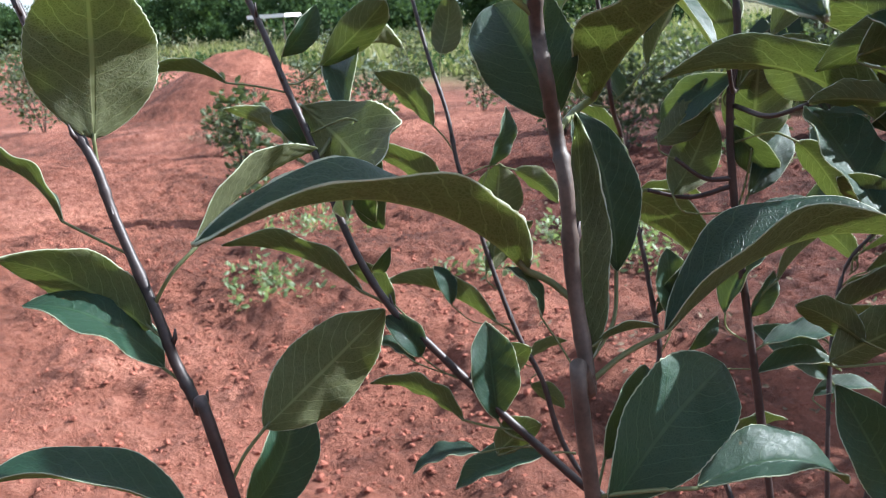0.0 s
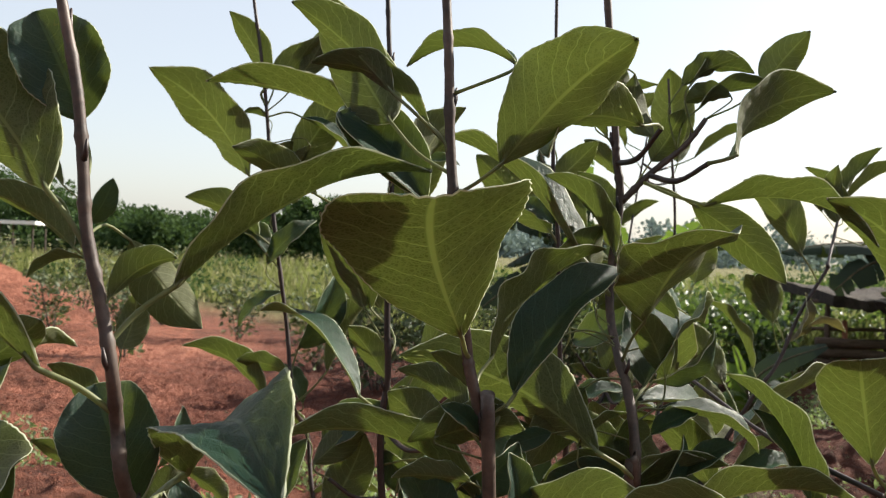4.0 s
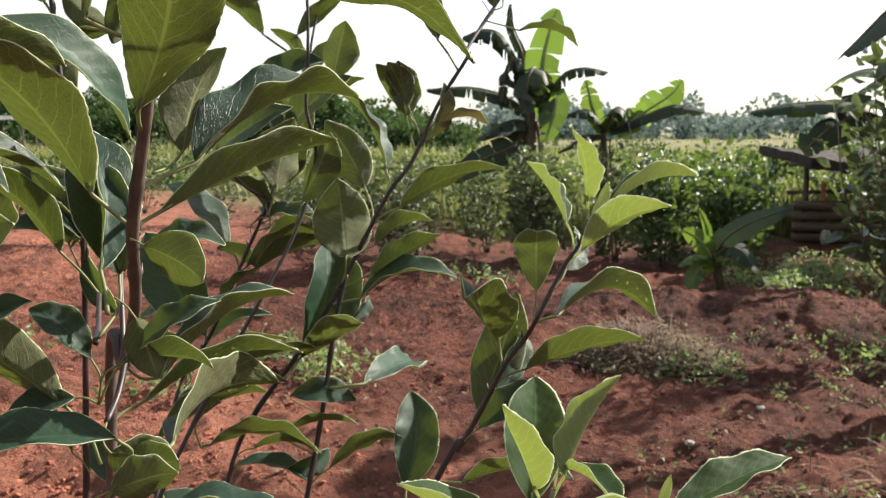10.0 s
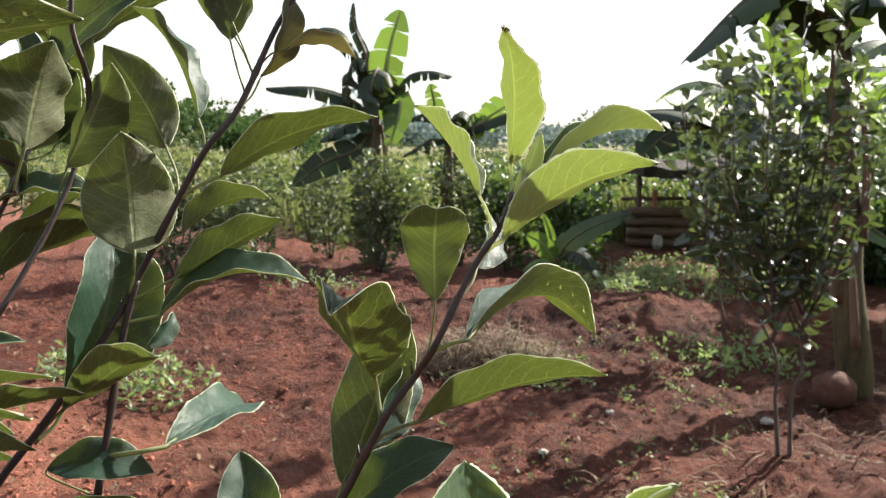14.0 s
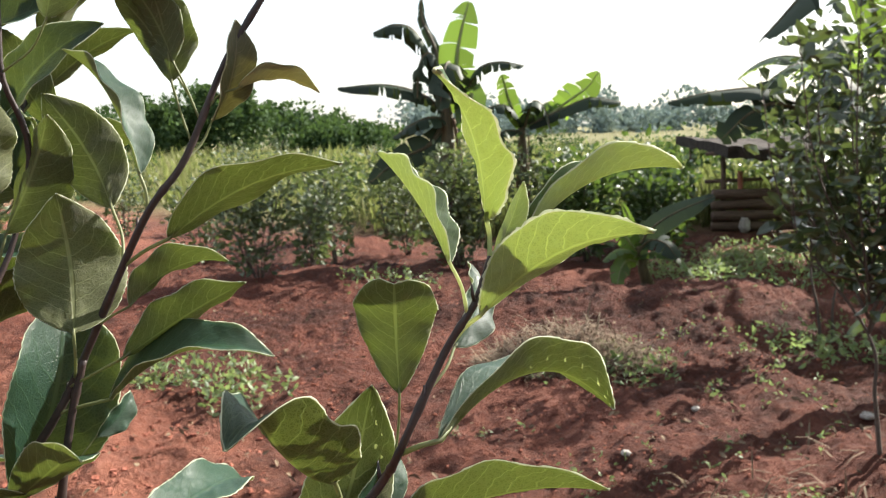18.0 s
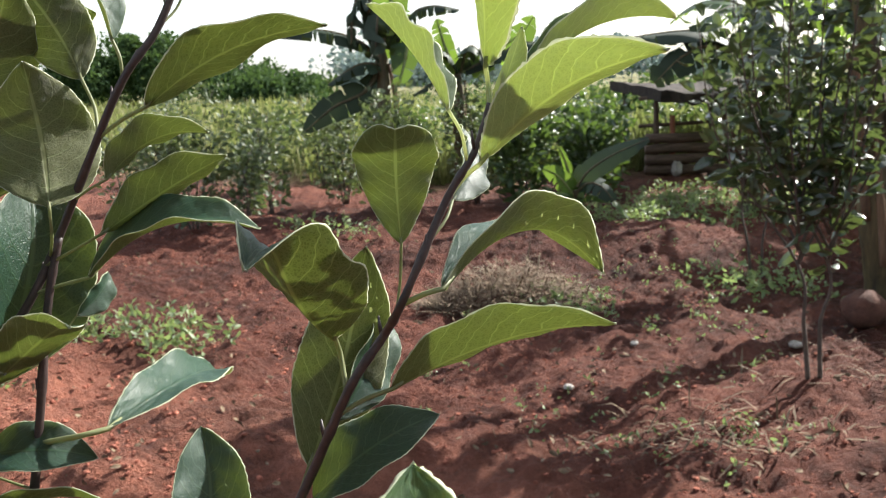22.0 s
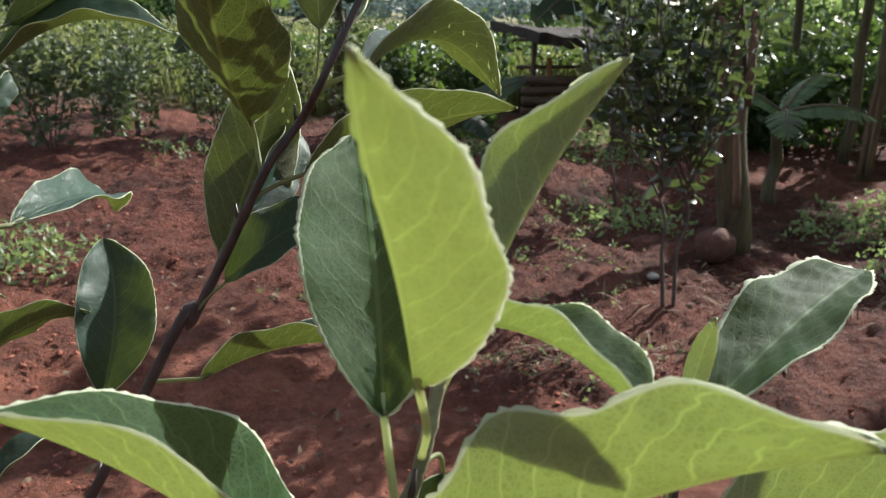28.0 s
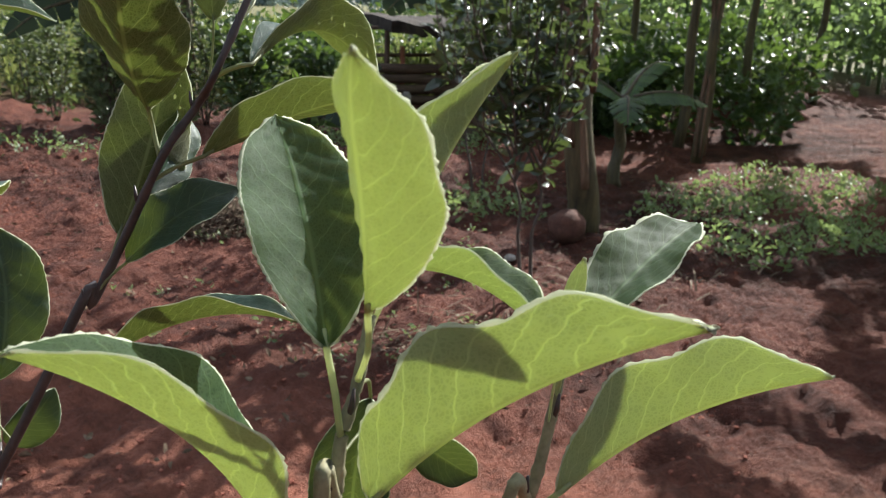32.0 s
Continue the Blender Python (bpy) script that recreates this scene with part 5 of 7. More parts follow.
leaf('S1', (-0.0642, 0.3503, 1.1905), (-0.0520, 0.3670, 1.2094), (-0.0285, 0.4171, 1.2523), (0.821, -0.541, 0.183), 0.42, 0.05, 0.30)
leaf('S1', (-0.0799, 0.3498, 1.1594), (-0.0632, 0.3491, 1.1795), (-0.0054, 0.3616, 1.2124), (-0.304, -0.579, 0.756), 0.46, 0.14, 0.30)
leaf('S1', (-0.0207, 0.3407, 1.2696), (-0.0025, 0.3374, 1.2777), (0.0831, 0.4197, 1.2698), (-0.247, 0.344, 0.906), 0.34, 0.16, 0.55)
leaf('S1', (-0.0502, 0.3473, 1.2195), (-0.0256, 0.3432, 1.2327), (0.0629, 0.3109, 1.2678), (-0.012, 0.720, 0.694), 0.33, 0.08, 0.40)
leaf('S1', (-0.0994, 0.3449, 1.1322), (-0.0758, 0.3385, 1.1358), (0.0111, 0.2998, 1.1613), (-0.086, 0.408, 0.909), 0.35, 0.10, 0.50)
leaf('S1', (-0.1279, 0.3378, 1.0718), (-0.1314, 0.3974, 1.1024), (-0.1336, 0.4463, 1.1776), (0.251, -0.808, 0.533), 0.48, 0.05, 0.42)
leaf('S1', (-0.1374, 0.3355, 1.0517), (-0.1258, 0.3690, 1.0782), (-0.1018, 0.3726, 1.1053), (0.160, -0.987, -0.010), 0.70, 0.05, 0.30)
leaf('S1', (-0.1184, 0.3402, 1.0919), (-0.1438, 0.3502, 1.1079), (-0.1721, 0.3291, 1.0870), (-0.444, -0.255, 0.859), 0.50, 0.05, 0.30)
leaf('S2a', (-0.1655, 0.4276, 1.3394), (-0.1403, 0.4255, 1.3544), (-0.0498, 0.4226, 1.3904), (-0.301, 0.523, 0.797), 0.36, 0.10, 0.20)
leaf('S2a', (-0.1960, 0.4286, 1.2811), (-0.1882, 0.4148, 1.3082), (-0.1991, 0.4325, 1.3774), (-0.377, 0.880, -0.288), 0.74, 0.05, 0.15)
leaf('S2a', (-0.1655, 0.4276, 1.3394), (-0.1768, 0.4475, 1.3685), (-0.2180, 0.4667, 1.4303), (-0.009, 0.953, -0.302), 0.47, 0.05, 0.20)
leaf('S2a', (-0.1508, 0.4271, 1.3660), (-0.1540, 0.4307, 1.3871), (-0.1937, 0.4507, 1.4542), (0.855, -0.039, 0.517), 0.40, 0.05, 0.45)
leaf('S2a', (-0.1227, 0.4355, 1.4122), (-0.1363, 0.4399, 1.4391), (-0.1633, 0.4358, 1.4796), (0.068, 0.987, 0.146), 0.46, 0.05, 0.30)
leaf('S2a', (-0.1203, 0.4364, 1.4174), (-0.1035, 0.4387, 1.4295), (-0.0633, 0.4488, 1.4281), (-0.072, 0.411, 0.909), 0.42, 0.15, 0.30, dry=True)
leaf('S2a', (-0.1321, 0.4319, 1.3921), (-0.1194, 0.4458, 1.4131), (-0.1035, 0.4434, 1.4636), (0.754, -0.600, -0.267), 0.42, 0.05, 0.30, dry=True)
leaf('S2a', (-0.1819, 0.4291, 1.3083), (-0.1634, 0.4265, 1.3195), (-0.1151, 0.4388, 1.3423), (-0.463, 0.591, 0.661), 0.46, 0.16, 0.30)
leaf('S2a', (-0.1983, 0.4278, 1.2765), (-0.1691, 0.4274, 1.2920), (-0.1067, 0.4416, 1.3282), (-0.475, 0.697, 0.537), 0.42, 0.06, 0.30)
leaf('S2a', (-0.2051, 0.4253, 1.2627), (-0.1774, 0.4262, 1.2700), (-0.0904, 0.4271, 1.2916), (-0.229, -0.271, 0.935), 0.40, 0.16, 0.45)
leaf('S2a', (-0.2477, 0.4130, 1.1952), (-0.2335, 0.4267, 1.2142), (-0.2152, 0.4645, 1.3184), (0.698, -0.704, 0.133), 0.58, 0.05, 0.30)
leaf('S2b', (-0.2025, 0.4200, 1.2297), (-0.1845, 0.4230, 1.2505), (-0.1733, 0.4458, 1.2677), (0.847, -0.516, 0.131), 0.49, 0.05, 0.30)
leaf('S2a', (-0.2446, 0.4140, 1.2003), (-0.2316, 0.4167, 1.2148), (-0.1639, 0.3616, 1.2638), (0.008, 0.670, 0.742), 0.31, 0.10, 0.30)
leaf('S2b', (-0.2115, 0.4090, 1.1635), (-0.2400, 0.4109, 1.1807), (-0.1800, 0.4126, 1.1797), (0.029, -0.534, 0.845), 0.50, 0.12, 0.30)
leaf('S2b', (-0.2081, 0.4129, 1.1868), (-0.1718, 0.4129, 1.1934), (-0.1446, 0.5607, 1.1687), (0.393, 0.081, 0.916), 0.23, 0.10, 0.30)
leaf('S2b', (-0.2167, 0.4029, 1.1270), (-0.2445, 0.4052, 1.1467), (-0.1773, 0.4089, 1.1569), (-0.158, 0.456, 0.876), 0.34, 0.10, 0.40)
leaf('S2b', (-0.2215, 0.3980, 1.0983), (-0.2023, 0.4016, 1.1165), (-0.1379, 0.4090, 1.1500), (-0.389, 0.705, 0.592), 0.36, 0.10, 0.30)
leaf('S2b', (-0.2229, 0.3966, 1.0899), (-0.2416, 0.4000, 1.1138), (-0.2076, 0.4231, 1.1251), (0.579, -0.812, -0.076), 0.55, 0.05, 0.30)
leaf('S2a', (-0.2902, 0.4000, 1.1234), (-0.2733, 0.4015, 1.1321), (-0.2121, 0.3985, 1.1343), (0.001, 0.598, 0.802), 0.34, 0.12, 0.30)
leaf('B5', (-0.3081, 0.3639, 1.1448), (-0.2998, 0.3647, 1.1482), (-0.2020, 0.3674, 1.1462), (-0.004, 0.688, 0.726), 0.34, 0.16, 0.25)
leaf('S2a', (-0.2936, 0.3981, 1.1094), (-0.2942, 0.3984, 1.1143), (-0.2194, 0.3989, 1.1033), (0.147, -0.082, 0.986), 0.36, 0.12, 0.30)
leaf('S2c', (-0.3744, 0.4695, 1.1522), (-0.3541, 0.4719, 1.1673), (-0.2823, 0.4699, 1.1819), (-0.103, 0.786, 0.610), 0.45, 0.05, 0.30)
leaf('S2a', (-0.0541, 0.5024, 1.5487), (-0.0429, 0.5176, 1.5627), (0.0269, 0.5323, 1.6022), (-0.508, 0.467, 0.724), 0.38, 0.05, 0.30)
leaf('S2a', (-0.0559, 0.4987, 1.5452), (-0.0500, 0.5132, 1.5596), (-0.0059, 0.5252, 1.6191), (-0.530, 0.817, 0.227), 0.34, 0.05, 0.30)
leaf('S2a', (-0.0670, 0.4767, 1.5241), (-0.0618, 0.4877, 1.5354), (-0.0649, 0.4818, 1.5942), (0.145, 0.984, 0.106), 0.42, 0.05, 0.30)
leaf('S2a', (-0.0633, 0.4840, 1.5311), (-0.0539, 0.4956, 1.5414), (-0.0889, 0.5043, 1.5941), (0.785, 0.423, 0.452), 0.39, 0.05, 0.30)
leaf('S2a', (-0.0651, 0.4804, 1.5276), (-0.0776, 0.4860, 1.5460), (-0.0908, 0.4850, 1.5609), (0.500, 0.714, 0.490), 0.50, 0.05, 0.30)
leaf('S2a', (-0.0688, 0.4730, 1.5206), (-0.0382, 0.4836, 1.5136), (0.0164, 0.4915, 1.5002), (0.196, 0.247, 0.949), 0.40, 0.15, 0.30)
leaf('S2a', (-0.0908, 0.4464, 1.4731), (-0.1093, 0.4432, 1.5012), (-0.1676, 0.4394, 1.5724), (0.369, 0.862, 0.348), 0.45, 0.05, 0.30)
leaf('S2c', (-0.2940, 0.5014, 1.3333), (-0.2882, 0.5148, 1.3622), (-0.2526, 0.5251, 1.4186), (-0.144, 0.986, -0.089), 0.62, 0.05, 0.30)
leaf('S2c', (-0.2765, 0.5466, 1.4142), (-0.2656, 0.5580, 1.4330), (-0.2021, 0.5671, 1.4768), (-0.557, 0.405, 0.725), 0.36, 0.08, 0.30)
leaf('S2c', (-0.3154, 0.4926, 1.2830), (-0.3264, 0.4959, 1.3057), (-0.3915, 0.5044, 1.3697), (0.639, -0.333, 0.693), 0.40, 0.05, 0.20)
leaf('S2c', (-0.3229, 0.4894, 1.2648), (-0.3074, 0.4932, 1.2857), (-0.2248, 0.5018, 1.3228), (-0.396, 0.514, 0.761), 0.36, 0.12, 0.30)
leaf('S2c', (-0.2858, 0.5163, 1.3641), (-0.2830, 0.5302, 1.3834), (-0.3087, 0.5417, 1.4591), (0.916, -0.207, 0.342), 0.45, 0.05, 0.30)
leaf('S2c', (-0.3440, 0.4804, 1.2140), (-0.3309, 0.4852, 1.2406), (-0.2993, 0.4931, 1.2831), (-0.787, 0.324, 0.525), 0.40, 0.05, 0.30)
leaf('S2c', (-0.3690, 0.4714, 1.1631), (-0.3623, 0.4738, 1.1768), (-0.4110, 0.4792, 1.2188), (0.304, 0.923, 0.236), 0.45, 0.05, 0.30)
leaf('S2c', (-0.3026, 0.4979, 1.3132), (-0.2999, 0.5008, 1.3307), (-0.2303, 0.5030, 1.3313), (0.007, -0.423, 0.906), 0.40, 0.05, 0.30)
leaf('S2c', (-0.3583, 0.4753, 1.1849), (-0.3466, 0.4795, 1.2087), (-0.2827, 0.4867, 1.2409), (-0.354, -0.471, 0.808), 0.35, 0.05, 0.30)
leaf('S2c', (-0.3782, 0.4610, 1.1244), (-0.3779, 0.4673, 1.1397), (-0.3139, 0.4736, 1.1666), (-0.359, 0.604, 0.712), 0.40, 0.05, 0.30)
leaf('S2c', (-0.2997, 0.4990, 1.3199), (-0.2838, 0.5013, 1.3309), (-0.3272, 0.5068, 1.3729), (0.522, 0.729, 0.443), 0.40, 0.05, 0.30)
leaf('S2c', (-0.2709, 0.5607, 1.4407), (-0.2649, 0.5727, 1.4643), (-0.2229, 0.5827, 1.5179), (-0.697, 0.566, 0.440), 0.40, 0.05, 0.30)
leaf('S2c', (-0.2654, 0.5748, 1.4672), (-0.2628, 0.5785, 1.4897), (-0.3032, 0.5837, 1.5287), (0.519, 0.733, 0.440), 0.40, 0.05, 0.30)
leaf('M3', (-0.1630, 0.0067, 1.4716), (-0.1288, 0.0018, 1.4712), (-0.0446, -0.0016, 1.4504), (0.229, 0.473, 0.851), 0.25, 0.17, 0.20)
leaf('M3', (-0.1783, 0.0070, 1.4200), (-0.1741, -0.0053, 1.4292), (-0.1365, -0.0584, 1.4829), (-0.079, 0.681, 0.728), 0.43, 0.12, 0.35)
leaf('M3', (-0.1661, 0.0131, 1.4623), (-0.1867, -0.0170, 1.4615), (-0.2379, -0.0132, 1.5243), (0.598, 0.665, 0.447), 0.42, 0.18, 0.25)
leaf('M3', (-0.1561, -0.0052, 1.4907), (-0.1674, -0.0286, 1.5150), (-0.1705, -0.0163, 1.5824), (0.267, 0.950, -0.162), 0.43, 0.05, 0.20)
leaf('M3', (-0.1456, -0.0143, 1.5124), (-0.1376, -0.0211, 1.5258), (-0.0922, -0.0146, 1.5363), (-0.106, -0.577, 0.810), 0.34, 0.10, 0.30)
leaf('M3', (-0.1854, 0.0144, 1.3971), (-0.1685, 0.0346, 1.4082), (-0.1108, 0.0966, 1.4430), (-0.188, -0.342, 0.921), 0.44, 0.10, 0.60)
leaf('M3', (-0.2330, 0.0880, 1.3000), (-0.2109, 0.0830, 1.2964), (-0.1569, 0.1285, 1.3359), (-0.448, -0.220, 0.866), 0.36, 0.10, 0.62)
leaf('M3', (-0.2073, 0.0261, 1.3416), (-0.2175, 0.0416, 1.3585), (-0.2551, 0.0842, 1.4292), (0.876, -0.028, 0.482), 0.36, 0.10, 0.60)
leaf('M3', (-0.1910, 0.0200, 1.3800), (-0.2042, 0.0130, 1.3953), (-0.2324, -0.0401, 1.4545), (0.107, 0.714, 0.692), 0.46, 0.12, 0.25)
leaf('M3', (-0.2136, 0.0247, 1.2729), (-0.2271, 0.0226, 1.3001), (-0.2745, -0.0017, 1.3469), (-0.275, 0.938, 0.209), 0.40, 0.08, 0.30)
leaf('M3', (-0.2132, 0.0250, 1.3007), (-0.2027, 0.0262, 1.3196), (-0.1627, 0.0327, 1.3195), (-0.117, 0.735, 0.668), 0.40, 0.05, 0.30)
leaf('S2c', (-0.3785, 0.4502, 1.0937), (-0.3936, 0.4567, 1.1125), (-0.2826, 0.4692, 1.1685), (-0.397, 0.658, 0.640), 0.36, 0.05, 0.30)
leaf('S2c', (-0.3672, 0.4720, 1.1668), (-0.3597, 0.4755, 1.1864), (-0.2610, 0.4833, 1.2162), (-0.295, 0.385, 0.874), 0.36, 0.05, 0.30)
leaf('M3', (-0.2139, 0.0244, 1.2451), (-0.1949, 0.0254, 1.2474), (-0.1286, 0.0275, 1.2479), (-0.013, 0.184, 0.983), 0.50, 0.10, 0.40)
leaf('M3', (-0.1467, -0.0129, 1.5096), (-0.1352, -0.0133, 1.5115), (-0.1766, -0.0194, 1.5201), (0.022, 0.759, 0.650), 0.40, 0.05, 0.30)
leaf('S2c', (-0.2737, 0.5536, 1.4275), (-0.3135, 0.5570, 1.4588), (-0.2436, 0.5670, 1.4933), (-0.152, -0.824, 0.547), 0.50, 0.05, 0.30)
leaf('M2', (-0.3243, 0.0326, 1.4366), (-0.3159, 0.0166, 1.4603), (-0.2869, -0.0359, 1.5070), (-0.490, 0.411, 0.768), 0.86, 0.10, 0.20)
leaf('M2x', (-0.3116, 0.0499, 1.5371), (-0.2774, 0.0030, 1.5437), (-0.2174, 0.0601, 1.5882), (-0.768, 0.459, 0.447), 0.40, 0.05, 0.20)
leaf('M2x', (-0.3157, 0.0493, 1.5330), (-0.2874, 0.0532, 1.5225), (-0.2350, 0.0597, 1.4825), (0.171, 0.912, 0.372), 0.36, 0.05, 0.30)
leaf('M2x', (-0.2818, 0.0543, 1.5692), (-0.2511, 0.0570, 1.5894), (-0.2283, 0.0586, 1.6184), (-0.039, 0.999, -0.025), 0.62, 0.05, 0.30)
leaf('M2x', (-0.2885, 0.0533, 1.5605), (-0.2899, 0.0530, 1.5898), (-0.2526, 0.0764, 1.5999), (-0.430, 0.324, 0.843), 0.39, 0.05, 0.30)
leaf('S2c', (-0.2470, 0.6082, 1.5903), (-0.2020, 0.6224, 1.6082), (-0.2012, 0.6212, 1.6634), (0.085, 0.996, 0.020), 0.62, 0.05, 0.30)
leaf('S2c', (-0.2446, 0.6133, 1.6039), (-0.1816, 0.6268, 1.6151), (-0.1124, 0.6323, 1.6594), (-0.511, 0.429, 0.745), 0.36, 0.05, 0.30)
leaf('M2', (-0.3342, 0.0471, 1.5931), (-0.3217, 0.0483, 1.5913), (-0.3120, 0.0400, 1.5560), (-0.190, 0.943, -0.275), 0.45, 0.05, 0.30)
leaf('M2', (-0.3299, 0.0483, 1.4701), (-0.3456, 0.0463, 1.4910), (-0.4273, 0.1019, 1.5643), (0.579, -0.193, 0.792), 0.33, 0.05, 0.50)
leaf('M1', (-0.3950, -0.0567, 1.4306), (-0.3901, -0.0389, 1.4447), (-0.3411, -0.0154, 1.4971), (-0.760, 0.291, 0.581), 0.50, 0.12, 0.30)
leaf('M2', (-0.3180, 0.0060, 1.3820), (-0.3377, -0.0079, 1.3983), (-0.4388, 0.0375, 1.4358), (0.475, 0.838, 0.269), 0.40, 0.16, 0.30)
leaf('M2', (-0.3201, 0.0060, 1.3588), (-0.3216, 0.0060, 1.3764), (-0.2740, 0.0112, 1.3937), (-0.297, 0.744, 0.599), 0.40, 0.05, 0.20)
leaf('M2', (-0.3299, 0.0483, 1.4701), (-0.3283, 0.0480, 1.4940), (-0.3657, 0.0449, 1.5367), (0.611, 0.544, 0.575), 0.40, 0.05, 0.30)
leaf('B5', (-0.2341, 0.4558, 1.5731), (-0.2365, 0.4560, 1.6031), (-0.2410, 0.4568, 1.6828), (0.263, 0.965, 0.005), 0.60, 0.05, 0.30)
leaf('M2x', (-0.2971, 0.0520, 1.5507), (-0.2958, 0.0531, 1.5870), (-0.2661, 0.0564, 1.6036), (-0.396, 0.721, 0.569), 0.50, 0.05, 0.30)
leaf('M2x', (-0.2971, 0.0520, 1.5507), (-0.2861, 0.0539, 1.5752), (-0.2450, 0.0583, 1.5876), (-0.303, 0.413, 0.859), 0.36, 0.05, 0.30)
leaf('M2', (-0.3201, 0.0188, 1.4108), (-0.3173, 0.0229, 1.4187), (-0.2607, 0.0898, 1.3929), (0.488, -0.079, 0.869), 0.27, 0.10, 0.30)
leaf('M2', (-0.3185, 0.0064, 1.3822), (-0.3183, 0.0072, 1.3850), (-0.3653, 0.0331, 1.3598), (-0.600, -0.681, 0.420), 0.39, 0.05, 0.30)
leaf('M2', (-0.3198, 0.0061, 1.3631), (-0.3197, 0.0062, 1.3823), (-0.3539, 0.0420, 1.4116), (0.718, 0.696, -0.014), 0.31, 0.05, 0.30)
leaf('M2', (-0.3211, 0.0058, 1.3439), (-0.3156, 0.0067, 1.3593), (-0.2778, 0.0423, 1.3689), (-0.601, 0.461, 0.653), 0.35, 0.05, 0.30)
leaf('M2', (-0.3202, 0.0195, 1.4126), (-0.3060, 0.0231, 1.4156), (-0.2518, 0.0306, 1.3977), (0.328, -0.140, 0.934), 0.36, 0.10, 0.30)
leaf('B7', (-0.3417, 0.2474, 1.3041), (-0.3504, 0.2455, 1.3407), (-0.3732, 0.2425, 1.3915), (0.142, 0.982, 0.120), 0.50, 0.05, 0.30)
leaf('S2c', (-0.3304, 0.4862, 1.2467), (-0.3476, 0.4834, 1.2481), (-0.4224, 0.4728, 1.2222), (-0.260, -0.353, 0.899), 0.40, 0.05, 0.30)
leaf('B7', (-0.3418, 0.2467, 1.3474), (-0.3170, 0.2502, 1.3519), (-0.3505, 0.2454, 1.3366), (-0.318, -0.450, 0.835), 0.40, 0.05, 0.30)
leaf('S2c', (-0.2793, 0.5396, 1.4010), (-0.2557, 0.5517, 1.4140), (-0.3018, 0.5456, 1.4767), (0.150, 0.968, 0.204), 0.50, 0.05, 0.30)
leaf('M3', (-0.1622, 0.0051, 1.4740), (-0.1721, -0.0030, 1.4882), (-0.1948, -0.0061, 1.5007), (0.263, 0.712, 0.651), 0.40, 0.05, 0.30)
leaf('S2c', (-0.2621, 0.5791, 1.4932), (-0.3108, 0.5753, 1.5217), (-0.4018, 0.5629, 1.5945), (0.317, 0.787, 0.529), 0.40, 0.05, 0.30)
leaf('B7', (-0.3479, 0.2462, 1.4111), (-0.3426, 0.2471, 1.4402), (-0.3738, 0.2430, 1.4871), (0.043, 0.992, 0.115), 0.50, 0.05, 0.30)
leaf('S2a', (-0.1227, 0.4355, 1.4122), (-0.1348, 0.4367, 1.4429), (-0.1516, 0.4340, 1.4813), (0.257, 0.949, 0.180), 0.60, 0.05, 0.30)
leaf('B5', (-0.2431, 0.4438, 1.3257), (-0.2371, 0.4519, 1.3556), (-0.2095, 0.4532, 1.4183), (0.242, 0.962, -0.126), 0.60, 0.05, 0.30)
leaf('M1', (-0.3899, -0.0565, 1.4083), (-0.3786, -0.0486, 1.4308), (-0.3291, -0.0078, 1.4867), (-0.256, -0.659, 0.707), 0.37, 0.05, 0.60)
leaf('M1', (-0.3987, -0.0570, 1.4471), (-0.3994, -0.0893, 1.4588), (-0.4048, -0.1647, 1.5135), (-0.319, 0.571, 0.756), 0.74, 0.08, 0.14, notch=True)
leaf('M1', (-0.4088, -0.0669, 1.5347), (-0.4335, -0.0691, 1.5570), (-0.4816, -0.0532, 1.5994), (0.562, 0.745, 0.358), 0.37, 0.05, 0.30)
leaf('M1', (-0.4104, -0.0667, 1.5568), (-0.3830, -0.0637, 1.5720), (-0.4338, -0.0285, 1.5805), (0.212, 0.070, 0.975), 0.28, 0.12, 0.30)
leaf('M2', (-0.3296, 0.0471, 1.5426), (-0.3247, -0.0208, 1.5535), (-0.3712, -0.0765, 1.5349), (-0.554, 0.192, 0.810), 0.46, 0.14, 0.35)
leaf('M1', (-0.4067, -0.0670, 1.5150), (-0.3872, -0.0816, 1.5274), (-0.3393, -0.1085, 1.5720), (-0.125, 0.784, 0.608), 0.56, 0.08, 0.30)
leaf('M1', (-0.3870, -0.0570, 1.3800), (-0.3917, -0.0290, 1.3763), (-0.4833, -0.0483, 1.4075), (0.112, 0.665, 0.738), 0.26, 0.14, 0.30)
leaf('M1', (-0.3923, -0.0565, 1.4198), (-0.3825, -0.0555, 1.4278), (-0.4248, -0.0392, 1.4068), (0.120, 0.888, 0.444), 0.40, 0.05, 0.30)
leaf('M1', (-0.3894, -0.0565, 1.4033), (-0.4117, -0.0583, 1.4121), (-0.3740, -0.0549, 1.4185), (-0.148, 0.908, 0.392), 0.60, 0.05, 0.30)
leaf('M1', (-0.3885, -0.0565, 1.3935), (-0.3946, -0.0569, 1.4138), (-0.4315, -0.0301, 1.4368), (0.679, 0.660, 0.321), 0.36, 0.05, 0.30)
leaf('M1', (-0.4078, -0.0670, 1.5237), (-0.4375, -0.0497, 1.5476), (-0.4780, -0.0354, 1.6115), (0.146, 0.981, -0.126), 0.39, 0.05, 0.30)
leaf('M1', (-0.4040, -0.0644, 1.4879), (-0.4257, -0.0389, 1.5161), (-0.4646, -0.0239, 1.5594), (0.287, -0.796, 0.532), 0.51, 0.05, 0.30)
leaf('M1', (-0.4052, -0.0666, 1.4974), (-0.4689, -0.0533, 1.5146), (-0.4987, -0.0771, 1.5335), (-0.146, 0.721, 0.677), 0.40, 0.05, 0.30)
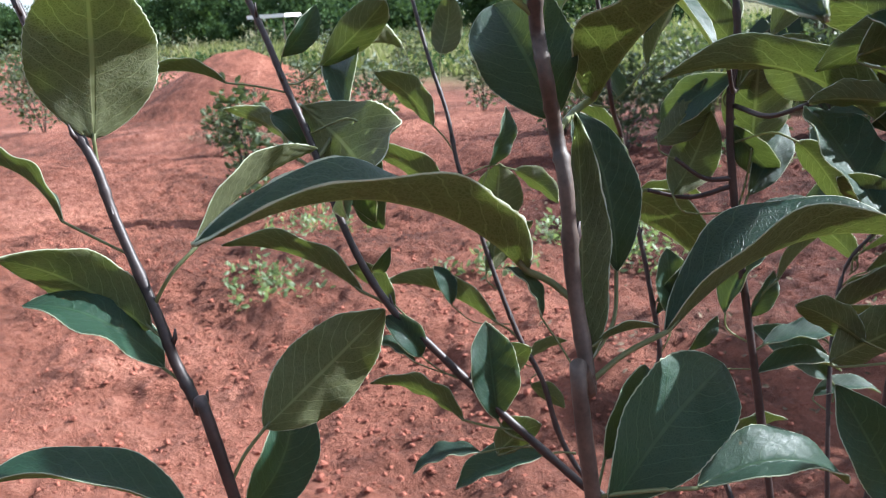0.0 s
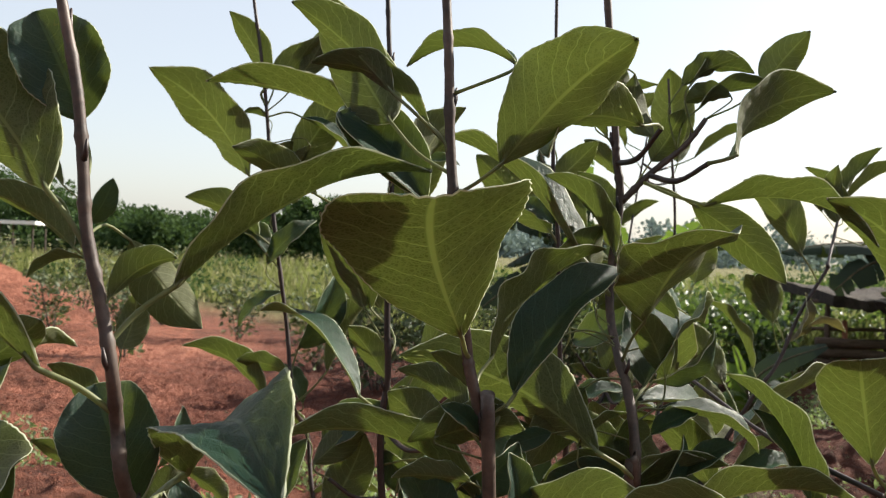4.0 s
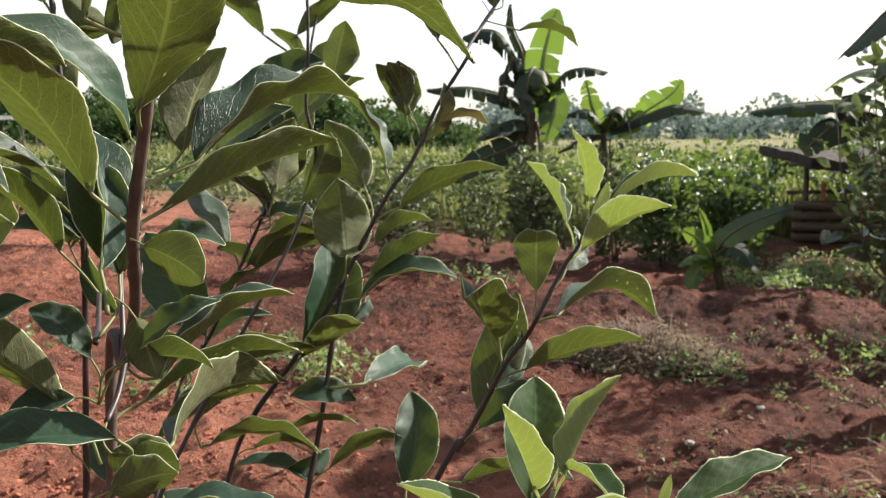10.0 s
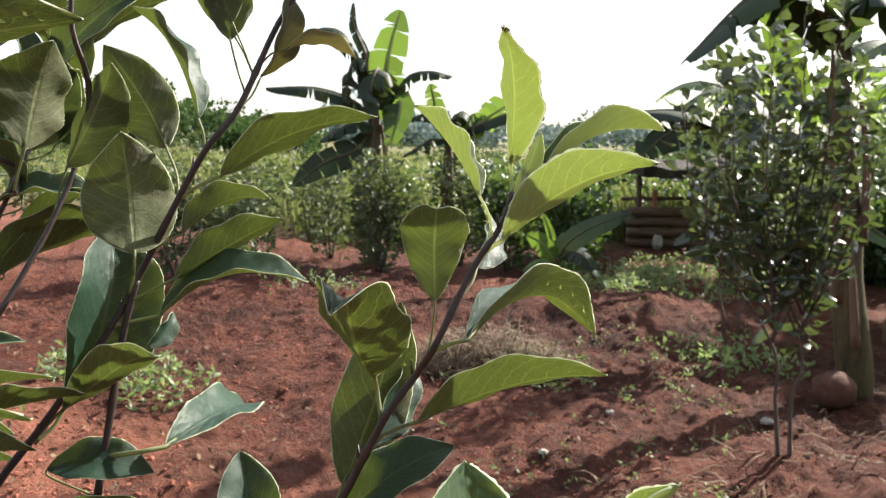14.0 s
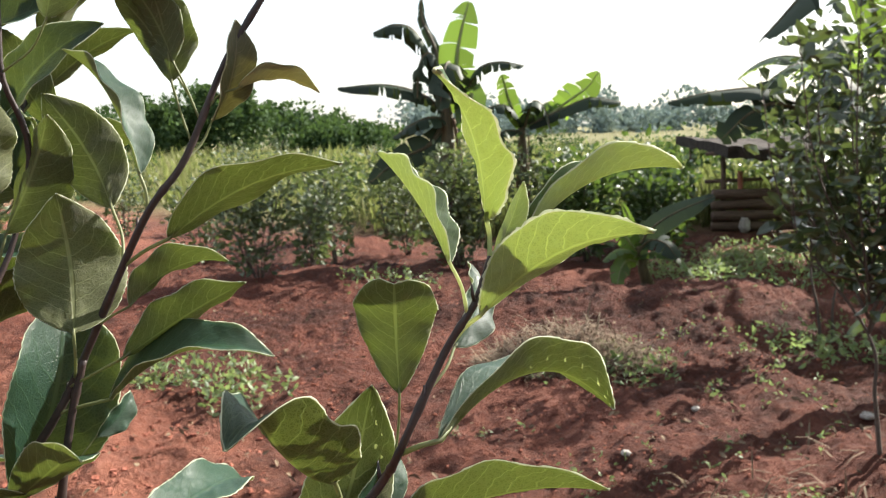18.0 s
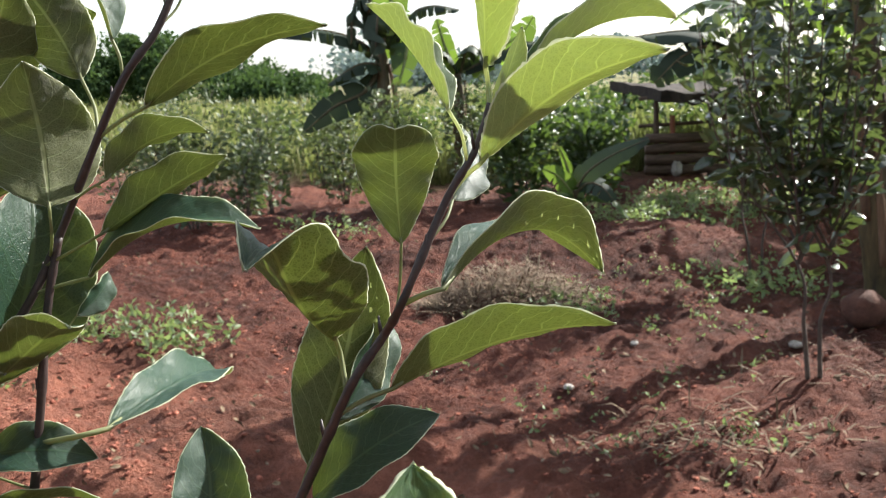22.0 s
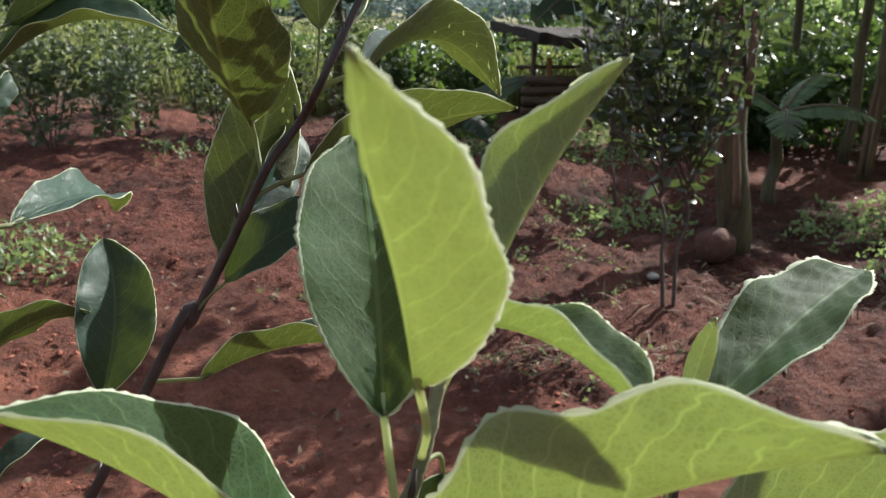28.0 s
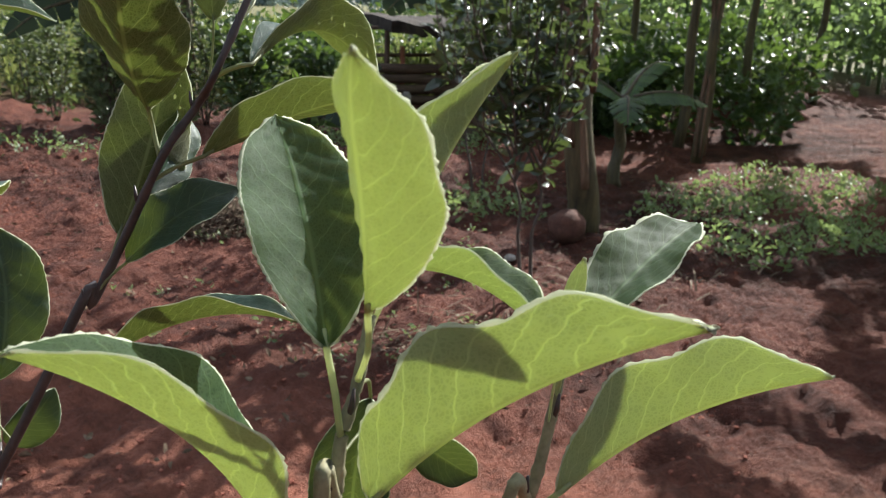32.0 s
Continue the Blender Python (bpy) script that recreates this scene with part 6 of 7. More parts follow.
leaf('B3', (-0.5838, 0.2502, 1.5245), (-0.5710, 0.2525, 1.5532), (-0.5290, 0.2589, 1.6308), (-0.233, 0.971, 0.047), 0.40, 0.05, 0.30)
leaf('B4', (-0.4654, 0.1258, 1.4593), (-0.4734, 0.1251, 1.4871), (-0.4494, 0.1288, 1.5330), (0.786, -0.494, -0.372), 0.45, 0.05, 0.30)
leaf('M1', (-0.3858, -0.0536, 1.3498), (-0.3859, -0.0536, 1.3645), (-0.3204, -0.0745, 1.3982), (-0.059, 0.792, 0.607), 0.36, 0.05, 0.30)
leaf('M2', (-0.3192, 0.0062, 1.3716), (-0.3468, 0.0080, 1.3976), (-0.3245, 0.0112, 1.4161), (-0.595, 0.494, 0.634), 0.40, 0.05, 0.30)
leaf('M1', (-0.3858, -0.0536, 1.3498), (-0.4031, -0.0276, 1.3818), (-0.3755, -0.0256, 1.4038), (0.289, -0.917, -0.274), 0.60, 0.05, 0.30)
leaf('B4', (-0.4660, 0.1261, 1.4959), (-0.4363, 0.0525, 1.5109), (-0.4179, 0.0795, 1.5762), (-0.890, 0.451, 0.063), 0.46, 0.12, 0.40)
leaf('B4', (-0.4663, 0.1269, 1.5320), (-0.4513, 0.1285, 1.5452), (-0.4227, 0.1311, 1.5491), (-0.046, -0.646, 0.762), 0.40, 0.05, 0.30)
leaf('M0', (-0.5092, -0.1568, 1.4571), (-0.4910, -0.1480, 1.4773), (-0.4107, -0.1448, 1.5235), (-0.499, 0.069, 0.864), 0.36, 0.08, 0.40)
leaf('M0', (-0.5081, -0.1517, 1.4340), (-0.5284, -0.1626, 1.4497), (-0.6200, -0.1958, 1.4872), (0.050, 0.684, 0.728), 0.32, 0.14, 0.20)
leaf('M0', (-0.5153, -0.1562, 1.4828), (-0.5310, -0.1574, 1.5070), (-0.5889, -0.1623, 1.5655), (0.093, 0.980, 0.175), 0.50, 0.05, 0.30)
leaf('M0', (-0.5050, -0.1420, 1.3970), (-0.4999, -0.1087, 1.4045), (-0.4336, -0.2261, 1.4396), (-0.437, 0.022, 0.899), 0.30, 0.09, 0.35)
leaf('M0', (-0.5007, -0.1462, 1.3730), (-0.5066, -0.1357, 1.4000), (-0.5300, -0.1255, 1.4389), (0.243, -0.893, 0.379), 0.76, 0.05, 0.30)
leaf('M0', (-0.4912, -0.1603, 1.2913), (-0.4943, -0.1534, 1.3189), (-0.5019, -0.1210, 1.3995), (0.312, 0.892, -0.329), 0.20, 0.05, 0.30)
leaf('M0', (-0.4941, -0.1531, 1.3195), (-0.4892, -0.1216, 1.3440), (-0.5074, -0.1011, 1.4001), (0.489, -0.755, 0.436), 0.35, 0.05, 0.30)
leaf('M0', (-0.4974, -0.1482, 1.3403), (-0.5130, -0.1522, 1.3526), (-0.5542, -0.2623, 1.3982), (0.159, 0.327, 0.932), 0.25, 0.10, 0.50)
leaf('M0', (-0.4933, -0.1543, 1.3143), (-0.4698, -0.1399, 1.3299), (-0.3937, -0.1000, 1.3583), (-0.333, -0.034, 0.942), 0.46, 0.12, 0.60)
leaf('M0', (-0.4878, -0.1605, 1.2527), (-0.4854, -0.1634, 1.2730), (-0.4511, -0.1057, 1.3061), (0.530, -0.635, 0.562), 0.47, 0.05, 0.30)
leaf('M0', (-0.4899, -0.1639, 1.2779), (-0.4576, -0.1502, 1.2790), (-0.4091, -0.1115, 1.2664), (0.262, -0.014, 0.965), 0.41, 0.15, 0.40)
leaf('M1', (-0.3786, -0.0387, 1.1971), (-0.3807, -0.0450, 1.2177), (-0.4102, -0.0409, 1.2718), (0.361, -0.894, 0.264), 0.52, 0.05, 0.30)
leaf('M0', (-0.4878, -0.1605, 1.2527), (-0.4920, -0.1321, 1.2744), (-0.4810, -0.0978, 1.2986), (0.643, -0.569, 0.513), 0.46, 0.05, 0.30)
leaf('M0', (-0.5194, -0.1562, 1.5054), (-0.5320, -0.1370, 1.5327), (-0.5501, -0.1382, 1.5700), (0.478, -0.855, 0.203), 0.80, 0.05, 0.30)
leaf('M0', (-0.5177, -0.1562, 1.4926), (-0.5184, -0.1248, 1.4911), (-0.4955, -0.1132, 1.4595), (-0.644, 0.740, -0.195), 0.50, 0.05, 0.30)
leaf('M0', (-0.4929, -0.1553, 1.3105), (-0.5083, -0.1536, 1.3371), (-0.5195, -0.1532, 1.3541), (0.829, -0.105, 0.549), 0.40, 0.05, 0.30)
leaf('B4', (-0.4470, 0.1225, 1.2049), (-0.4422, 0.1253, 1.2212), (-0.3855, 0.1486, 1.2208), (0.050, -0.107, 0.993), 0.40, 0.05, 0.30)
leaf('B4', (-0.4447, 0.1223, 1.1878), (-0.4448, 0.1227, 1.2026), (-0.3945, 0.1435, 1.2027), (0.096, -0.236, 0.967), 0.40, 0.05, 0.30)
leaf('B4', (-0.4402, 0.1219, 1.1537), (-0.4605, 0.1154, 1.1601), (-0.4266, 0.1321, 1.1691), (-0.489, 0.755, 0.436), 0.40, 0.05, 0.30)
leaf('B7', (-0.3488, 0.2523, 1.1664), (-0.3578, 0.2470, 1.1846), (-0.3900, 0.2416, 1.2108), (0.393, 0.678, 0.621), 0.60, 0.05, 0.30)
leaf('S2c', (-0.3791, 0.4287, 1.0321), (-0.3965, 0.4279, 1.0501), (-0.3343, 0.4539, 1.0513), (0.069, -0.208, 0.976), 0.40, 0.05, 0.30)
leaf('B3', (-0.4789, 0.2395, 1.0469), (-0.4787, 0.2440, 1.0545), (-0.4192, 0.2782, 1.0865), (-0.353, -0.233, 0.906), 0.40, 0.05, 0.30)
leaf('B3', (-0.5250, 0.2740, 1.1459), (-0.5168, 0.2861, 1.1751), (-0.5238, 0.3004, 1.2319), (0.450, -0.852, 0.268), 0.60, 0.05, 0.30)
leaf('B4', (-0.4470, 0.1225, 1.2049), (-0.4855, 0.1073, 1.2207), (-0.4697, 0.1197, 1.2403), (0.528, -0.843, 0.109), 0.40, 0.05, 0.30)
leaf('M0', (-0.4936, -0.1539, 1.3161), (-0.4904, -0.1488, 1.3286), (-0.4722, -0.1403, 1.3319), (-0.400, 0.581, 0.709), 0.35, 0.05, 0.30)
leaf('B4', (-0.4492, 0.1227, 1.2220), (-0.4495, 0.1240, 1.2403), (-0.4375, 0.1370, 1.2669), (0.511, -0.841, 0.179), 0.50, 0.05, 0.30)
leaf('B4', (-0.4627, 0.1239, 1.3244), (-0.5247, 0.1116, 1.3201), (-0.4737, 0.1943, 1.2516), (-0.300, 0.712, 0.635), 0.27, 0.05, 0.20)
leaf('B4', (-0.4605, 0.1237, 1.3074), (-0.4971, 0.1087, 1.3213), (-0.4774, 0.1309, 1.3680), (-0.143, 0.916, -0.375), 0.52, 0.05, 0.15)
leaf('B4', (-0.4627, 0.1240, 1.3289), (-0.5057, 0.1083, 1.3526), (-0.4803, 0.1294, 1.3879), (-0.048, 0.872, -0.486), 0.50, 0.05, 0.30)
leaf('B4', (-0.4605, 0.1237, 1.3074), (-0.4532, 0.1280, 1.3458), (-0.4503, 0.1238, 1.4027), (0.016, 0.997, 0.072), 0.80, 0.05, 0.30)
leaf('B4', (-0.4582, 0.1235, 1.2903), (-0.4538, 0.1258, 1.3183), (-0.4330, 0.1679, 1.3553), (0.619, -0.668, 0.413), 0.38, 0.05, 0.30)
leaf('B4', (-0.4627, 0.1243, 1.3511), (-0.4277, 0.1168, 1.3526), (-0.3978, 0.1380, 1.3073), (0.025, 0.899, 0.438), 0.39, 0.05, 0.30)
leaf('S2c', (-0.3529, 0.4772, 1.1958), (-0.3473, 0.4798, 1.2164), (-0.4086, 0.4853, 1.3189), (0.304, -0.924, 0.231), 0.50, 0.05, 0.30)
leaf('B4', (-0.4663, 0.1269, 1.5320), (-0.4560, 0.1282, 1.5492), (-0.5860, 0.1158, 1.6010), (0.324, 0.320, 0.890), 0.30, 0.08, 0.35)
leaf('B4', (-0.4640, 0.1254, 1.4261), (-0.4803, 0.1242, 1.4521), (-0.5105, 0.1219, 1.5015), (0.066, 0.994, 0.087), 0.48, 0.05, 0.30)
leaf('B4', (-0.4627, 0.1248, 1.3822), (-0.4688, 0.0637, 1.4057), (-0.5387, 0.1011, 1.4540), (0.546, -0.058, 0.836), 0.32, 0.05, 0.35)
leaf('B4', (-0.4627, 0.1246, 1.3644), (-0.4678, 0.1243, 1.3822), (-0.4223, 0.1293, 1.4024), (-0.237, 0.922, 0.306), 0.55, 0.05, 0.30)
leaf('B4', (-0.4627, 0.1248, 1.3822), (-0.4446, 0.1272, 1.4125), (-0.4215, 0.1304, 1.4692), (0.129, 0.986, -0.109), 0.40, 0.05, 0.30)
leaf('B4', (-0.4655, 0.1258, 1.4618), (-0.4678, 0.1260, 1.4856), (-0.4386, 0.1598, 1.5291), (0.806, -0.586, -0.086), 0.34, 0.05, 0.30)
leaf('B4', (-0.4661, 0.1266, 1.5145), (-0.4646, 0.1271, 1.5371), (-0.4364, 0.1607, 1.5679), (-0.850, 0.393, 0.350), 0.31, 0.05, 0.30)
leaf('B4', (-0.4634, 0.1253, 1.4175), (-0.4663, 0.1455, 1.4399), (-0.5133, 0.1715, 1.4792), (0.687, 0.580, 0.437), 0.36, 0.05, 0.30)
leaf('B4', (-0.4627, 0.1250, 1.3911), (-0.4637, 0.1249, 1.3904), (-0.5099, 0.1397, 1.3544), (-0.512, -0.793, 0.331), 0.45, 0.05, 0.30)
leaf('B4', (-0.4627, 0.1245, 1.3600), (-0.4643, 0.1243, 1.3611), (-0.4369, 0.1467, 1.3270), (0.232, -0.888, -0.396), 0.42, 0.05, 0.30)
leaf('B3', (-0.5603, 0.2500, 1.3614), (-0.5342, 0.2531, 1.3899), (-0.5006, 0.2576, 1.4554), (-0.751, 0.562, 0.347), 0.40, 0.05, 0.30)
leaf('B3', (-0.5918, 0.2505, 1.5935), (-0.5612, 0.2536, 1.5945), (-0.5138, 0.2577, 1.5508), (0.662, -0.295, 0.689), 0.36, 0.10, 0.30)
leaf('B3', (-0.5893, 0.2504, 1.5719), (-0.5557, 0.2538, 1.5719), (-0.5725, 0.2516, 1.5392), (-0.641, 0.714, 0.280), 0.50, 0.05, 0.30)
leaf('B3', (-0.5923, 0.2505, 1.5978), (-0.5671, 0.2535, 1.6263), (-0.5462, 0.2563, 1.6683), (-0.137, 0.991, 0.002), 0.45, 0.05, 0.30)
leaf('B3', (-0.5838, 0.2502, 1.5245), (-0.6037, 0.2485, 1.5461), (-0.6847, 0.2416, 1.6314), (0.391, 0.810, 0.437), 0.46, 0.05, 0.15)
leaf('B3', (-0.5606, 0.2566, 1.3578), (-0.5832, 0.2477, 1.3650), (-0.6478, 0.2418, 1.4090), (0.295, 0.789, 0.540), 0.40, 0.05, 0.30)
leaf('M0', (-0.5086, -0.1569, 1.4549), (-0.5098, -0.1558, 1.4724), (-0.4884, -0.1533, 1.4869), (-0.472, 0.657, 0.588), 0.50, 0.05, 0.30)
leaf('B3', (-0.5768, 0.2502, 1.4777), (-0.5934, 0.2488, 1.4972), (-0.6538, 0.2431, 1.5267), (0.177, 0.834, 0.523), 0.45, 0.05, 0.30)
leaf('B3', (-0.5738, 0.2502, 1.4585), (-0.5835, 0.2495, 1.4793), (-0.6414, 0.2641, 1.5049), (0.298, -0.365, 0.882), 0.45, 0.05, 0.30)
leaf('B3', (-0.5730, 0.2502, 1.4538), (-0.5733, 0.2501, 1.4523), (-0.6084, 0.2461, 1.4234), (-0.471, -0.590, 0.656), 0.40, 0.05, 0.30)
leaf('B3', (-0.5624, 0.2500, 1.3782), (-0.5577, 0.2510, 1.4072), (-0.5285, 0.2549, 1.4679), (0.581, -0.781, -0.229), 0.45, 0.05, 0.30)
leaf('B3', (-0.5616, 0.2500, 1.3715), (-0.5660, 0.2498, 1.3886), (-0.6072, 0.2457, 1.3960), (0.002, 0.871, 0.491), 0.45, 0.05, 0.30)
leaf('B3', (-0.5632, 0.3119, 1.3247), (-0.5632, 0.3107, 1.3200), (-0.5903, 0.3070, 1.2591), (-0.354, -0.911, 0.213), 0.50, 0.05, 0.30)
leaf('B3', (-0.5927, 0.2505, 1.6007), (-0.5900, 0.2512, 1.6299), (-0.6240, 0.2486, 1.6788), (0.306, 0.915, 0.262), 0.42, 0.05, 0.30)
leaf('B3', (-0.5898, 0.2504, 1.5763), (-0.5907, 0.2506, 1.5933), (-0.6113, 0.2485, 1.5970), (0.091, 0.566, 0.820), 0.50, 0.05, 0.30)
leaf('B3', (-0.5798, 0.2502, 1.4968), (-0.5828, 0.2502, 1.5159), (-0.5363, 0.2554, 1.5453), (-0.528, 0.348, 0.774), 0.36, 0.05, 0.30)
leaf('B3', (-0.5612, 0.2664, 1.3524), (-0.5537, 0.2568, 1.3620), (-0.5714, 0.2587, 1.3928), (0.664, -0.618, 0.420), 0.50, 0.05, 0.30)
leaf('B3', (-0.5521, 0.2996, 1.2684), (-0.5547, 0.3007, 1.2757), (-0.4989, 0.3240, 1.2765), (-0.273, 0.626, 0.731), 0.40, 0.05, 0.30)
leaf('B3', (-0.5586, 0.3064, 1.3000), (-0.5635, 0.3112, 1.3225), (-0.6050, 0.3032, 1.3531), (0.349, 0.675, 0.650), 0.40, 0.05, 0.30)
leaf('B3', (-0.5280, 0.2775, 1.1616), (-0.5303, 0.2811, 1.1769), (-0.4955, 0.3017, 1.1977), (-0.287, -0.394, 0.873), 0.40, 0.05, 0.30)
leaf('B2', (-0.6384, 0.1545, 1.2777), (-0.6565, 0.1533, 1.2988), (-0.7167, 0.1432, 1.3478), (0.194, 0.886, 0.421), 0.38, 0.05, 0.20)
leaf('B2', (-0.6585, 0.1636, 1.3356), (-0.6744, 0.1638, 1.3581), (-0.7158, 0.1588, 1.3984), (0.170, 0.941, 0.292), 0.46, 0.05, 0.30)
leaf('B2', (-0.6301, 0.1509, 1.2545), (-0.6289, 0.1603, 1.2842), (-0.6281, 0.1738, 1.3279), (-0.277, 0.920, -0.278), 0.82, 0.05, 0.30)
leaf('B2', (-0.6536, 0.1610, 1.3202), (-0.6175, 0.1768, 1.3232), (-0.5864, 0.1822, 1.2984), (0.018, 0.972, 0.234), 0.50, 0.05, 0.30)
leaf('B2', (-0.6453, 0.1574, 1.2970), (-0.6353, 0.1704, 1.3264), (-0.6248, 0.1871, 1.3675), (0.850, -0.527, -0.003), 0.42, 0.05, 0.30)
leaf('B2', (-0.6066, 0.1438, 1.1986), (-0.6252, 0.1415, 1.2162), (-0.7026, 0.1206, 1.2533), (0.075, 0.794, 0.603), 0.34, 0.10, 0.30)
leaf('B1', (-0.5586, -0.0243, 1.2222), (-0.5868, -0.0337, 1.2295), (-0.6322, -0.0453, 1.2532), (0.028, 0.876, 0.482), 0.36, 0.10, 0.30)
leaf('B1', (-0.5733, -0.0261, 1.2363), (-0.5790, -0.0270, 1.2410), (-0.5559, -0.0104, 1.2647), (-0.593, 0.805, 0.012), 0.60, 0.05, 0.30)
leaf('B1', (-0.5513, -0.0234, 1.2152), (-0.5701, -0.0272, 1.2284), (-0.5778, -0.0154, 1.2782), (0.629, -0.729, 0.270), 0.55, 0.05, 0.30)
leaf('B2', (-0.5675, 0.1363, 1.1197), (-0.5902, 0.1269, 1.1199), (-0.6490, 0.0971, 1.1015), (-0.081, -0.401, 0.912), 0.45, 0.10, 0.30)
leaf('B1', (-0.5489, -0.0231, 1.2128), (-0.5778, -0.0352, 1.2123), (-0.6107, -0.0509, 1.2053), (-0.165, -0.088, 0.982), 0.45, 0.10, 0.30)
leaf('B1', (-0.5513, -0.0234, 1.2152), (-0.5694, -0.0321, 1.2111), (-0.5486, -0.0194, 1.2246), (-0.512, 0.859, -0.017), 0.70, 0.05, 0.30)
leaf('B1', (-0.5867, -0.0275, 1.2499), (-0.6117, -0.0347, 1.2604), (-0.6330, -0.0396, 1.2733), (0.510, 0.041, 0.859), 0.50, 0.05, 0.30)
leaf('B1', (-0.5850, -0.0274, 1.2482), (-0.6090, -0.0328, 1.2631), (-0.6280, -0.0342, 1.2845), (0.617, -0.602, 0.507), 0.60, 0.05, 0.30)
leaf('B2', (-0.6712, 0.1716, 1.3799), (-0.6720, 0.1799, 1.4085), (-0.6680, 0.1940, 1.4501), (-0.319, 0.906, -0.278), 0.60, 0.05, 0.30)
leaf('B2', (-0.6973, 0.1859, 1.4632), (-0.7174, 0.1887, 1.4827), (-0.7955, 0.1815, 1.5271), (0.188, 0.861, 0.472), 0.42, 0.05, 0.30)
leaf('B2', (-0.7107, 0.1946, 1.5104), (-0.7323, 0.1967, 1.5296), (-0.7765, 0.1927, 1.5597), (0.282, 0.805, 0.522), 0.40, 0.05, 0.30)
leaf('B2', (-0.6987, 0.1869, 1.4683), (-0.7076, 0.1876, 1.4747), (-0.7513, 0.1829, 1.4601), (-0.329, 0.389, 0.861), 0.36, 0.15, 0.30)
leaf('B2', (-0.7016, 0.1887, 1.4786), (-0.7091, 0.1932, 1.5002), (-0.6915, 0.1956, 1.5352), (0.640, -0.718, -0.275), 0.50, 0.05, 0.30)
leaf('B2', (-0.5969, 0.1428, 1.1818), (-0.6047, 0.1411, 1.1869), (-0.5783, 0.1563, 1.2011), (-0.603, 0.711, 0.361), 0.40, 0.05, 0.30)
leaf('B2', (-0.5952, 0.1426, 1.1788), (-0.6001, 0.1381, 1.1707), (-0.5763, 0.1427, 1.1532), (-0.123, 0.988, 0.091), 0.50, 0.05, 0.30)
leaf('B2', (-0.6137, 0.1455, 1.2140), (-0.6566, 0.1327, 1.2303), (-0.6693, 0.1361, 1.2590), (0.746, -0.536, 0.395), 0.50, 0.05, 0.30)
leaf('B2', (-0.6237, 0.1485, 1.2377), (-0.6344, 0.1486, 1.2527), (-0.6051, 0.1709, 1.2865), (-0.727, 0.658, 0.197), 0.50, 0.05, 0.30)
leaf('B1', (-0.6798, -0.0205, 1.4012), (-0.7109, -0.0310, 1.4090), (-0.7520, -0.0459, 1.4161), (-0.027, 0.490, 0.871), 0.36, 0.12, 0.30)
leaf('B1', (-0.6759, -0.0216, 1.3923), (-0.6834, -0.0020, 1.3918), (-0.6126, -0.0839, 1.3625), (0.529, 0.652, -0.544), 0.50, 0.05, 0.20)
leaf('B1', (-0.6701, -0.0232, 1.3790), (-0.6390, -0.0157, 1.3812), (-0.6361, -0.0220, 1.3325), (-0.053, -0.991, 0.125), 0.40, 0.05, 0.30)
leaf('B1', (-0.6645, -0.0248, 1.3661), (-0.6590, 0.0011, 1.3848), (-0.6812, 0.1311, 1.4179), (-0.272, -0.280, 0.921), 0.22, 0.05, 0.55)
leaf('B1', (-0.6817, -0.0200, 1.4056), (-0.6880, 0.0288, 1.4110), (-0.6367, 0.0188, 1.4470), (-0.128, 0.893, 0.431), 0.36, 0.05, 0.30)
leaf('B1', (-0.6609, -0.0259, 1.3575), (-0.6863, -0.0169, 1.3690), (-0.7664, 0.0408, 1.3870), (0.602, 0.755, 0.260), 0.16, 0.05, 0.30)
leaf('B1', (-0.6585, -0.0266, 1.3517), (-0.6796, -0.0077, 1.3689), (-0.6993, -0.0096, 1.3897), (0.574, -0.661, 0.484), 0.60, 0.05, 0.30)
leaf('B1', (-0.6190, -0.0312, 1.2823), (-0.6391, -0.0347, 1.2981), (-0.7085, -0.0546, 1.3272), (0.103, 0.688, 0.719), 0.32, 0.10, 0.30)
leaf('B1', (-0.6062, -0.0297, 1.2696), (-0.6352, -0.0048, 1.2800), (-0.6645, 0.0004, 1.3003), (0.291, 0.940, 0.180), 0.48, 0.05, 0.30)
leaf('B1', (-0.6298, -0.0315, 1.2958), (-0.6434, -0.0128, 1.3021), (-0.6267, -0.0234, 1.3188), (0.116, -0.783, -0.611), 0.30, 0.05, 0.30)
leaf('B1', (-0.6791, -0.0207, 1.3997), (-0.6837, -0.0165, 1.4201), (-0.6682, -0.0026, 1.4449), (0.828, -0.510, -0.234), 0.50, 0.05, 0.30)
leaf('L0', (-0.6821, -0.1422, 1.3243), (-0.6672, -0.1301, 1.3471), (-0.6457, -0.0591, 1.3794), (-0.810, -0.022, 0.586), 0.30, 0.05, 0.40)
leaf('L0', (-0.6488, -0.1513, 1.2482), (-0.6361, -0.1391, 1.2713), (-0.5951, -0.0982, 1.3134), (-0.520, 0.808, -0.277), 0.48, 0.05, 0.20)
leaf('L0', (-0.6404, -0.1465, 1.1837), (-0.6615, -0.1251, 1.2178), (-0.6493, -0.0948, 1.2645), (0.757, -0.620, 0.205), 0.56, 0.05, 0.30)
leaf('L0', (-0.6696, -0.1458, 1.2950), (-0.6827, -0.1450, 1.3156), (-0.7268, -0.1740, 1.3546), (-0.350, 0.897, 0.270), 0.50, 0.15, 0.20)
leaf('L0', (-0.6613, -0.1474, 1.2782), (-0.6770, -0.1476, 1.2990), (-0.7250, -0.1685, 1.3330), (0.582, -0.014, 0.813), 0.50, 0.10, 0.30)
leaf('L0', (-0.7024, -0.1366, 1.3705), (-0.7089, -0.1321, 1.3945), (-0.6922, -0.1383, 1.4631), (-0.654, 0.722, 0.224), 0.74, 0.05, 0.15)
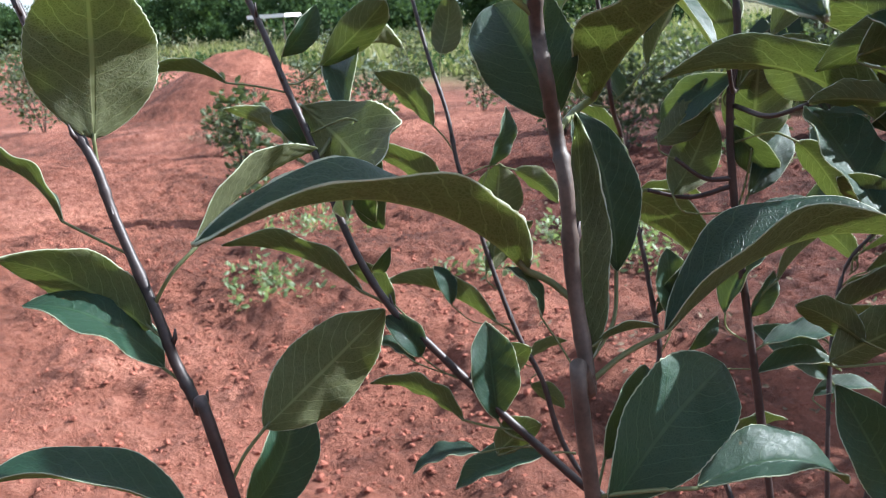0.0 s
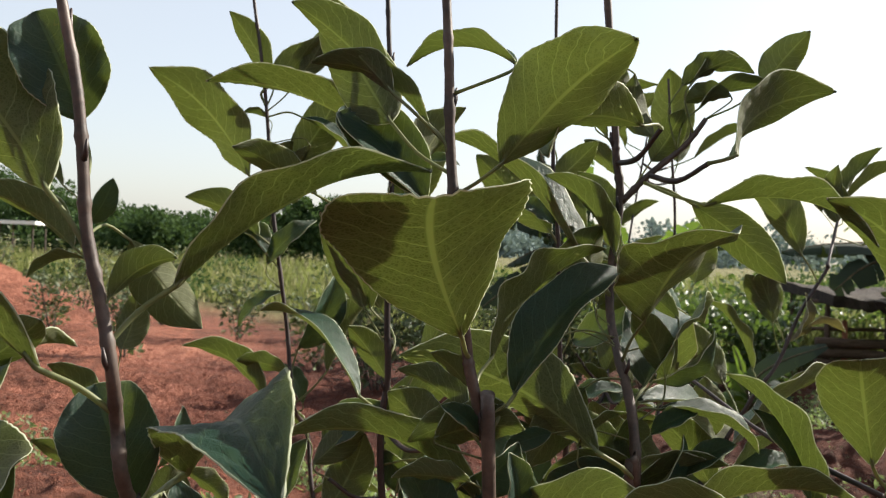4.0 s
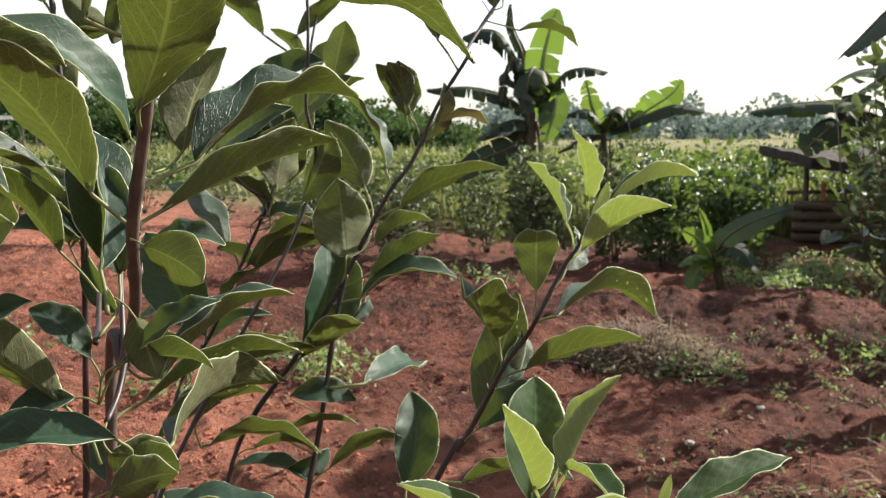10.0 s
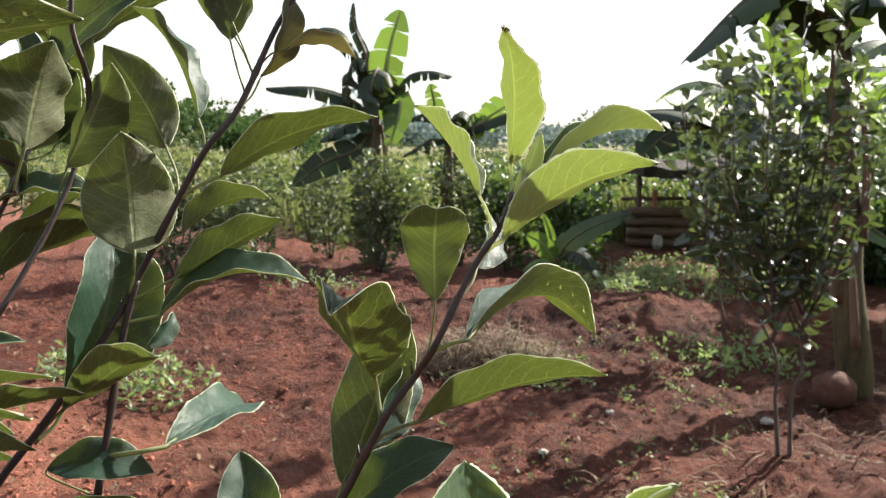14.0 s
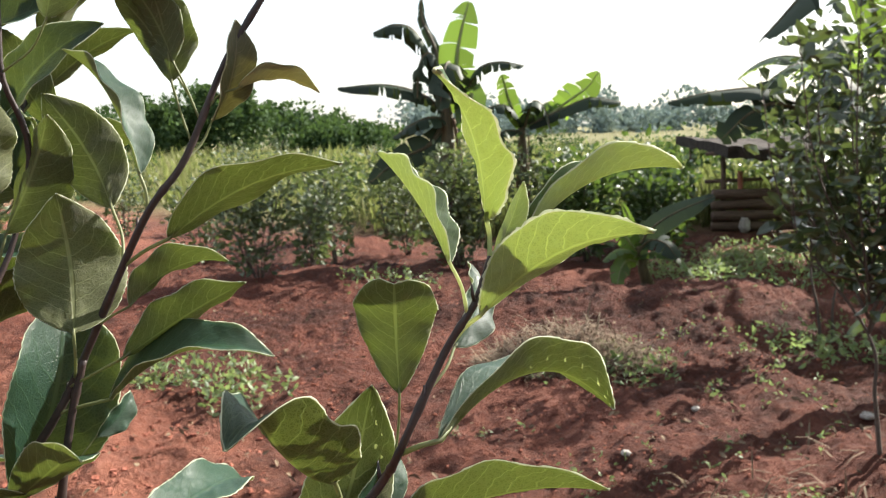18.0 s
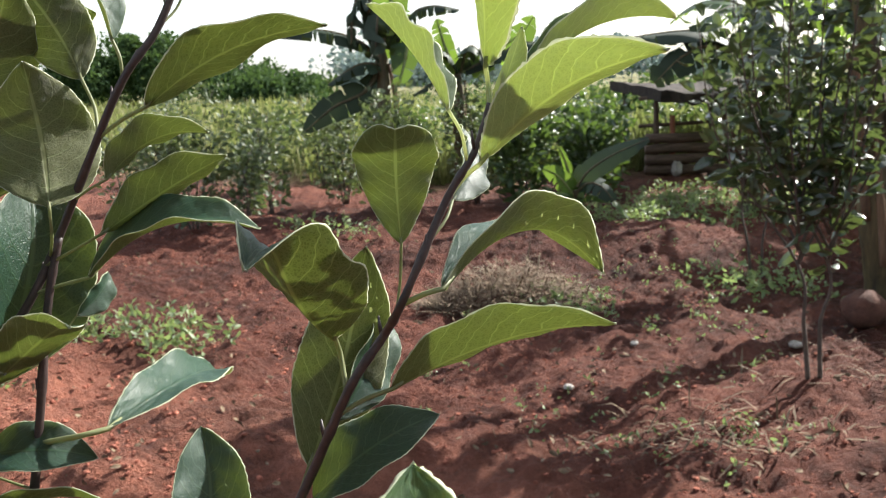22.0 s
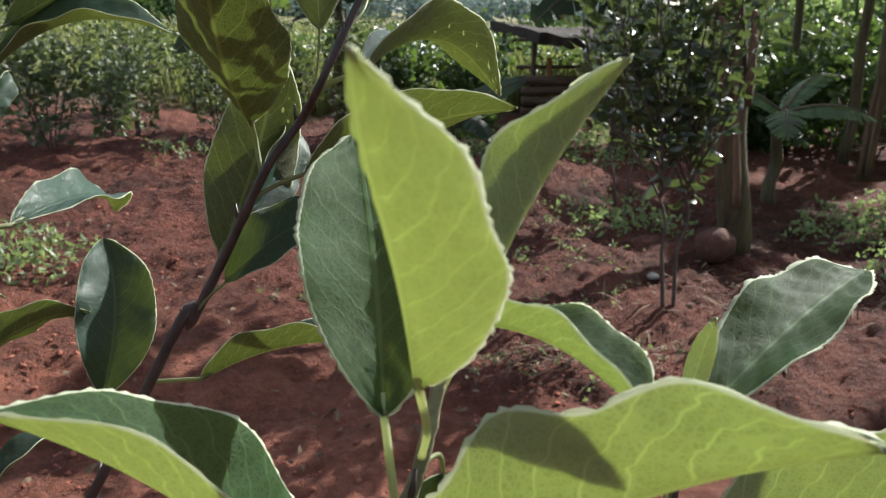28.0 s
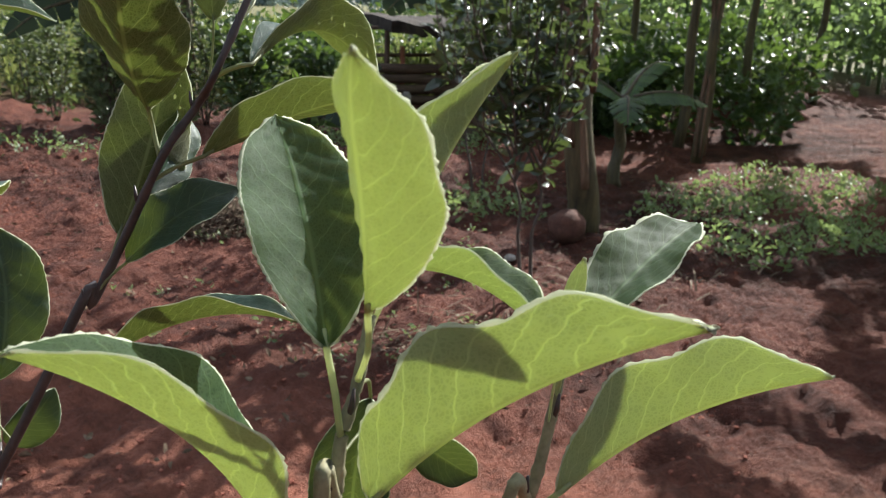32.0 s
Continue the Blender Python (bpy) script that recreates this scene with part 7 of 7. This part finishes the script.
leaf('L0', (-0.6919, -0.1398, 1.3456), (-0.7195, -0.1463, 1.3619), (-0.7613, -0.1551, 1.3902), (0.296, 0.695, 0.656), 0.40, 0.05, 0.40)
leaf('M2', (-0.3261, 0.0369, 1.4439), (-0.3393, 0.0468, 1.4674), (-0.3370, 0.0506, 1.5083), (-0.570, 0.821, -0.042), 0.80, 0.05, 0.30)
leaf('M2', (-0.3255, 0.0355, 1.4414), (-0.2922, 0.0543, 1.4598), (-0.3240, 0.0509, 1.4818), (0.166, 0.909, 0.383), 0.40, 0.05, 0.30)
leaf('M2', (-0.3200, 0.0180, 1.4090), (-0.3072, 0.0321, 1.4277), (-0.2751, 0.0396, 1.4555), (0.592, -0.619, -0.516), 0.45, 0.05, 0.30)
leaf('B7', (-0.3414, 0.2467, 1.3395), (-0.3582, 0.2439, 1.3491), (-0.4131, 0.2349, 1.3494), (0.063, -0.360, 0.931), 0.40, 0.05, 0.30)
leaf('B7', (-0.3407, 0.2467, 1.3237), (-0.3401, 0.2470, 1.3428), (-0.4015, 0.2408, 1.3904), (0.603, -0.296, 0.741), 0.46, 0.05, 0.30)
leaf('M2', (-0.3196, 0.0061, 1.3652), (-0.2925, 0.0135, 1.3849), (-0.2679, 0.0189, 1.4016), (-0.315, -0.661, 0.681), 0.45, 0.05, 0.30)
leaf('M3', (-0.2118, 0.0254, 1.3309), (-0.2156, 0.0547, 1.3542), (-0.2446, 0.0748, 1.4098), (0.530, -0.670, 0.519), 0.47, 0.05, 0.30)
leaf('B5', (-0.2951, 0.3799, 1.1809), (-0.3070, 0.3852, 1.2036), (-0.2146, 0.4025, 1.2285), (-0.305, 0.376, 0.875), 0.36, 0.05, 0.40)
leaf('B5', (-0.3081, 0.3639, 1.1448), (-0.3107, 0.3711, 1.1711), (-0.2359, 0.3859, 1.2017), (-0.380, 0.718, 0.583), 0.40, 0.05, 0.30)
leaf('S2c', (-0.3229, 0.4894, 1.2648), (-0.3002, 0.4950, 1.2809), (-0.2154, 0.5113, 1.3103), (-0.363, 0.591, 0.720), 0.36, 0.10, 0.30)
leaf('M2', (-0.3206, 0.0071, 1.3132), (-0.3060, 0.0074, 1.3305), (-0.3013, 0.0106, 1.3611), (0.793, -0.606, -0.057), 0.55, 0.05, 0.30)
leaf('M2', (-0.3200, 0.0083, 1.2847), (-0.2907, 0.0129, 1.3244), (-0.2934, 0.0151, 1.3578), (-0.321, 0.943, -0.090), 0.40, 0.05, 0.30)
leaf('M2', (-0.3206, 0.0071, 1.3132), (-0.2732, 0.0162, 1.3298), (-0.2408, 0.0230, 1.3474), (-0.261, -0.635, 0.727), 0.45, 0.05, 0.30)
leaf('M2', (-0.3211, 0.0058, 1.3439), (-0.3148, 0.0070, 1.3716), (-0.2929, 0.0132, 1.4039), (0.690, -0.636, -0.346), 0.50, 0.05, 0.30)
leaf('B7', (-0.3439, 0.2466, 1.3803), (-0.3479, 0.2462, 1.4072), (-0.3755, 0.2425, 1.4415), (0.141, 0.966, 0.216), 0.50, 0.05, 0.30)
leaf('B7', (-0.3505, 0.2461, 1.4569), (-0.3517, 0.2460, 1.4738), (-0.3120, 0.2517, 1.4889), (-0.376, 0.379, 0.846), 0.40, 0.05, 0.30)
leaf('B7', (-0.3550, 0.2458, 1.5230), (-0.3594, 0.2453, 1.5448), (-0.3251, 0.2504, 1.5809), (-0.173, 0.985, 0.027), 0.45, 0.05, 0.30)
leaf('B7', (-0.3583, 0.2455, 1.5515), (-0.3602, 0.2454, 1.5781), (-0.3897, 0.2415, 1.6166), (0.127, 0.972, 0.196), 0.45, 0.05, 0.30)
leaf('B7', (-0.3423, 0.2467, 1.3579), (-0.3430, 0.2467, 1.3737), (-0.2951, 0.2535, 1.3885), (-0.203, -0.457, 0.866), 0.42, 0.05, 0.30)
leaf('B7', (-0.3409, 0.2467, 1.3290), (-0.3418, 0.2467, 1.3487), (-0.3824, 0.2411, 1.3669), (0.206, 0.708, 0.676), 0.40, 0.05, 0.30)
leaf('B7', (-0.3522, 0.2461, 1.4938), (-0.3563, 0.2456, 1.5156), (-0.3845, 0.2418, 1.5333), (0.382, -0.817, 0.431), 0.50, 0.05, 0.30)
leaf('B7', (-0.3414, 0.2467, 1.3395), (-0.3383, 0.2471, 1.3320), (-0.3193, 0.2495, 1.2897), (0.006, -0.998, -0.055), 0.45, 0.05, 0.30)
leaf('B7', (-0.3596, 0.2456, 1.5910), (-0.3609, 0.2455, 1.6155), (-0.3309, 0.2499, 1.6476), (-0.622, 0.604, 0.498), 0.45, 0.05, 0.30)
leaf('M1', (-0.4080, -0.0670, 1.5255), (-0.4184, -0.0676, 1.5450), (-0.4729, -0.0533, 1.5730), (0.494, 0.521, 0.696), 0.28, 0.05, 0.30)
leaf('M1', (-0.4035, -0.0633, 1.4831), (-0.4219, -0.0384, 1.5131), (-0.4652, -0.0334, 1.5554), (0.350, -0.819, 0.455), 0.51, 0.05, 0.30)
leaf('M2', (-0.3334, 0.0471, 1.5858), (-0.3780, 0.0630, 1.5879), (-0.3368, 0.0472, 1.5706), (0.351, 0.936, -0.019), 0.49, 0.05, 0.30)
leaf('B4', (-0.4656, 0.1260, 1.4743), (-0.4656, 0.1265, 1.5023), (-0.4341, 0.1275, 1.5840), (-0.228, 0.971, 0.075), 0.36, 0.05, 0.30)
leaf('M1', (-0.3858, -0.0536, 1.3498), (-0.3752, -0.0554, 1.3777), (-0.3793, -0.0565, 1.4069), (0.665, -0.744, 0.067), 0.60, 0.05, 0.30)
leaf('M1', (-0.3874, -0.0569, 1.3846), (-0.3008, -0.1215, 1.4073), (-0.3468, -0.1214, 1.3964), (-0.151, 0.747, 0.648), 0.46, 0.14, 0.30)
leaf('M2', (-0.3203, 0.0211, 1.4161), (-0.3198, 0.0196, 1.4119), (-0.3005, 0.0222, 1.3781), (-0.357, 0.924, -0.133), 0.70, 0.05, 0.30)
leaf('M2x', (-0.2818, 0.0543, 1.5692), (-0.2692, 0.0552, 1.5821), (-0.2945, 0.0529, 1.5788), (-0.153, 0.717, 0.680), 0.60, 0.05, 0.30)
leaf('M2', (-0.3269, 0.0478, 1.5186), (-0.3110, 0.0491, 1.5449), (-0.2952, 0.0500, 1.5728), (-0.057, 0.998, 0.002), 0.60, 0.05, 0.30)
leaf('M2', (-0.3288, 0.0481, 1.4883), (-0.3276, 0.0478, 1.5109), (-0.3490, 0.0653, 1.5392), (0.572, 0.817, -0.072), 0.48, 0.05, 0.30)
leaf('B5', (-0.2328, 0.4538, 1.4412), (-0.2069, 0.4568, 1.4691), (-0.1950, 0.4567, 1.5194), (0.139, 0.990, -0.032), 0.70, 0.05, 0.30)
leaf('S2a', (-0.1274, 0.4336, 1.4017), (-0.1362, 0.4358, 1.4331), (-0.1436, 0.4340, 1.4820), (0.161, 0.985, 0.061), 0.60, 0.05, 0.30)
leaf('S2c', (-0.2836, 0.5274, 1.3795), (-0.2524, 0.5376, 1.3880), (-0.1969, 0.5424, 1.4101), (-0.272, 0.816, 0.510), 0.50, 0.05, 0.30)
leaf('S2c', (-0.2869, 0.5107, 1.3563), (-0.2679, 0.5262, 1.3720), (-0.2640, 0.5253, 1.4268), (0.427, -0.903, -0.045), 0.45, 0.05, 0.30)
leaf('S2c', (-0.2969, 0.5002, 1.3266), (-0.2829, 0.5039, 1.3390), (-0.3179, 0.4998, 1.3751), (0.537, 0.605, 0.589), 0.45, 0.05, 0.30)
leaf('S2c', (-0.3140, 0.4931, 1.2864), (-0.2891, 0.4988, 1.3044), (-0.2415, 0.5025, 1.3392), (-0.500, 0.606, 0.619), 0.40, 0.05, 0.30)
leaf('S2c', (-0.3169, 0.4919, 1.2794), (-0.2952, 0.4955, 1.2815), (-0.3359, 0.4912, 1.3056), (0.169, 0.879, 0.445), 0.50, 0.05, 0.30)
leaf('S2c', (-0.2617, 0.5797, 1.4965), (-0.2762, 0.5818, 1.5213), (-0.2303, 0.5852, 1.5597), (-0.539, 0.601, 0.590), 0.40, 0.05, 0.30)
leaf('S2c', (-0.2517, 0.5979, 1.5631), (-0.2757, 0.6029, 1.5888), (-0.3148, 0.5983, 1.6292), (0.352, 0.829, 0.435), 0.45, 0.05, 0.30)
leaf('S2c', (-0.2422, 0.6184, 1.6176), (-0.2686, 0.6232, 1.6454), (-0.2274, 0.6259, 1.6923), (-0.476, 0.798, 0.370), 0.45, 0.05, 0.30)
leaf('S2c', (-0.2375, 0.6287, 1.6448), (-0.2649, 0.6307, 1.6740), (-0.2810, 0.6278, 1.7357), (0.111, 0.991, 0.076), 0.50, 0.05, 0.30)
leaf('S2c', (-0.2458, 0.6107, 1.5971), (-0.2654, 0.6161, 1.6238), (-0.3017, 0.6118, 1.6647), (0.657, 0.418, 0.628), 0.40, 0.05, 0.30)
leaf('B3', (-0.5931, 0.2505, 1.6035), (-0.5955, 0.2504, 1.6159), (-0.4940, 0.2648, 1.6473), (-0.322, 0.446, 0.835), 0.40, 0.05, 0.30)
leaf('B3', (-0.5730, 0.2502, 1.4538), (-0.5862, 0.2488, 1.4745), (-0.5500, 0.2541, 1.5127), (-0.341, -0.832, 0.438), 0.40, 0.05, 0.30)
leaf('B3', (-0.5821, 0.2502, 1.5111), (-0.5889, 0.2497, 1.5362), (-0.5701, 0.2526, 1.5751), (-0.394, 0.911, 0.124), 0.45, 0.05, 0.30)
leaf('M2', (-0.3286, 0.0475, 1.5356), (-0.3352, 0.0467, 1.5571), (-0.3735, 0.0415, 1.5783), (0.310, 0.625, 0.716), 0.36, 0.15, 0.30)
leaf('M2', (-0.3306, 0.0474, 1.5537), (-0.3385, 0.0665, 1.5706), (-0.3090, 0.0506, 1.5871), (-0.219, 0.476, 0.852), 0.34, 0.05, 0.30)
leaf('M2', (-0.3271, 0.0398, 1.4489), (-0.3580, 0.0354, 1.4485), (-0.3834, 0.0318, 1.4287), (-0.428, 0.811, 0.398), 0.40, 0.05, 0.30)
leaf('M2', (-0.3261, 0.0369, 1.4439), (-0.3509, 0.0394, 1.4537), (-0.3755, 0.0360, 1.4602), (0.128, 0.594, 0.794), 0.36, 0.05, 0.30)
leaf('M2', (-0.3195, 0.0141, 1.4001), (-0.3601, 0.0077, 1.4030), (-0.3835, 0.0043, 1.3936), (-0.060, -0.886, 0.460), 0.45, 0.05, 0.30)
leaf('M2', (-0.3187, 0.0079, 1.3858), (-0.3209, 0.0100, 1.3918), (-0.3636, 0.0342, 1.3713), (0.120, 0.757, 0.642), 0.25, 0.05, 0.30)
leaf('B7', (-0.3518, 0.2461, 1.4845), (-0.3580, 0.2452, 1.5080), (-0.4184, 0.2400, 1.5667), (0.141, 0.963, 0.229), 0.45, 0.05, 0.30)
leaf('M2', (-0.3206, 0.0071, 1.3132), (-0.3185, 0.0056, 1.3336), (-0.2965, 0.0128, 1.3786), (0.697, -0.679, -0.230), 0.80, 0.05, 0.30)
leaf('M2', (-0.3188, 0.0087, 1.3876), (-0.3100, 0.0179, 1.4032), (-0.2862, 0.0228, 1.4153), (-0.233, -0.652, 0.722), 0.50, 0.05, 0.30)
leaf('B7', (-0.3413, 0.2467, 1.3369), (-0.3377, 0.2474, 1.3573), (-0.3981, 0.2402, 1.3904), (0.002, 0.976, 0.217), 0.50, 0.05, 0.30)
leaf('M2', (-0.3282, 0.0426, 1.4540), (-0.3368, 0.0474, 1.4646), (-0.3153, 0.0516, 1.4727), (-0.143, 0.981, -0.128), 0.50, 0.05, 0.30)
leaf('B7', (-0.3540, 0.2459, 1.5144), (-0.3460, 0.2474, 1.5140), (-0.3139, 0.2507, 1.4897), (-0.442, 0.758, -0.480), 0.50, 0.05, 0.30)
leaf('M2', (-0.3200, 0.0083, 1.2847), (-0.2955, 0.0105, 1.3047), (-0.3132, 0.0088, 1.3199), (0.575, -0.551, 0.605), 0.80, 0.05, 0.30)
leaf('M3', (-0.2132, 0.0250, 1.3007), (-0.2152, 0.0243, 1.3222), (-0.2404, 0.0221, 1.3451), (0.596, -0.528, 0.605), 0.50, 0.05, 0.30)
leaf('M3', (-0.2132, 0.0250, 1.3007), (-0.2234, 0.0236, 1.3039), (-0.2535, 0.0178, 1.2939), (-0.085, -0.732, 0.676), 0.50, 0.05, 0.30)
leaf('M3', (-0.1597, 0.0004, 1.4813), (-0.1750, -0.0003, 1.4809), (-0.1837, -0.0039, 1.4541), (-0.506, 0.861, 0.048), 0.50, 0.05, 0.30)
leaf('M3', (-0.1830, 0.0241, 1.4033), (-0.1768, 0.0404, 1.4122), (-0.1641, 0.0584, 1.4581), (-0.876, 0.479, 0.054), 0.50, 0.06, 0.50)
leaf('B3', (-0.5295, 0.2789, 1.1686), (-0.5297, 0.2846, 1.1895), (-0.4873, 0.3046, 1.2260), (0.346, -0.932, 0.106), 0.50, 0.05, 0.30)
leaf('B4', (-0.4492, 0.1227, 1.2220), (-0.4656, 0.1194, 1.2430), (-0.4396, 0.1354, 1.2842), (-0.543, -0.609, 0.578), 0.50, 0.05, 0.30)
leaf('B4', (-0.4515, 0.1229, 1.2391), (-0.4356, 0.1301, 1.2640), (-0.3858, 0.1523, 1.3010), (-0.654, 0.426, 0.625), 0.40, 0.05, 0.50)
leaf('S2c', (-0.3790, 0.4323, 1.0424), (-0.3826, 0.4390, 1.0662), (-0.4544, 0.4277, 1.1178), (0.482, -0.709, 0.515), 0.50, 0.05, 0.30)
leaf('M1', (-0.3829, -0.0477, 1.2887), (-0.4015, -0.0516, 1.2972), (-0.4283, -0.0564, 1.3137), (-0.027, 0.971, 0.239), 0.50, 0.05, 0.30)
leaf('M1', (-0.3829, -0.0477, 1.2887), (-0.4144, -0.0569, 1.2897), (-0.3754, -0.0417, 1.3078), (-0.363, 0.932, -0.002), 0.50, 0.05, 0.30)
leaf('M1', (-0.3843, -0.0507, 1.3193), (-0.3903, -0.0555, 1.3473), (-0.4160, -0.0593, 1.3672), (0.083, 0.954, 0.287), 0.50, 0.05, 0.30)
leaf('B4', (-0.4560, 0.1233, 1.2732), (-0.4533, 0.1256, 1.2937), (-0.4169, 0.1404, 1.3135), (-0.308, -0.397, 0.865), 0.40, 0.05, 0.30)
leaf('M1', (-0.3874, -0.0566, 1.3820), (-0.3955, -0.0587, 1.3944), (-0.4280, -0.0679, 1.3973), (-0.190, 0.837, 0.513), 0.40, 0.05, 0.30)
leaf('M1', (-0.3880, -0.0566, 1.3886), (-0.3845, -0.0557, 1.3811), (-0.3760, -0.0581, 1.3558), (-0.122, 0.983, -0.136), 0.50, 0.05, 0.30)
leaf('B4', (-0.4627, 0.1248, 1.3822), (-0.4629, 0.1255, 1.4061), (-0.4899, 0.1241, 1.4400), (0.187, 0.964, 0.188), 0.50, 0.05, 0.30)
leaf('M1', (-0.3901, -0.0564, 1.4099), (-0.3975, -0.0572, 1.4342), (-0.4139, -0.0592, 1.4489), (0.306, 0.836, 0.455), 0.50, 0.05, 0.30)
leaf('M1', (-0.3882, -0.0566, 1.3902), (-0.3925, -0.0571, 1.4134), (-0.4089, -0.0595, 1.4261), (0.464, -0.761, 0.454), 0.50, 0.05, 0.30)
leaf('M3', (-0.2330, 0.0880, 1.3000), (-0.2371, 0.1494, 1.3753), (-0.1519, 0.2225, 1.4172), (-0.601, 0.268, 0.753), 0.34, 0.03, 0.40)
leaf('M3', (-0.2563, 0.1131, 1.2029), (-0.2764, 0.1977, 1.2436), (-0.1876, 0.2545, 1.2697), (-0.448, 0.316, 0.836), 0.26, 0.10, 0.50)
leaf('M3', (-0.2139, 0.0244, 1.2451), (-0.2019, 0.0241, 1.2671), (-0.1772, 0.0263, 1.2762), (-0.189, 0.941, 0.282), 0.80, 0.05, 0.30)
leaf('M3', (-0.2132, 0.0250, 1.3007), (-0.1933, 0.0251, 1.3271), (-0.1584, 0.0297, 1.3491), (-0.381, -0.573, 0.726), 0.45, 0.05, 0.30)
leaf('M3', (-0.1995, 0.0273, 1.3606), (-0.1870, 0.0280, 1.3731), (-0.1545, 0.0291, 1.3734), (0.007, -0.423, 0.906), 0.45, 0.05, 0.30)
leaf('L0', (-0.6455, -0.1498, 1.2254), (-0.6655, -0.1608, 1.2394), (-0.7533, -0.1915, 1.2580), (0.155, 0.149, 0.977), 0.36, 0.05, 0.30)
leaf('M2', (-0.3197, 0.0060, 1.3591), (-0.2975, -0.0005, 1.3675), (-0.2214, -0.0146, 1.3871), (-0.115, 0.541, 0.833), 0.34, 0.10, 0.55)
leaf('M2', (-0.3202, 0.0060, 1.3567), (-0.3298, 0.0050, 1.3752), (-0.2842, 0.0110, 1.3941), (-0.314, 0.805, 0.503), 0.40, 0.05, 0.30)
leaf('M2', (-0.3200, 0.0210, 1.4160), (-0.3127, 0.0294, 1.4255), (-0.2694, 0.1080, 1.4582), (-0.343, -0.193, 0.920), 0.55, 0.10, 0.60)
leaf('M2', (-0.3199, 0.0172, 1.4072), (-0.3019, 0.0280, 1.4306), (-0.3199, 0.0269, 1.4644), (0.295, 0.937, 0.187), 0.50, 0.05, 0.30)
leaf('M2', (-0.3229, 0.0283, 1.4287), (-0.3437, 0.0256, 1.4234), (-0.3710, 0.0211, 1.3825), (-0.073, 0.995, -0.061), 0.50, 0.05, 0.30)
leaf('M3', (-0.1948, 0.0280, 1.3726), (-0.1806, 0.0084, 1.3749), (-0.1550, 0.0069, 1.3610), (0.131, 0.982, 0.137), 0.80, 0.05, 0.30)
leaf('M3', (-0.2563, 0.1131, 1.2029), (-0.2305, 0.1348, 1.2396), (-0.2097, 0.2673, 1.2400), (-0.801, 0.124, 0.585), 0.36, 0.12, 0.40)
leaf('M3', (-0.2041, 0.0266, 1.3489), (-0.1950, 0.0260, 1.3403), (-0.1838, 0.0221, 1.3145), (-0.625, 0.684, -0.375), 0.60, 0.05, 0.30)

leaf('M2x', (-0.3153, 0.0494, 1.5334), (-0.2866, 0.0230, 1.5206), (-0.2164, -0.0164, 1.5055), (0.318, 0.211, 0.924), 0.32, 0.16, 0.50)
leaf('B1', (-0.6591, -0.0260, 1.3544), (-0.6426, 0.0057, 1.3718), (-0.6547, 0.0228, 1.3150), (-0.053, -0.959, -0.277), 0.42, 0.06, 0.30)
leaf('B4', (-0.4650, 0.1260, 1.4420), (-0.4761, 0.1260, 1.4519), (-0.5056, 0.1044, 1.5132), (0.227, 0.879, 0.418), 0.44, 0.06, 0.25)
leaf('M1', (-0.3870, -0.0570, 1.3800), (-0.3985, -0.0637, 1.3494), (-0.4271, -0.0217, 1.3902), (0.379, -0.499, 0.779), 0.50, 0.06, 0.45)

leaf('M3', (-0.1930, 0.0280, 1.3770), (-0.2694, 0.1805, 1.4165), (-0.3084, 0.1188, 1.4816), (0.884, -0.071, 0.462), 0.40, 0.12, 0.40)
leaf('M3', (-0.2130, 0.0250, 1.3290), (-0.2632, 0.0866, 1.3597), (-0.2989, 0.0697, 1.4034), (0.189, 0.854, 0.485), 0.45, 0.10, 0.40)
leaf('M3', (-0.2140, 0.0243, 1.2534), (-0.1984, 0.0107, 1.2912), (-0.2577, -0.0156, 1.2925), (0.139, -0.265, 0.954), 0.42, 0.08, 0.40)
leaf('M3', (-0.2140, 0.0243, 1.2534), (-0.2004, 0.0074, 1.2690), (-0.1761, 0.0208, 1.2737), (-0.505, 0.827, 0.249), 0.80, 0.06, 0.20)

leaf('B4', (-0.4630, 0.1246, 1.3726), (-0.4215, 0.0283, 1.3877), (-0.4474, 0.0362, 1.4140), (0.298, 0.955, 0.007), 0.80, 0.10, 0.25)
leaf('M2', (-0.3210, 0.0060, 1.3420), (-0.3183, 0.1152, 1.3550), (-0.3305, 0.1205, 1.4010), (0.459, 0.888, 0.020), 0.75, 0.10, 0.25)

leaf('M3', (-0.2217, 0.0720, 1.3171), (-0.2105, 0.0278, 1.2776), (-0.1885, 0.0482, 1.2614), (-0.468, 0.803, 0.370), 0.75, 0.05, 0.25)

leaf('S2c', (-0.2779, 0.5429, 1.4070), (-0.2765, 0.5358, 1.4162), (-0.2087, 0.5242, 1.4766), (-0.434, -0.840, 0.326), 0.42, 0.10, 0.40)
leaf('S2c', (-0.2873, 0.5077, 1.3521), (-0.3264, 0.4685, 1.3997), (-0.2479, 0.4497, 1.4442), (-0.440, -0.778, 0.448), 0.44, 0.10, 0.40)
leaf('S2c', (-0.2880, 0.5040, 1.3470), (-0.2656, 0.4608, 1.3661), (-0.2502, 0.4685, 1.4324), (-0.763, 0.639, 0.104), 0.75, 0.08, 0.25)
